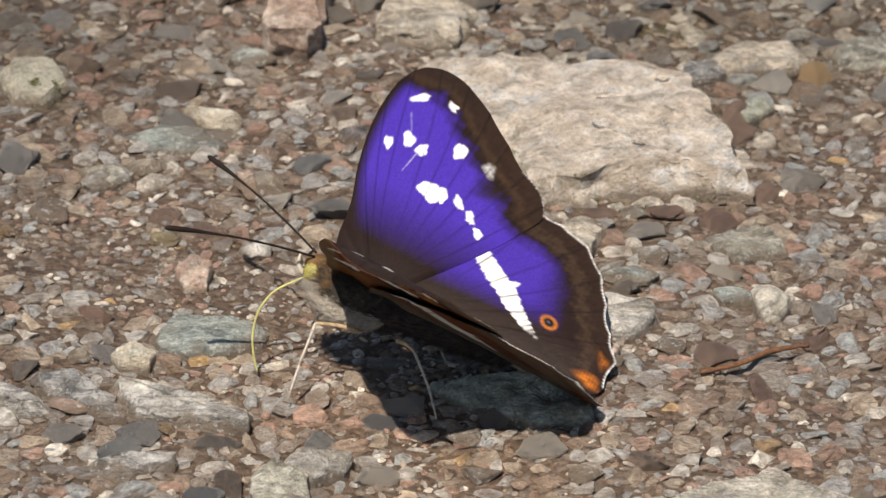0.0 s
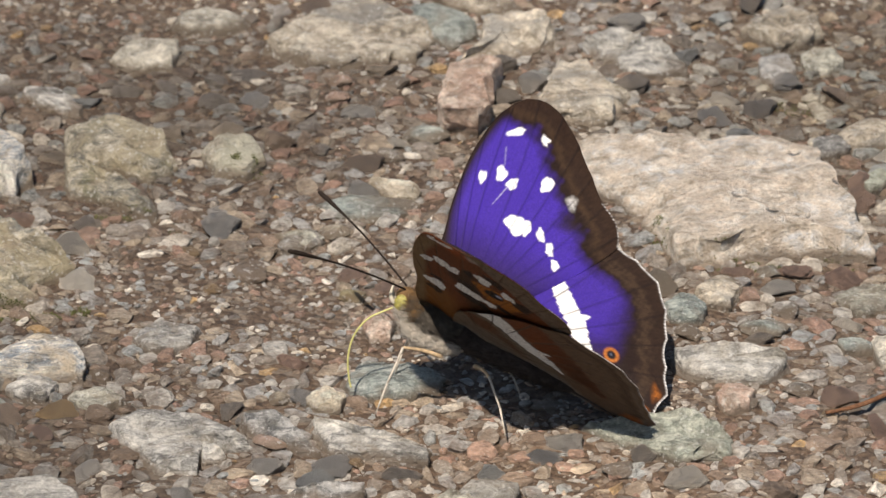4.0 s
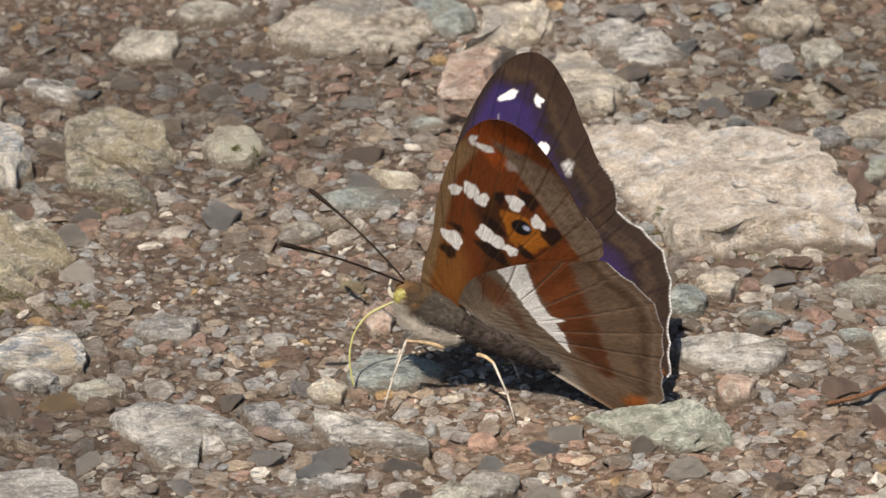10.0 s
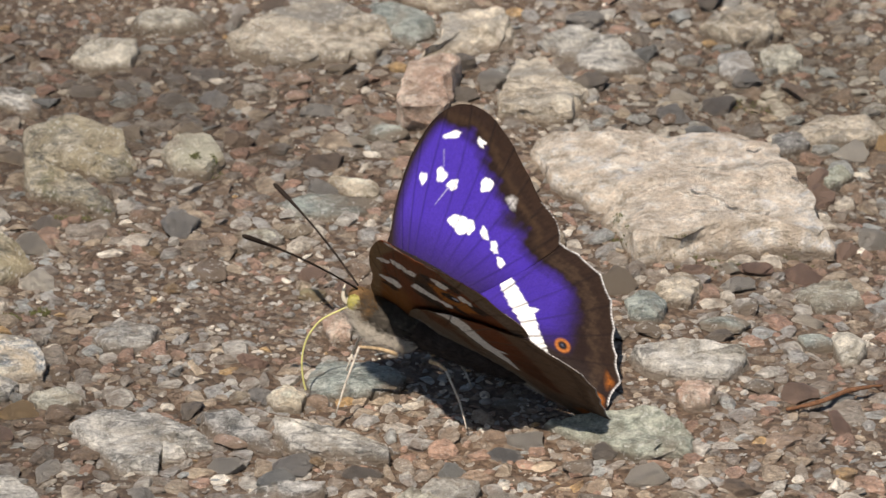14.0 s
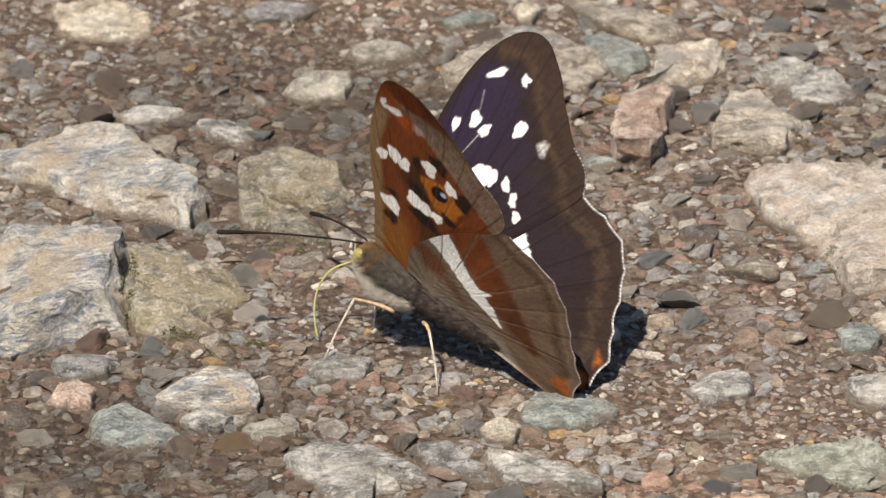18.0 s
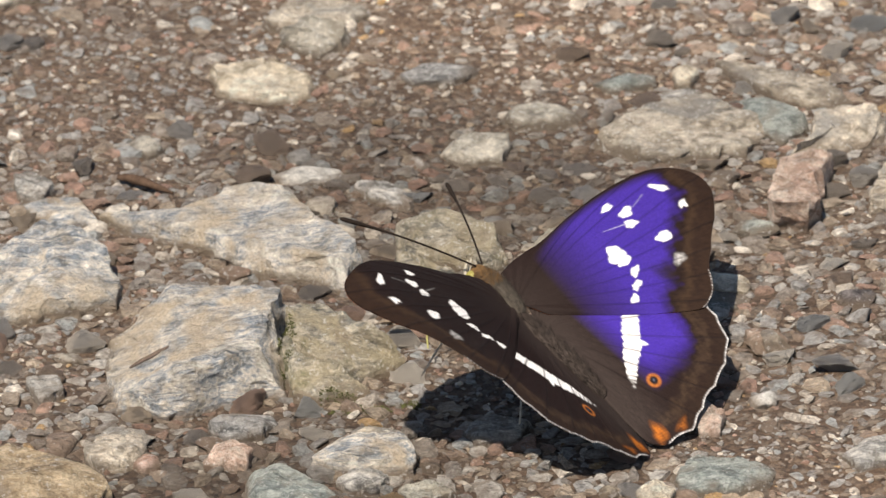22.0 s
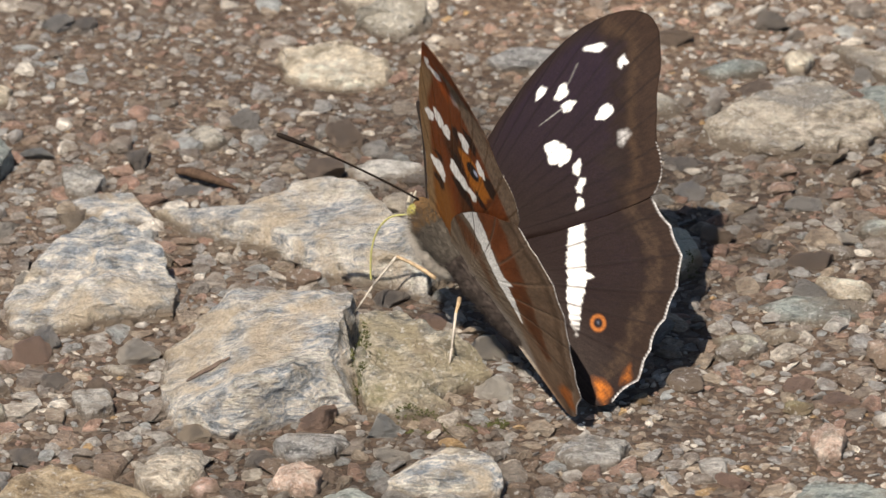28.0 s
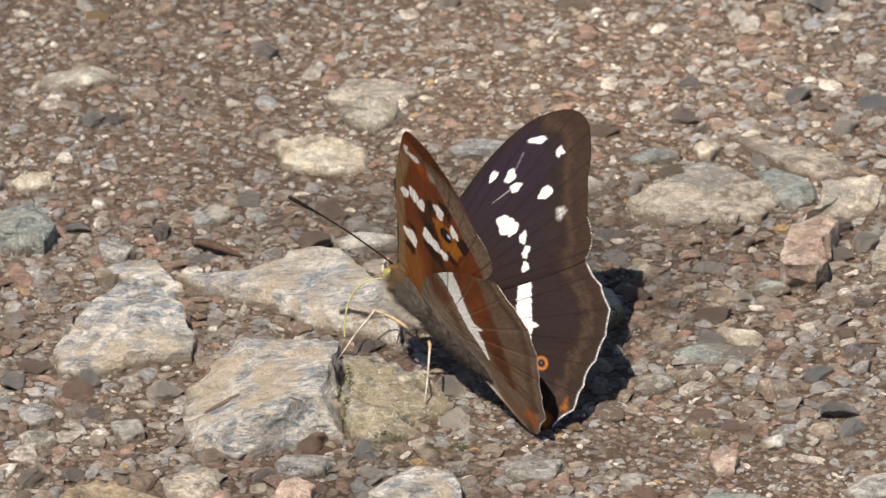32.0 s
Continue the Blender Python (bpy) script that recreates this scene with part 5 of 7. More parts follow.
def under_hind(p, q, rim, vein):
    rough = ragged(p, q, 0.9, 3)
    col = np.tile((0.2, 0.128, 0.08), (*p.shape, 1)).astype(float)
    side = (p - 5.0) * -0.62 + (q - 3.0) * 0.78     # outwards of the band
    hairy = np.clip(-side / 1.2, 0, 1)              # the grey, hairy inner part
    col = wash(col, hairy, (0.2, 0.15, 0.105))
    hairs = np.sin((p * 0.35 + q) * 7.0 + 2.0 * ragged(p, q, 0.5, 5)) * np.sin(p * 1.9 + 1.3 * q)
    col = wash(col, 0.55 * hairy * np.clip(hairs * 1.4, 0, 1) * (p < 16), (0.1, 0.068, 0.044))
    col = wash(col, 0.4 * hairy * np.clip(-hairs * 1.2, 0, 1) * (p < 16), (0.34, 0.28, 0.21))
    col = wash(col, 0.5 * hairy * np.clip(1 - (q - 0.3) / 1.6, 0, 1), (0.42, 0.37, 0.31))
    col = wash(col, 0.9 * near(p, q, (17.4, 6.6), 3.0, 1.7, 35, 0.9), (0.16, 0.058, 0.022))
    col = wash(col, 0.8 * near(p, q, (13.0, 4.4), 3.0, 0.8, 32, 0.8), (0.13, 0.06, 0.028))
    rust = np.clip((along(p, q, RUST_BAND) + 0.45 * rough) / 1.1 + 0.4, 0, 1)
    col = wash(col, 0.96 * rust, (0.21, 0.058, 0.016))
    col = wash(col, 0.75 * rust * np.clip((9.5 - p) / 6.0, 0, 1), (0.085, 0.038, 0.018))
    outer = np.clip(side / 1.0, 0, 1) * (1 - 0.7 * rust)
    col = wash(col, 0.75 * outer * np.clip(1 - np.abs(rim - 2.6 + 0.5 * rough) / 1.2, 0, 1), (0.085, 0.05, 0.03))
    col = wash(col, 0.6 * outer * np.clip(1 - np.abs(rim - 1.2 + 0.2 * rough) / 0.5, 0, 1), (0.27, 0.2, 0.145))
    col = wash(col, 0.85 * near(p, q, (-6.4, 1.5), 1.8, 1.4, 0, 0.8), (0.4, 0.12, 0.025))
    far = along(p, q, UNDER_BAND)
    white = np.clip((far + 0.2 * ragged(p, q, 2.0, 4)) / 0.25 + 0.5, 0, 1)
    white = np.maximum(white, np.clip((along(p, q, [(9.2, 6.8, 0.8), (7.2, 8.2, 0.06)])) / 0.2 + 0.5, 0, 1))
    col = wash(col, white * 0.97, (0.82, 0.8, 0.75))
    line = np.clip(vein * 1.6 - 0.6, 0, 1)
    col = wash(col, 0.45 * vein * (side > 0) * (1 - white), (0.36, 0.27, 0.19))
    col = wash(col, 0.85 * line, (0.075, 0.042, 0.024))
    col = wash(col, np.clip((0.28 - rim) / 0.18, 0, 1) * (side > -2) * 0.7, (0.8, 0.78, 0.74))
    return col, np.zeros(p.shape)


def wing(name, side, root, outline, upper, under, veins, lift, scallop, mats, label):
    """A thin two-sided wing as a fan of rays from its root to its edge; colours are laid on per scale row."""
    rays, rows = 330, 160
    edge = np.array([v[:2] for v in smooth_line([(a, b, 0) for a, b in outline], 900)])
    steps = np.r_[0, np.cumsum(np.hypot(*np.diff(edge, axis=0).T))]
    at = np.linspace(0, steps[-1], rays)
    edge = np.stack([np.interp(at, steps, edge[:, k]) for k in (0, 1)], 1)
    lo, hi, size, count = scallop
    f = np.clip((np.linspace(0, 1, rays) - lo) / (hi - lo), 0, 1)
    inward = np.array(root) - edge
    inward /= np.linalg.norm(inward, axis=1)[:, None]
    edge = edge + inward * (size * np.abs(np.sin(f * math.pi * count)) ** 0.8 * ((f > 0) & (f < 1)))[:, None]
    reach_out = np.linspace(0, 1, rows) ** 0.85
    p = root[0] + (edge[:, 0] - root[0])[:, None] * reach_out
    q = root[1] + (edge[:, 1] - root[1])[:, None] * reach_out
    spread = np.hypot(edge[:, 0] - root[0], edge[:, 1] - root[1])[:, None]
    outer = np.linspace(0, 1, rays)
    along_edge = (outer > lo) & (outer < hi)
    margin = edge[along_edge]
    rim = np.full(p.shape, 99.0)
    for k in range(0, len(margin), 2):
        rim = np.minimum(rim, np.hypot(p - margin[k, 0], q - margin[k, 1]))
    ang = np.arctan2(edge[:, 1] - root[1], edge[:, 0] - root[0])[:, None] * np.ones(p.shape)
    vein = np.zeros(p.shape)
    for v in veins:
        bend = radians(v) + 0.1 * (1 - reach_out)[None, :] * (1 if v > 80 else -1)
        d = np.abs(ang - bend) * spread * reach_out[None, :]
        vein = np.maximum(vein, np.clip(1.15 - d / 0.2, 0, 1) * np.clip(reach_out[None, :] * 3 - 0.6, 0, 1))
    z = lift + 0.35 * np.sin(reach_out * math.pi)[None, :] - 0.02 * np.clip(q - 27, 0, 20) ** 2 + 0.07 * vein + 0.05 * np.sin(ang * 26) * reach_out[None, :]
    n = rays * rows
    top = np.stack([p, q * side, z + 0.05], -1).reshape(-1, 3) * 0.001
    low = np.stack([p, q * side, z - 0.05], -1).reshape(-1, 3) * 0.001
    i, j = np.meshgrid(np.arange(rays - 1), np.arange(rows - 1), indexing="ij")
    a = (i * rows + j).ravel()
    quads = np.stack([a, a + rows, a + rows + 1, a + 1], 1)
    upward = quads if side < 0 else quads[:, ::-1]
    rimloop = np.array([k * rows + rows - 1 for k in range(rays)])
    skirt = np.stack([rimloop[:-1], rimloop[1:], rimloop[1:] + n, rimloop[:-1] + n], 1)
    skirt = skirt[:, ::-1] if side < 0 else skirt
    faces = np.concatenate([upward, (upward + n)[:, ::-1], skirt])
    me = bpy.data.meshes.new(name)
    me.from_pydata(np.concatenate([top, low]).tolist(), [], faces.tolist())
    for m in mats:
        me.materials.append(m)
    me.polygons.foreach_set("material_index", [0] * len(upward) + [1] * len(upward) + [0] * len(skirt))
    cu, ru = upper(p, q, rim, vein)
    cl, rl = under(p, q, rim, vein)
    rng = np.random.default_rng(31)
    streaks = rng.normal(size=(rays, rows))            # rows of scales: fine streaks running outwards
    for _ in range(5):
        streaks[:, 1:-1] = (streaks[:, :-2] + streaks[:, 1:-1] + streaks[:, 2:]) / 3
    streaks = np.clip(1 + 0.55 * streaks, 0.55, 1.6)[..., None]
    cu, cl = cu * streaks ** np.where(cu.max(-1, keepdims=True) > 0.4, 0.12, 0.45), cl * streaks ** 0.55 * np.where(cl.max(-1, keepdims=True) > 0.6, 0.8, 0.6)
    for layer, u, l in (("pigment", cu, cl), ("ridges", ru[..., None] * np.ones(3), rl[..., None] * np.ones(3))):
        attr = me.color_attributes.new(layer, "FLOAT_COLOR", "POINT")
        rgba = np.ones((2 * n, 4))
        rgba[:n, :3], rgba[n:, :3] = u.reshape(-1, 3), l.reshape(-1, 3)
        attr.data.foreach_set("color", np.clip(rgba, 0, 1).ravel())
    return part(name, me, None, butterfly, label)


def beat(side, lift, fore, swept, twist):
    """A wing's pose on the body: degrees above the spread plane, drawn back about its root, and twisted."""
    at = FORE_ROOT if fore else HIND_ROOT
    root = Matrix.Translation((at[0] * 0.001, side * at[1] * 0.001, 0))
    return pose(0, side * HINGE, 0, side * lift, 0, 0) @ pose(0.012, 0, 0, 0, twist, 0) @ pose(-0.012, 0, 0) @ root @ pose(0, 0, 0, 0, 0, side * swept) @ root.inverted()


def feel(side, out, up):
    """An antenna's pose on the head: degrees outwards and upwards."""
    return pose(0.0279, side * 0.0007, 0.00115, 0, -up, side * out)


def fuzz(name, centre_line, radii, count, length, material, parent, seed, label):
    """Short hairs standing on a body part."""
    rng = np.random.default_rng(seed)
    verts, faces = [], []
    line = [Vector(p) for p in centre_line]
    for _ in range(count):
        f = rng.uniform(0, len(line) - 1.001)
        k = int(f)
        c = line[k].lerp(line[k + 1], f - k)
        r = radii[k] + (radii[k + 1] - radii[k]) * (f - k)
        d = (line[k + 1] - line[k]).normalized()
        a = d.orthogonal().normalized()
        t = rng.uniform(0, 6.283)
        o = (a * math.cos(t) + d.cross(a) * math.sin(t)).normalized()
        tip = (o * rng.uniform(0.3, 0.7) - d * rng.uniform(0.5, 1.0) + Vector(rng.normal(size=3) * 0.15)).normalized() * length * rng.uniform(0.5, 1.2)
        s = o.cross(d).normalized() * 0.05
        b = c + o * r * 0.96
        base = len(verts)
        verts += [(b + s) * 0.001, (b - s) * 0.001, (b + o * 0.05) * 0.001, (b + tip) * 0.001]
        faces += [(base, base + 1, base + 3), (base + 1, base + 2, base + 3), (base + 2, base, base + 3)]
    me = bpy.data.meshes.new(name)
    me.from_pydata([v[:] for v in verts], [], faces)
    return tagged(part(name, me, material, parent, label), kind="stuff")


butterfly = tagged(new("butterfly"), "dark brown butterfly with white spots and violet sheen", "butterfly")

cam.data.dof.use_dof, cam.data.dof.focus_object, cam.data.dof.aperture_fstop = True, butterfly, 80.0


def build_butterfly():
    fur = plain("grey_brown_fur", (0.07, 0.06, 0.048), 0.8, 0.5, 1500)
    belly_fur = plain("brown_belly_fur", (0.04, 0.031, 0.026), 0.8, 0.5, 900)
    rust = plain("rusty_fur", (0.12, 0.07, 0.03), 0.8, 0.4, 1500)
    pale_fur = plain("pale_grey_fur", (0.5, 0.45, 0.38), 0.85, 0.35, 1500)
    dark = plain("black_antenna", (0.016, 0.011, 0.008), 0.75, 0.3)
    leg = plain("pale_leg", (0.42, 0.375, 0.31), 0.65, 0.4, 1200)
    thigh = plain("orange_leg", (0.4, 0.29, 0.17), 0.65, 0.5, 1200)
    yellow = plain("yellow_green_tongue", (0.44, 0.42, 0.15), 0.4, 0.2)
    eye_mat = plain("olive_eye", (0.24, 0.215, 0.05), 0.3, 0.6, 2600)
    cream = plain("cream_palp", (0.42, 0.38, 0.3), 0.7, 0.2)

    thorax_line = [(26.4, 0, -0.6), (25.2, 0, -0.7), (23.6, 0, -0.8), (21.5, 0, -0.9), (18.8, 0, -1.0)]
    thorax_r = [1.2, 1.8, 2.2, 2.2, 1.7]
    ln = smooth_line(thorax_line, 16)
    rr = [v[0] for v in smooth_line([(r, 0, 0) for r in thorax_r], 16)]
    part("thorax", tube(ln, rr, 24), fur, butterfly)
    fuzz("thorax_hair", ln, rr, 3600, 1.5, fur, butterfly, 3, "grey-brown hair on the back")
    fuzz("neck_hair", [(26.7, 0, -0.3), (25.5, 0, -0.4), (24.4, 0, -0.7)], [1.3, 1.9, 2.3], 1300, 1.2, rust, butterfly, 8, "rusty yellow hair behind the head")
    under = [(26.4, 0, -1.5), (25.2, 0, -2.4), (23.2, 0, -3.3), (20.8, 0, -3.3), (17.6, 0, -2.3)]
    part("chest", tube(smooth_line(under, 12), [v[0] for v in smooth_line([(0.6, 0, 0), (1.0, 0, 0), (1.4, 0, 0), (1.4, 0, 0), (0.8, 0, 0)], 12)], 20), pale_fur, butterfly,
         "pale grey furry underside of the thorax")
    fuzz("chest_hair", under, [0.6, 1.0, 1.4, 1.4, 0.8], 5200, 2.3, pale_fur, butterfly, 5, "pale grey chest hair")
    belly = [(19.4, 0, -1.2), (16.0, 0, -1.0), (12.0, 0, -0.8), (8.0, 0, -0.65), (4.5, 0, -0.5), (2.0, 0, -0.3)]
    belly_r = [1.6, 1.8, 1.85, 1.7, 1.25, 0.45]
    ln = smooth_line(belly, 40)
    rr = [v[0] * (1 + 0.06 * math.sin(k * 1.25)) for k, v in enumerate(smooth_line([(r, 0, 0) for r in belly_r], 40))]
    part("abdomen", tube(ln, rr, 22), belly_fur, butterfly)
    fuzz("abdomen_hair", ln, rr, 3400, 1.3, belly_fur, butterfly, 6, "short grey hair on the abdomen")

    head = part("head", tube(smooth_line([(25.6, 0, -0.3), (26.7, 0, -0.1), (27.8, 0, 0.0), (28.6, 0, -0.2)], 9), [0.9, 1.25, 1.45, 1.5, 1.45, 1.3, 1.05, 0.7, 0.25], 18),
                rust, butterfly, "rusty furry head")
    for side in (-1, 1):
        bm = bmesh.new()
        bmesh.ops.create_uvsphere(bm, u_segments=20, v_segments=12, radius=0.00112)
        bmesh.ops.scale(bm, vec=(0.95, 0.75, 1.1), verts=bm.verts)
        bmesh.ops.translate(bm, vec=(0.0274, side * 0.0009, -0.0006), verts=bm.verts)
        part("eye", bm, eye_mat, head, "yellow-green compound eye")
        part("palp", tube(smooth_line([(27.8, side * 0.5, -1.3), (28.8, side * 0.5, -1.0), (29.3, side * 0.45, -0.2), (29.5, side * 0.35, 0.7)], 10),
                          [0.26, 0.3, 0.32, 0.32, 0.3, 0.27, 0.24, 0.2, 0.15, 0.08], 10), cream, head, "cream-white palp")
    part("tongue", tube(smooth_line([(27.4, 0, -1.2), (28.6, 0.2, -2.6), (30.4, 0.4, -5.0), (31.0, 0.5, -8.0), (30.4, 0.5, -11.0), (29.0, 0.5, -13.6), (28.2, 0.5, -14.6)], 30),
                        [0.13] * 30, 8), yellow, butterfly, "yellow-green tongue reaching to the soil")

    for side in (-1, 1):
        for hip, knee, ankle, foot in (((19.6, 1.4, -4.6), (24.6, 4.0, -4.9), (24.3, 6.0, -9.6), (23.8, 7.4, -13.6)),
                                       ((15.2, 1.4, -3.6), (13.0, 4.2, -2.9), (9.8, 6.2, -5.4), (7.6, 7.4, -7.9))):
            s = Vector((1, side, 1))
            up = part("leg", tube(smooth_line([Vector(hip) * s, Vector(hip).lerp(Vector(knee), 0.5) * s + Vector((0, 0, 0.25)), Vector(knee) * s], 10),
                                  [0.28, 0.29, 0.29, 0.28, 0.26, 0.24, 0.23, 0.21, 0.2, 0.2], 10), thigh, butterfly, "orange-brown upper leg")
            part("shin", tube([Vector(knee) * s, Vector(knee).lerp(Vector(ankle), 0.5) * s, Vector(ankle) * s], [0.19, 0.16, 0.15], 9), leg, up, "pale shin")
            part("foot", tube([Vector(ankle) * s, Vector(ankle).lerp(Vector(foot), 0.5) * s, Vector(foot) * s], [0.15, 0.13, 0.09], 9), leg, up, "pale jointed foot")

    feelers = []
    for side in (-1, 1):
        bend = [(0, 0, 0), (5, 0, 0.35), (11, 0, 0.5), (16.5, 0, 0.3), (20.4, 0, 0)]
        rad = [0.14] * 14 + [0.15, 0.17, 0.2, 0.24, 0.28, 0.31, 0.33, 0.33, 0.31, 0.2]
        a = part("antenna", tube(smooth_line(bend, 24), rad, 10), dark, butterfly, "long black antenna with a clubbed tip")
        feelers.append(a)

    wings = []
    for side, word in ((-1, "right"), (1, "left")):
        tops = wing_material("forewing_scales_" + word, side, SCALE_TILT["fore"])
        hind_tops = wing_material("hindwing_scales_" + word, side, SCALE_TILT["hind"])
        lows = wing_material("underwing_scales_" + word, side, None)
        fore_veins = (66, 71.5, 77, 82, 88, 94.5, 102, 110, 119)
        hind_veins = (70, 88, 104, 118, 131, 142, 152, 163)
        wings.append((wing("forewing", side, FORE_ROOT, FORE_EDGE, upper_fore, under_fore, fore_veins, 0.15, (0.42, 0.74, 0.18, 5), (tops, lows),
                           "dark brown forewing with white spots and violet sheen"), side))
        wings.append((wing("hindwing", side, HIND_ROOT, HIND_EDGE, upper_hind, under_hind, hind_veins, -0.2, (0.33, 0.7, 0.38, 7), (hind_tops, lows),
                           "brown hindwing with a white band and orange eyespot"), side))
    return wings, feelers


wings, antennae = build_butterfly()


from mathutils.bvhtree import BVHTree
# ---- small things on the path: twigs, a leaf scrap and tufts of moss
def twig(label, colour, points, radii):
    bark = plain(label.replace(" ", "_")[:24], colour, 0.8, 0.45, 1800)
    me = bpy.data.meshes.new("twig")
    bm = tube(smooth_line(points, 18), [v[0] for v in smooth_line([(r, 0, 0) for r in radii], 18)], 9)
    for v in bm.verts:
        v.co += Vector(noise.noise_vector(v.co * 900)) * 0.00016
    bm.to_mesh(me)
    bm.free()
    me.polygons.foreach_set("use_smooth", [True] * len(me.polygons))
    me.materials.append(bark)
    return tagged(new("twig", me), label, "twig")


twig("dark brown bit of rotten twig on the soil", (0.07, 0.045, 0.03), [(-102.2, 49.8, 0.9), (-99.5, 48.6, 1.1), (-97.0, 47.0, 1.0), (-93.6, 45.4, 0.5)], [0.4, 0.75, 0.6, 0.2])
twig("rusty brown stalk lying on the gravel", (0.12, 0.06, 0.032), [(45.0, -46.4, 1.0), (49.7, -45.0, 1.5), (53.7, -42.3, 1.6), (58.0, -40.0, 1.1)], [0.2, 0.3, 0.32, 0.2])


def rest_on():
    """Finds the height of the stones or the soil at a place."""
    verts, faces = [], []
    for at, me in STONES:
        k = len(verts)
        verts += [v.co + at for v in me.vertices]
        faces += [[k + i for i in f.vertices] for f in me.polygons]
    tree = BVHTree.FromPolygons(verts, faces)

    def height(x, y):
        hit = tree.ray_cast(Vector((x, y, 0.1)), Vector((0, 0, -1)))[0]
        low = ground_height(x, y) - 0.0004
        return max(low, hit.z) if hit else low
    return height


surface = rest_on()


def leaf_scrap():
    bm = bmesh.new()
    line = smooth_line([(-93.4, -12.6, 4.7), (-91.0, -11.2, 5.0), (-88.3, -9.6, 5.2)], 9)
    rows = []
    for k, c in enumerate(line):
        w = 0.38 * math.sin(math.pi * (0.08 + 0.84 * k / 8))
        rows.append([bm.verts.new(Vector((c.x + w * s * 0.8, c.y - w * s * 0.6, (surface(c.x * 0.001, c.y * 0.001) * 1000 + 0.12 + 0.1 * abs(s) + t))) * 0.001) for s, t in ((-1, 0), (0, 0), (1, 0), (1, 0.12), (0, 0.12), (-1, 0.12))])
    for a, b in zip(rows, rows[1:]):
        for s in range(6):
            bm.faces.new((a[s], a[(s + 1) % 6], b[(s + 1) % 6], b[s]))
    bm.faces.new(rows[0])
    bm.faces.new(reversed(rows[-1]))
    bmesh.ops.recalc_face_normals(bm, faces=bm.faces)
    me = bpy.data.meshes.new("leaf")
    bm.to_mesh(me)
    bm.free()
    me.materials.append(plain("dry_leaf", (0.11, 0.082, 0.064), 0.8, 0.4, 1500))
    tagged(new("leaf", me), "narrow dry brown leaf scrap on a schist stone", "leaf")


leaf_scrap()


def moss_tuft(x, y, wide, deep, count, seed):
    """Short curled moss leaves in a cushion."""
    rng = np.random.default_rng(seed)
    verts, faces = [], []
    for _ in range(count):
        a, r = rng.uniform(0, 6.283), math.sqrt(rng.uniform())
        px, py = x + wide * r * math.cos(a), y + deep * r * math.sin(a)
        if noise.noise(Vector((px, py, seed)) * 0.55) < -0.05:
            continue
        b = Vector((px, py, surface(px * 0.001, py * 0.001) * 1000 - 0.05))
        d = Vector((rng.normal() * 0.5, rng.normal() * 0.5 - 0.35, rng.uniform(0.3, 1.0))).normalized()
        s = d.cross(Vector((rng.normal(), rng.normal(), rng.normal()))).normalized()
        n = d.cross(s) * 0.06
        ln = rng.uniform(0.25, 0.6)
        k = len(verts)
        verts += [v * 0.001 for v in (b - s * 0.07, b + s * 0.07, b + d * ln * 0.55 + s * 0.09 + n, b + d * ln * 0.55 - s * 0.09 + n, b + d * ln - n)]
        faces += [(k, k + 1, k + 2, k + 3), (k + 3, k + 2, k + 4)]
    me = bpy.data.meshes.new("moss")
    me.from_pydata([v[:] for v in verts], [], faces)
    me.materials.append(MOSS)
    tagged(new("moss", me), "short green moss growing on the stones", "moss", kind="stuff")


MOSS = plain("green_moss", (0.095, 0.1, 0.038), 0.85, 0.45, 700)
for spot in ((-62.5, -18.6, 5.0, 2.2, 1300), (-56.5, -17.6, 3.4, 1.8, 700), (-72.2, -8.0, 1.2, 4.6, 700), (-33.6, 23.0, 2.2, 1.2, 260), (37.0, -4.6, 7.0, 1.6, 620), (24.2, 2.0, 1.6, 5.0, 380), (48.0, -2.6, 4.0, 1.2, 320), (46.5, 46.0, 5.0, 2.5, 300),
             (-51.5, 9.0, 5.0, 1.2, 400), (-45.0, 5.0, 4.0, 1.2, 300)):
    moss_tuft(*spot, seed=int(spot[4]))


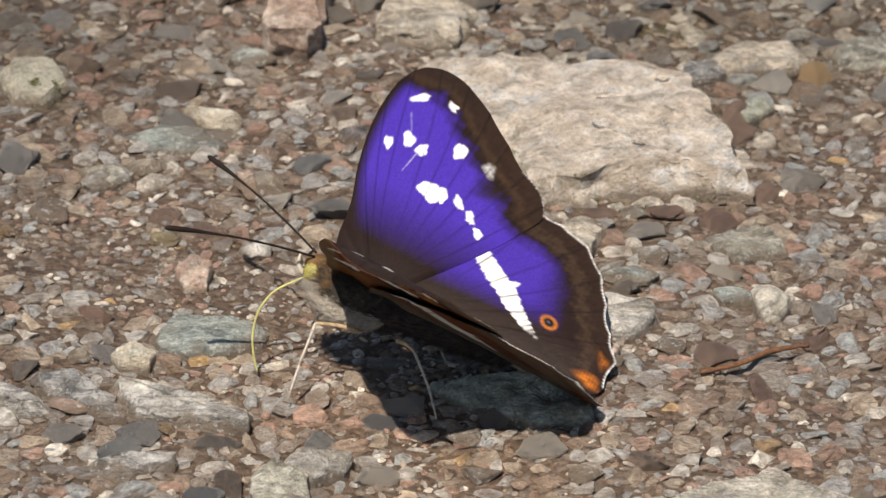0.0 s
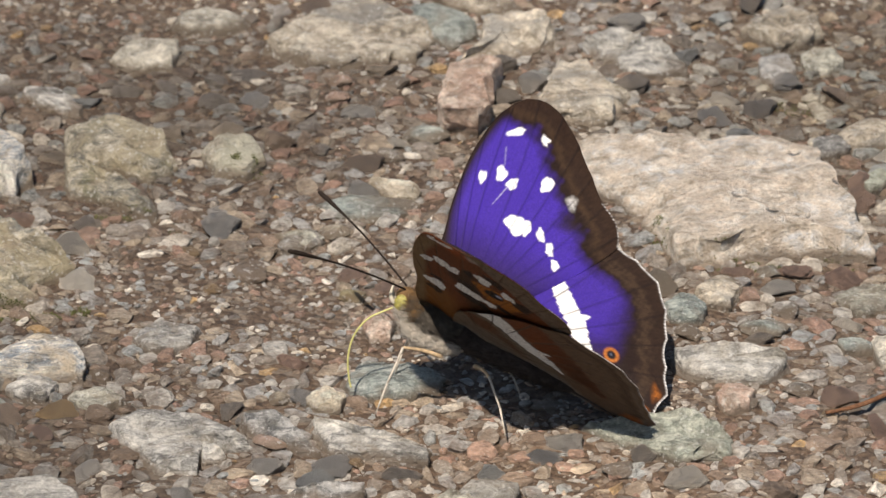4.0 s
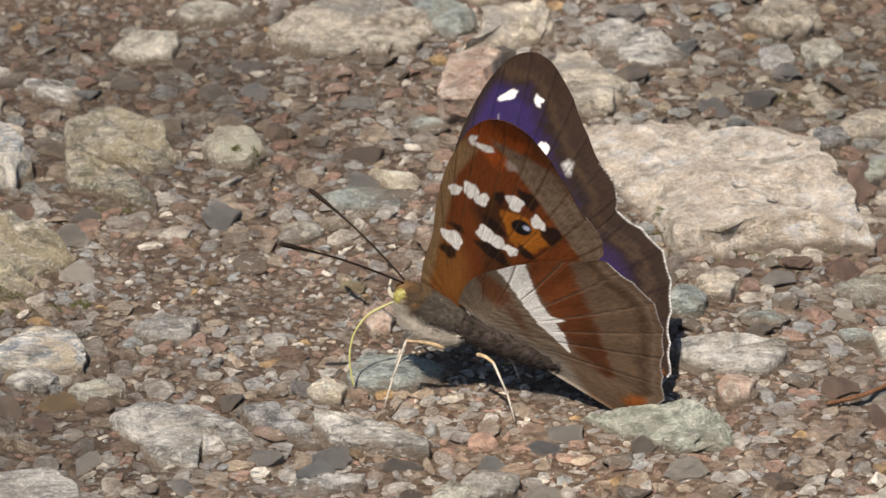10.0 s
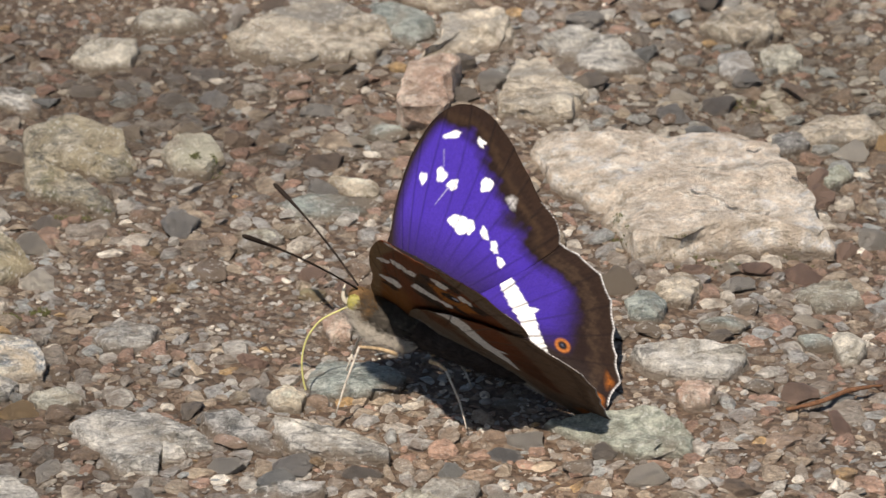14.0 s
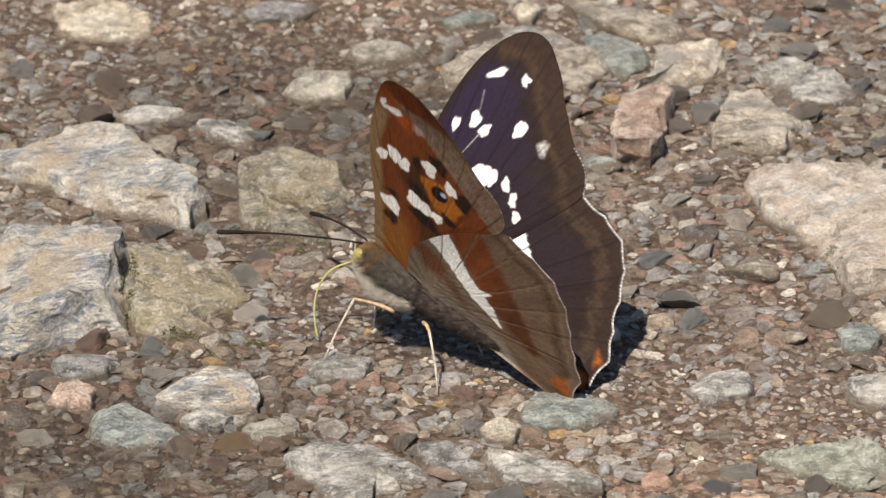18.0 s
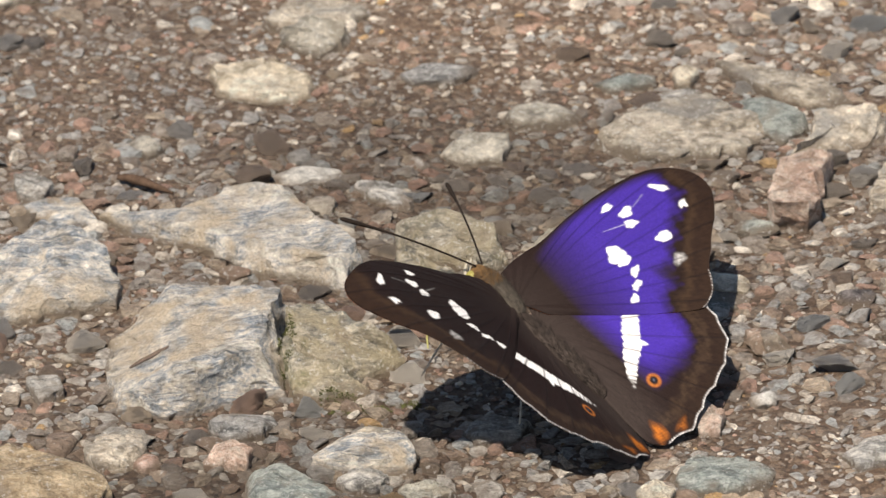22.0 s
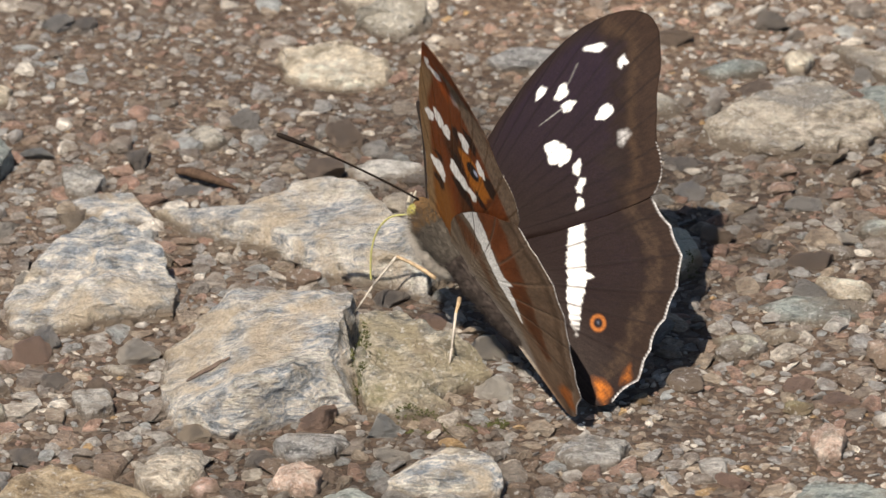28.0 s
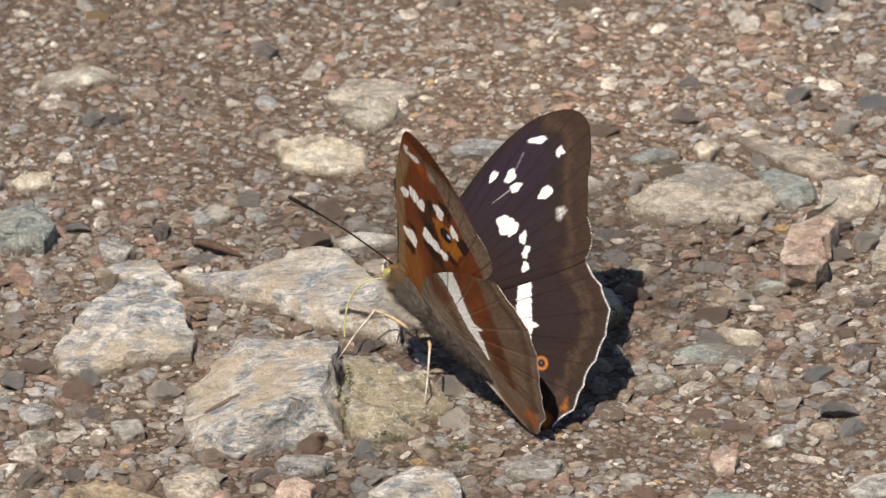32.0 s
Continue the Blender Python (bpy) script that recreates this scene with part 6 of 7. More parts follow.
def motions():
    # the body: it stands and drinks, then walks on over the gravel twice
    walk(butterfly, [
        (0.0, pose(0.0254, -0.0501, 0.0038, 10.0, -22.2, 168.7)),
        (1.0, pose(0.0165, -0.0464, 0.0039, 9.9, -21.4, 167.8)),
        (2.0, pose(0.0154, -0.0471, 0.0042, 9.8, -25.1, 169.5)),
        (3.0, pose(0.0150, -0.0442, 0.0035, 14.0, -21.7, 166.3)),
        (4.0, pose(0.0143, -0.0474, 0.0043, 10.9, -24.2, 167.1)),
        (7.0, pose(0.0145, -0.0448, 0.0041, 11.8, -23.9, 170.7)),
        (8.0, pose(0.0131, -0.0483, 0.0042, 9.5, -24.5, 171.0)),
        (9.0, pose(0.0144, -0.0478, 0.0046, 7.7, -25.2, 175.3)),
        (10.0, pose(0.0148, -0.0448, 0.0045, 11.6, -22.1, 171.6)),
        (11.0, pose(0.0157, -0.0442, 0.0044, 12.2, -22.2, 174.9)),
        (12.0, pose(0.0138, -0.0465, 0.0043, 12.3, -24.6, 168.5)),
        (13.0, pose(0.0141, -0.0454, 0.0042, 10.9, -24.0, 173.6)),
        (16.0, pose(0.0052, -0.0438, 0.0041, 11.3, -22.4, 161.8)),
        (17.0, pose(-0.0061, -0.0356, 0.0037, 9.4, -18.0, 156.6)),
        (18.0, pose(-0.0167, -0.0291, 0.0040, 11.2, -20.9, 151.7)),
        (19.0, pose(-0.0251, -0.0267, 0.0042, 8.0, -24.8, 145.5)),
        (20.0, pose(-0.0255, -0.0263, 0.0044, 10.9, -24.2, 142.7)),
        (21.0, pose(-0.0262, -0.0263, 0.0044, 11.7, -25.9, 139.7)),
        (22.0, pose(-0.0263, -0.0258, 0.0044, 10.3, -25.3, 140.6)),
        (23.0, pose(-0.0265, -0.0248, 0.0042, 11.7, -22.3, 138.8)),
        (24.0, pose(-0.0265, -0.0240, 0.0041, 11.9, -20.7, 138.2)),
        (26.5, pose(-0.0404, -0.0149, 0.0043, 11.1, -24.1, 140.8)),
        (27.0, pose(-0.0465, -0.0103, 0.0045, 12.9, -25.6, 132.5)),
        (28.0, pose(-0.0483, -0.0107, 0.0043, 7.3, -28.8, 135.0)),
        (29.0, pose(-0.0468, -0.0100, 0.0051, 13.5, -27.7, 138.4)),
        (30.0, pose(-0.0479, -0.0098, 0.0042, 10.4, -28.4, 137.0)),
        (31.0, pose(-0.0470, -0.0115, 0.0049, 10.6, -26.7, 133.8)),
        (32.0, pose(-0.0468, -0.0091, 0.0051, 15.6, -26.5, 139.5)),
    ])
    # the right forewing: degrees above the spread plane, drawn back and twisted
    walk(wings[0][0], [(t, beat(-1, lift, True, swept, twist)) for t, lift, swept, twist in (
            (0, 29, 3.9, 0.0), (0.3, 53, 3.5, -0.0), (0.5, 30, 3.2, -0.0), (0.8, 5, 2.9, -0.1), (1, 39, 2.6, -0.1), (1.3, 81, 3.6, -0.1),
            (1.5, 52, 4.3, -0.1), (1.8, 31, 5.3, -0.0), (2, 16, 6.0, 0.0), (2.3, 9, 5.2, 0.0), (2.5, 23, 4.7, 0.0), (2.8, 78, 4.0, 0.0),
            (3, 56, 3.5, 0.0), (3.3, 52, 3.5, -0.0), (3.5, 49, 3.5, -0.1), (3.8, 38, 3.4, -0.2), (4, 40, 3.4, -0.2), (4.3, 42, 3.9, -0.2),
            (4.5, 47, 4.2, -0.3), (5, 45, 5.0, -0.3), (5.5, 58, 5.7, -0.3), (6, 36, 6.5, -0.3), (6.5, 32, 7.2, -0.3), (6.6, 13, 7.4, -0.3),
            (6.8, 3, 7.7, -0.3), (7, 5, 8.0, -0.3), (7.2, 24, 7.4, -0.3), (7.5, 65, 6.5, -0.2), (7.8, 47, 5.6, -0.1), (8, 24, 5.0, -0.0),
            (8.3, 8, 4.0, -0.0), (8.5, 21, 3.3, 0.0), (8.8, 61, 2.2, 0.0), (9, 57, 1.5, 0.0), (9.3, 65, 1.9, 0.1), (9.5, 58, 2.2, 0.1),
            (9.8, 60, 2.6, 0.2), (10, 58, 2.9, 0.2), (10.3, 44, 2.9, 0.2), (10.5, 30, 3.0, 0.2), (10.8, 54, 3.0, 0.2), (11, 62, 3.0, 0.2),
            (11.3, 54, 3.9, 0.1), (11.5, 37, 4.5, 0.0), (11.8, 12, 5.5, -0.1), (12, 5, 6.1, -0.2), (12.2, 13, 5.8, -0.1), (12.5, 44, 5.5, 0.0),
            (12.8, 65, 5.1, 0.2), (13, 50, 4.8, 0.3), (13.3, 19, 4.8, 0.2), (13.4, 15, 4.8, 0.2), (13.5, 13, 4.8, 0.2), (14, 37, 4.8, 0.1),
            (14.5, 63, 4.8, 0.0), (15, 34, 4.8, -0.1), (15.5, 66, 4.8, -0.2), (15.6, 58, 4.8, -0.2), (15.7, 47, 4.8, -0.2), (15.8, 25, 4.8, -0.2),
            (15.9, 13, 4.8, -0.2), (16, 7, 4.8, -0.2), (16.3, 16, 3.7, -0.3), (16.5, 48, 3.0, -0.3), (16.8, 44, 1.9, -0.4), (17, 43, 1.2, -0.4),
            (17.3, 50, 1.1, -0.4), (17.5, 32, 1.1, -0.4), (17.8, 39, 1.0, -0.3), (18, 61, 0.9, -0.3), (18.3, 20, 1.6, -0.2), (18.5, 37, 2.0, -0.2),
            (18.8, 77, 2.7, -0.1), (19, 52, 3.1, -0.1), (19.3, 42, 3.6, -0.1), (19.5, 20, 3.8, -0.1), (19.8, 31, 4.2, -0.1), (20, 49, 4.5, -0.1),
            (20.3, 38, 4.1, -0.1), (20.5, 25, 3.9, -0.1), (20.8, 19, 3.4, -0.1), (21, 27, 3.2, -0.1), (21.3, 41, 3.9, -0.2), (21.5, 41, 4.4, -0.2),
            (21.8, 30, 5.1, -0.2), (22, 22, 5.6, -0.2), (22.3, 16, 5.4, -0.2), (22.5, 20, 5.3, -0.2), (22.8, 19, 5.0, -0.3), (23, 21, 4.9, -0.3),
            (23.3, 29, 4.8, -0.3), (23.5, 39, 4.7, -0.4), (23.8, 19, 4.5, -0.4), (24, 10, 4.5, -0.4), (24.3, 17, 4.1, -0.4), (24.4, 21, 4.0, -0.4),
            (24.5, 25, 3.9, -0.4), (25, 18, 3.3, -0.3), (25.5, 35, 2.7, -0.3), (26, 50, 2.1, -0.2), (26.5, 56, 1.5, -0.2), (26.6, 39, 1.4, -0.2),
            (26.7, 19, 1.3, -0.2), (26.8, 9, 1.2, -0.1), (26.9, 16, 1.1, -0.1), (27, 41, 1.0, -0.1), (27.3, 47, -0.6, -0.3), (27.5, 42, -1.6, -0.4),
            (27.8, 49, -3.1, -0.5), (28, 51, -4.1, -0.6), (28.2, 36, -3.1, -0.5), (28.5, 35, -1.5, -0.4), (28.7, 39, -0.5, -0.3), (29, 58, 1.1, -0.2),
            (29.2, 58, 0.1, -0.3), (29.5, 59, -1.3, -0.3), (29.7, 60, -2.2, -0.4), (30, 58, -3.7, -0.5), (30.2, 61, -2.5, -0.4), (30.5, 63, -0.7, -0.3),
            (30.7, 49, 0.5, -0.3), (31, 48, 2.3, -0.2), (31.2, 65, 2.0, -0.2), (31.5, 70, 1.5, -0.3), (31.7, 64, 1.1, -0.4), (32, 61, 0.6, -0.4),
    )])
    # the right hindwing: degrees above the spread plane, drawn back and twisted
    walk(wings[1][0], [(t, beat(-1, lift, False, swept, twist)) for t, lift, swept, twist in (
            (0, 29, -1.5, 0.0), (0.3, 53, -1.0, -0.0), (0.5, 30, -0.8, -0.0), (0.8, 5, -0.3, -0.1), (1, 39, -0.0, -0.1), (1.3, 81, 0.3, -0.1),
            (1.5, 52, 0.5, -0.1), (1.8, 31, 0.8, -0.0), (2, 16, 1.0, 0.0), (2.3, 9, 0.4, 0.0), (2.5, 23, 0.0, 0.0), (2.8, 78, -0.6, 0.0),
            (3, 56, -1.0, 0.0), (3.3, 52, -0.7, -0.0), (3.5, 49, -0.5, -0.1), (3.8, 38, -0.2, -0.2), (4, 40, 0.0, -0.2), (4.3, 42, 0.3, -0.2),
            (4.5, 47, 0.5, -0.3), (5, 45, 1.1, -0.3), (5.5, 58, 1.6, -0.3), (6, 36, 2.2, -0.3), (6.5, 32, 2.7, -0.3), (6.6, 13, 2.8, -0.3),
            (6.8, 3, 3.0, -0.3), (7, 5, 3.3, -0.3), (7.2, 24, 2.4, -0.3), (7.5, 65, 1.1, -0.2), (7.8, 47, -0.2, -0.1), (8, 24, -1.0, -0.0),
            (8.3, 8, -0.4, -0.0), (8.5, 21, -0.0, 0.0), (8.8, 61, 0.6, 0.0), (9, 57, 1.0, 0.0), (9.3, 65, 1.4, 0.1), (9.5, 58, 1.6, 0.1),
            (9.8, 60, 2.0, 0.2), (10, 58, 2.2, 0.2), (10.3, 44, 2.0, 0.2), (10.5, 30, 1.9, 0.2), (10.8, 54, 1.7, 0.2), (11, 62, 1.5, 0.2),
            (11.3, 54, 1.1, 0.1), (11.5, 37, 0.8, 0.0), (11.8, 12, 0.4, -0.1), (12, 5, 0.1, -0.2), (12.2, 13, 0.2, -0.1), (12.5, 44, 0.5, 0.0),
            (12.8, 65, 0.7, 0.2), (13, 50, 0.8, 0.3), (13.3, 19, 0.8, 0.2), (13.4, 15, 0.8, 0.2), (13.5, 13, 0.8, 0.2), (14, 37, 0.7, 0.1),
            (14.5, 63, 0.7, 0.0), (15, 34, 0.6, -0.1), (15.5, 66, 0.6, -0.2), (15.6, 58, 0.5, -0.2), (15.7, 47, 0.5, -0.2), (15.8, 25, 0.5, -0.2),
            (15.9, 13, 0.5, -0.2), (16, 7, 0.5, -0.2), (16.3, 16, 0.4, -0.3), (16.5, 48, 0.4, -0.3), (16.8, 44, 0.3, -0.4), (17, 43, 0.3, -0.4),
            (17.3, 50, 0.2, -0.4), (17.5, 32, 0.1, -0.4), (17.8, 39, 0.0, -0.3), (18, 61, -0.0, -0.3), (18.3, 20, -0.3, -0.2), (18.5, 37, -0.4, -0.2),
            (18.8, 77, -0.7, -0.1), (19, 52, -0.8, -0.1), (19.3, 42, -0.6, -0.1), (19.5, 20, -0.4, -0.1), (19.8, 31, -0.1, -0.1), (20, 49, 0.0, -0.1),
            (20.3, 38, -0.5, -0.1), (20.5, 25, -0.9, -0.1), (20.8, 19, -1.4, -0.1), (21, 27, -1.7, -0.1), (21.3, 41, -1.5, -0.2), (21.5, 41, -1.4, -0.2),
            (21.8, 30, -1.2, -0.2), (22, 22, -1.1, -0.2), (22.3, 16, -0.7, -0.2), (22.5, 20, -0.5, -0.2), (22.8, 19, -0.1, -0.3), (23, 21, 0.1, -0.3),
            (23.3, 29, -0.0, -0.3), (23.5, 39, -0.2, -0.4), (23.8, 19, -0.4, -0.4), (24, 10, -0.5, -0.4), (24.3, 17, -0.5, -0.4), (24.4, 21, -0.5, -0.4),
            (24.5, 25, -0.5, -0.4), (25, 18, -0.5, -0.3), (25.5, 35, -0.5, -0.3), (26, 50, -0.5, -0.2), (26.5, 56, -0.5, -0.2), (26.6, 39, -0.5, -0.2),
            (26.7, 19, -0.5, -0.2), (26.8, 9, -0.5, -0.1), (26.9, 16, -0.5, -0.1), (27, 41, -0.5, -0.1), (27.3, 47, -1.5, -0.3), (27.5, 42, -2.2, -0.4),
            (27.8, 49, -3.3, -0.5), (28, 51, -4.0, -0.6), (28.2, 36, -3.0, -0.5), (28.5, 35, -1.5, -0.4), (28.7, 39, -0.5, -0.3), (29, 58, 1.0, -0.2),
            (29.2, 58, 0.2, -0.3), (29.5, 59, -0.8, -0.3), (29.7, 60, -1.6, -0.4), (30, 58, -2.6, -0.5), (30.2, 61, -1.9, -0.4), (30.5, 63, -0.7, -0.3),
            (30.7, 49, 0.0, -0.3), (31, 48, 1.2, -0.2), (31.2, 65, 1.2, -0.2), (31.5, 70, 1.2, -0.3), (31.7, 64, 1.2, -0.4), (32, 61, 1.2, -0.4),
    )])
    # the left forewing: degrees above the spread plane, drawn back and twisted
    walk(wings[2][0], [(t, beat(1, lift, True, swept, twist)) for t, lift, swept, twist in (
            (0, 26, 2.8, -2.0), (0.3, 50, 1.8, -1.8), (0.5, 26, 1.2, -1.7), (0.8, -0, 0.2, -1.5), (1, 34, -0.5, -1.4), (1.3, 75, -0.7, -1.8),
            (1.5, 45, -0.9, -2.0), (1.8, 24, -1.2, -2.4), (2, 9, -1.4, -2.6), (2.3, 2, 0.8, -3.3), (2.5, 15, 2.3, -3.8), (2.8, 69, 4.5, -4.5),
            (3, 47, 6.0, -5.0), (3.3, 44, 4.2, -3.9), (3.5, 42, 3.1, -3.3), (3.8, 32, 1.4, -2.3), (4, 36, 0.2, -1.6), (4.3, 37, 0.6, -1.6),
            (4.5, 41, 0.9, -1.7), (5, 39, 1.5, -1.7), (5.5, 51, 2.2, -1.8), (6, 29, 2.8, -1.9), (6.5, 24, 3.5, -1.9), (6.6, 5, 3.6, -1.9),
            (6.8, -5, 3.9, -2.0), (7, -3, 4.1, -2.0), (7.2, 17, 4.1, -2.0), (7.5, 59, 4.2, -2.0), (7.8, 43, 4.2, -2.0), (8, 21, 4.2, -2.0),
            (8.3, 6, 1.6, -2.9), (8.5, 18, -0.0, -3.5), (8.8, 60, -2.6, -4.4), (9, 56, -4.3, -5.0), (9.3, 65, -2.9, -5.4), (9.5, 59, -2.0, -5.7),
            (9.8, 62, -0.6, -6.2), (10, 61, 0.3, -6.4), (10.3, 47, 0.0, -6.0), (10.5, 32, -0.2, -5.8), (10.8, 55, -0.6, -5.3), (11, 63, -0.8, -5.1),
            (11.3, 53, 0.8, -4.1), (11.5, 36, 1.9, -3.5), (11.8, 9, 3.5, -2.6), (12, 1, 4.5, -2.0), (12.2, 9, 3.4, -2.7), (12.5, 39, 1.6, -3.8),
            (12.8, 59, -0.1, -4.9), (13, 43, -1.2, -5.6), (13.3, 13, -1.0, -5.3), (13.4, 9, -0.9, -5.2), (13.5, 7, -0.9, -5.1), (14, 31, -0.5, -4.5),
            (14.5, 56, -0.1, -4.0), (15, 27, 0.2, -3.4), (15.5, 60, 0.6, -2.8), (15.6, 51, 0.7, -2.7), (15.7, 40, 0.8, -2.6), (15.8, 18, 0.8, -2.5),
            (15.9, 6, 0.9, -2.4), (16, 1, 1.0, -2.3), (16.3, 10, -1.7, -2.7), (16.5, 43, -3.5, -2.9), (16.8, 40, -6.2, -3.3), (17, 39, -8.0, -3.5),
            (17.3, 48, -6.5, -3.9), (17.5, 31, -5.4, -4.2), (17.8, 39, -3.9, -4.6), (18, 63, -2.9, -4.8), (18.3, 20, -3.1, -5.3), (18.5, 37, -3.2, -5.6),
            (18.8, 76, -3.4, -6.1), (19, 51, -3.5, -6.4), (19.3, 39, -2.8, -5.6), (19.5, 17, -2.4, -5.0), (19.8, 27, -1.7, -4.2), (20, 44, -1.2, -3.7),
            (20.3, 33, -0.8, -3.4), (20.5, 20, -0.5, -3.1), (20.8, 14, -0.1, -2.8), (21, 22, 0.2, -2.6), (21.3, 36, 0.3, -2.4), (21.5, 36, 0.4, -2.3),
            (21.8, 24, 0.5, -2.2), (22, 17, 0.6, -2.1), (22.3, 11, 1.2, -2.0), (22.5, 15, 1.5, -2.0), (22.8, 14, 2.0, -1.9), (23, 16, 2.4, -1.8),
            (23.3, 24, 2.8, -1.9), (23.5, 34, 3.1, -1.9), (23.8, 14, 3.5, -2.0), (24, 6, 3.8, -2.1), (24.3, 13, 3.4, -2.2), (24.4, 17, 3.3, -2.3),
            (24.5, 22, 3.2, -2.3), (25, 15, 2.5, -2.5), (25.5, 33, 1.9, -2.8), (26, 49, 1.2, -3.0), (26.5, 56, 0.6, -3.3), (26.6, 39, 0.5, -3.3),
            (26.7, 19, 0.3, -3.4), (26.8, 9, 0.2, -3.4), (26.9, 17, 0.1, -3.5), (27, 42, -0.0, -3.5), (27.3, 52, -1.4, -3.7), (27.5, 51, -2.3, -3.8),
            (27.8, 62, -3.7, -4.0), (28, 67, -4.6, -4.1), (28.2, 48, -4.8, -4.4), (28.5, 42, -5.1, -4.8), (28.7, 41, -5.4, -5.1), (29, 55, -5.7, -5.5),
            (29.2, 57, -6.0, -5.4), (29.5, 63, -6.3, -5.2), (29.7, 67, -6.6, -5.0), (30, 69, -6.9, -4.9), (30.2, 70, -5.7, -4.7), (30.5, 68, -3.9, -4.4),
            (30.7, 51, -2.7, -4.2), (31, 46, -1.0, -4.0), (31.2, 63, -1.4, -3.6), (31.5, 68, -2.0, -3.0), (31.7, 63, -2.4, -2.6), (32, 61, -3.0, -2.0),
    )])
    # the left hindwing: degrees above the spread plane, drawn back and twisted
    walk(wings[3][0], [(t, beat(1, lift, False, swept, twist)) for t, lift, swept, twist in (
            (0, 26, -1.5, -2.0), (0.3, 50, -1.0, -1.8), (0.5, 26, -0.8, -1.7), (0.8, -0, -0.3, -1.5), (1, 34, -0.0, -1.4), (1.3, 76, 0.3, -1.8),
            (1.5, 45, 0.5, -2.0), (1.8, 24, 0.8, -2.4), (2, 9, 1.0, -2.6), (2.3, 2, 0.4, -3.3), (2.5, 15, 0.0, -3.8), (2.8, 69, -0.6, -4.5),
            (3, 47, -1.0, -5.0), (3.3, 44, -0.7, -3.9), (3.5, 42, -0.5, -3.3), (3.8, 32, -0.2, -2.3), (4, 36, 0.0, -1.6), (4.3, 37, 0.3, -1.6),
            (4.5, 42, 0.5, -1.7), (5, 39, 1.1, -1.7), (5.5, 51, 1.6, -1.8), (6, 29, 2.2, -1.9), (6.5, 24, 2.7, -1.9), (6.6, 5, 2.8, -1.9),
            (6.8, -5, 3.0, -2.0), (7, -3, 3.3, -2.0), (7.2, 17, 2.4, -2.0), (7.5, 59, 1.1, -2.0), (7.8, 43, -0.2, -2.0), (8, 21, -1.0, -2.0),
            (8.3, 6, -0.4, -2.9), (8.5, 18, -0.0, -3.5), (8.8, 60, 0.6, -4.4), (9, 56, 1.0, -5.0), (9.3, 65, 1.4, -5.4), (9.5, 59, 1.6, -5.7),
            (9.8, 62, 2.0, -6.2), (10, 61, 2.2, -6.4), (10.3, 47, 2.0, -6.0), (10.5, 32, 1.9, -5.8), (10.8, 55, 1.7, -5.3), (11, 62, 1.5, -5.1),
            (11.3, 53, 1.1, -4.1), (11.5, 36, 0.8, -3.5), (11.8, 9, 0.4, -2.6), (12, 1, 0.1, -2.0), (12.2, 9, 0.2, -2.7), (12.5, 39, 0.5, -3.8),
            (12.8, 59, 0.7, -4.9), (13, 43, 0.8, -5.6), (13.3, 13, 0.8, -5.3), (13.4, 9, 0.8, -5.2), (13.5, 7, 0.8, -5.1), (14, 31, 0.7, -4.5),
            (14.5, 56, 0.7, -4.0), (15, 27, 0.6, -3.4), (15.5, 60, 0.6, -2.8), (15.6, 51, 0.5, -2.7), (15.7, 40, 0.5, -2.6), (15.8, 18, 0.5, -2.5),
            (15.9, 7, 0.5, -2.4), (16, 1, 0.5, -2.3), (16.3, 10, 0.4, -2.7), (16.5, 43, 0.4, -2.9), (16.8, 40, 0.3, -3.3), (17, 39, 0.3, -3.5),
            (17.3, 48, 0.2, -3.9), (17.5, 31, 0.1, -4.2), (17.8, 39, 0.0, -4.6), (18, 63, -0.0, -4.8), (18.3, 20, -0.3, -5.3), (18.5, 37, -0.4, -5.6),
            (18.8, 76, -0.7, -6.1), (19, 51, -0.8, -6.4), (19.3, 39, -0.6, -5.6), (19.5, 17, -0.4, -5.0), (19.8, 27, -0.1, -4.2), (20, 44, 0.0, -3.7),
            (20.3, 33, -0.5, -3.4), (20.5, 20, -0.9, -3.1), (20.8, 14, -1.4, -2.8), (21, 22, -1.7, -2.6), (21.3, 36, -1.5, -2.4), (21.5, 36, -1.4, -2.3),
            (21.8, 25, -1.2, -2.2), (22, 17, -1.1, -2.1), (22.3, 11, -0.7, -2.0), (22.5, 15, -0.5, -2.0), (22.8, 15, -0.1, -1.9), (23, 16, 0.1, -1.8),
            (23.3, 24, -0.0, -1.9), (23.5, 34, -0.2, -1.9), (23.8, 15, -0.4, -2.0), (24, 6, -0.5, -2.1), (24.3, 13, -0.5, -2.2), (24.4, 17, -0.5, -2.3),
            (24.5, 22, -0.5, -2.3), (25, 15, -0.5, -2.5), (25.5, 33, -0.5, -2.8), (26, 49, -0.5, -3.0), (26.5, 56, -0.5, -3.3), (26.6, 39, -0.5, -3.3),
            (26.7, 19, -0.5, -3.4), (26.8, 9, -0.5, -3.4), (26.9, 17, -0.5, -3.5), (27, 42, -0.5, -3.5), (27.3, 52, -1.5, -3.7), (27.5, 50, -2.2, -3.8),
            (27.8, 61, -3.3, -4.0), (28, 67, -4.0, -4.1), (28.2, 48, -3.0, -4.4), (28.5, 41, -1.5, -4.8), (28.7, 41, -0.5, -5.1), (29, 55, 1.0, -5.5),
            (29.2, 57, 0.2, -5.4), (29.5, 63, -0.8, -5.2), (29.7, 67, -1.6, -5.0), (30, 68, -2.6, -4.9), (30.2, 69, -1.9, -4.7), (30.5, 68, -0.7, -4.4),
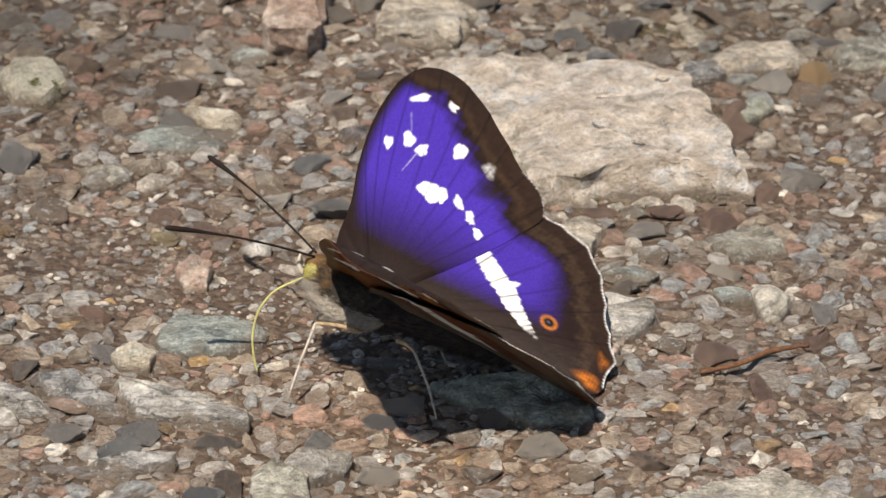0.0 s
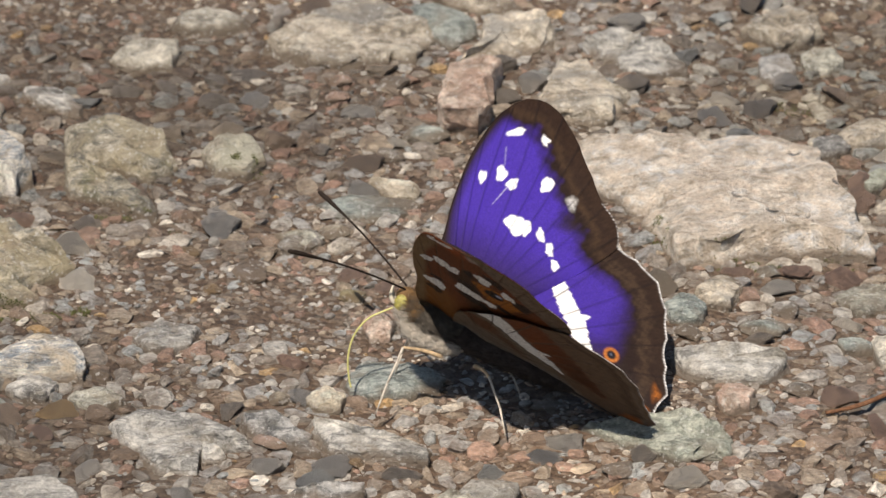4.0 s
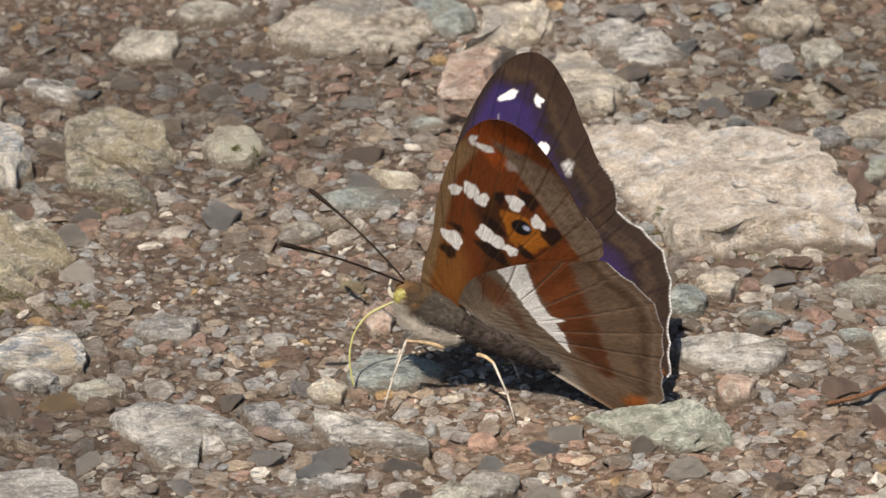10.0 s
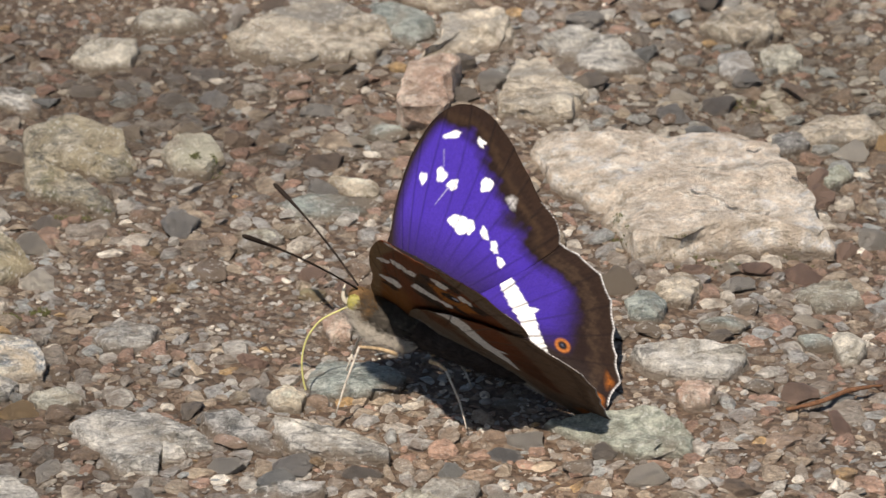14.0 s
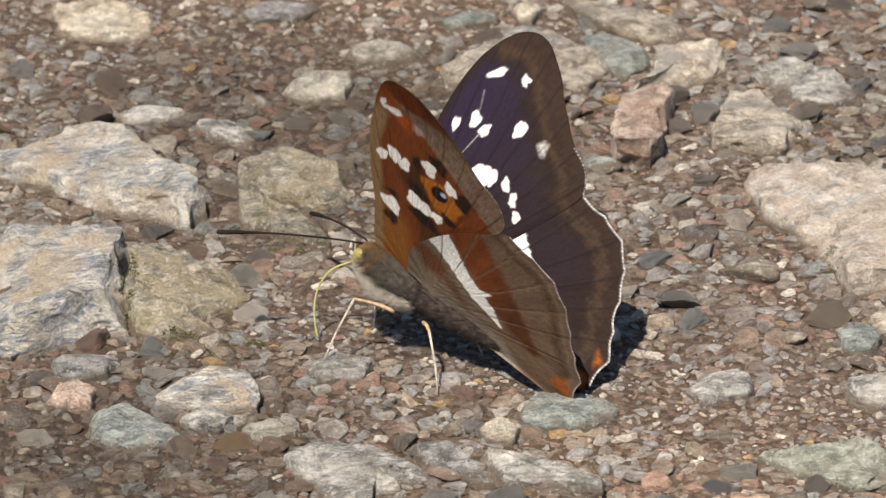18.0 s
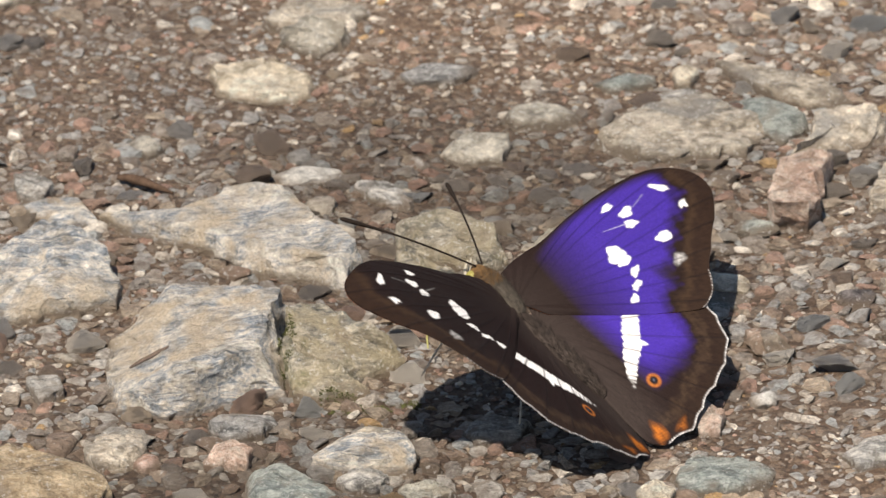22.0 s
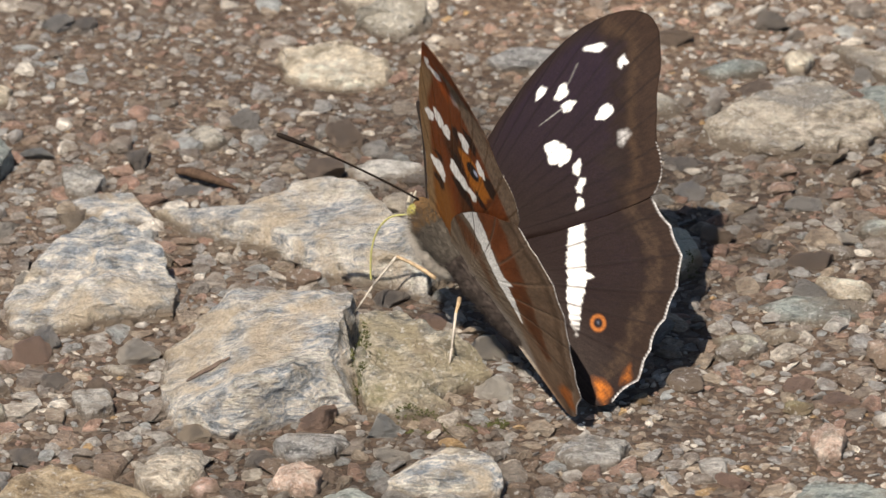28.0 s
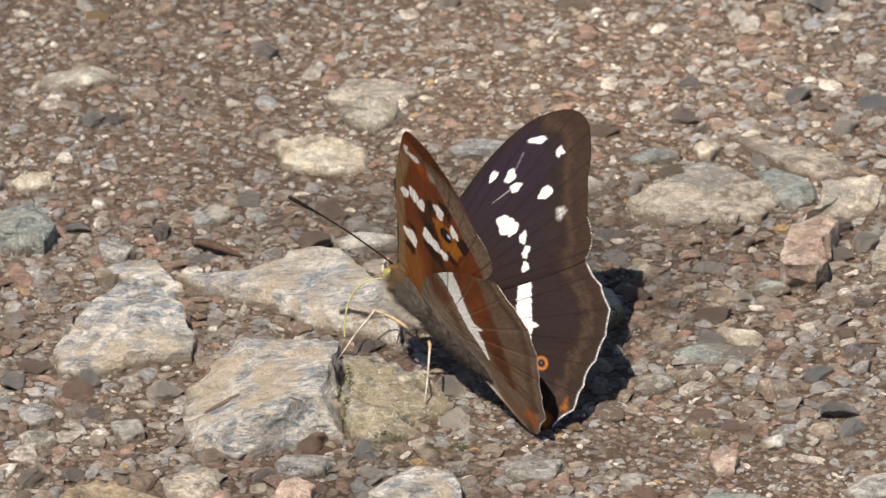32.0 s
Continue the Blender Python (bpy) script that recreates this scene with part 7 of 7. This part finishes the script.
            (30.7, 51, 0.0, -4.2), (31, 46, 1.2, -4.0), (31.2, 63, 1.2, -3.6), (31.5, 68, 1.2, -3.0), (31.7, 63, 1.2, -2.6), (32, 61, 1.2, -2.0),
    )])
    # antennae: degrees outwards and upwards
    walk(antennae[0], [
            (0.0, feel(-1, 39, 1)), (1.0, feel(-1, 39, 6)), (2.0, feel(-1, 37, 2)), (3.0, feel(-1, 34, 5)), (4.0, feel(-1, 38, 4)),
            (7.0, feel(-1, 37, 7)), (8.0, feel(-1, 35, -3)), (10.0, feel(-1, 39, 6)), (11.0, feel(-1, 41, 16)), (12.0, feel(-1, 40, 6)),
            (13.0, feel(-1, 42, 13)), (16.0, feel(-1, 40, 2)), (17.0, feel(-1, 31, 3)), (18.0, feel(-1, 45, -23)), (19.0, feel(-1, 43, -9)),
            (20.0, feel(-1, 41, -9)), (21.0, feel(-1, 36, -10)), (22.0, feel(-1, 36, -8)), (23.0, feel(-1, 35, -21)), (24.0, feel(-1, 32, -7)),
            (27.0, feel(-1, 36, -11)), (28.0, feel(-1, 39, -8)), (29.0, feel(-1, 39, -5)), (30.0, feel(-1, 41, -2)), (31.0, feel(-1, 36, -1)),
            (32.0, feel(-1, 43, 5)),
    ])
    walk(antennae[1], [
            (0.0, feel(1, 35, 0)), (1.0, feel(1, 39, 7)), (2.0, feel(1, 33, 0)), (3.0, feel(1, 36, 13)), (4.0, feel(1, 40, 6)),
            (7.0, feel(1, 33, 4)), (8.0, feel(1, 31, -4)), (10.0, feel(1, 33, 5)), (11.0, feel(1, 28, 12)), (12.0, feel(1, 36, 9)),
            (13.0, feel(1, 32, 13)), (16.0, feel(1, 37, 2)), (17.0, feel(1, 40, -1)), (18.0, feel(1, 42, -10)), (19.0, feel(1, 45, 1)),
            (20.0, feel(1, 45, -1)), (21.0, feel(1, 45, -1)), (22.0, feel(1, 46, 2)), (23.0, feel(1, 55, -18)), (24.0, feel(1, 49, 1)),
            (27.0, feel(1, 54, -1)), (28.0, feel(1, 48, 8)), (29.0, feel(1, 46, 4)), (30.0, feel(1, 42, 7)), (31.0, feel(1, 46, 10)),
            (32.0, feel(1, 45, 11)),
    ])


motions()
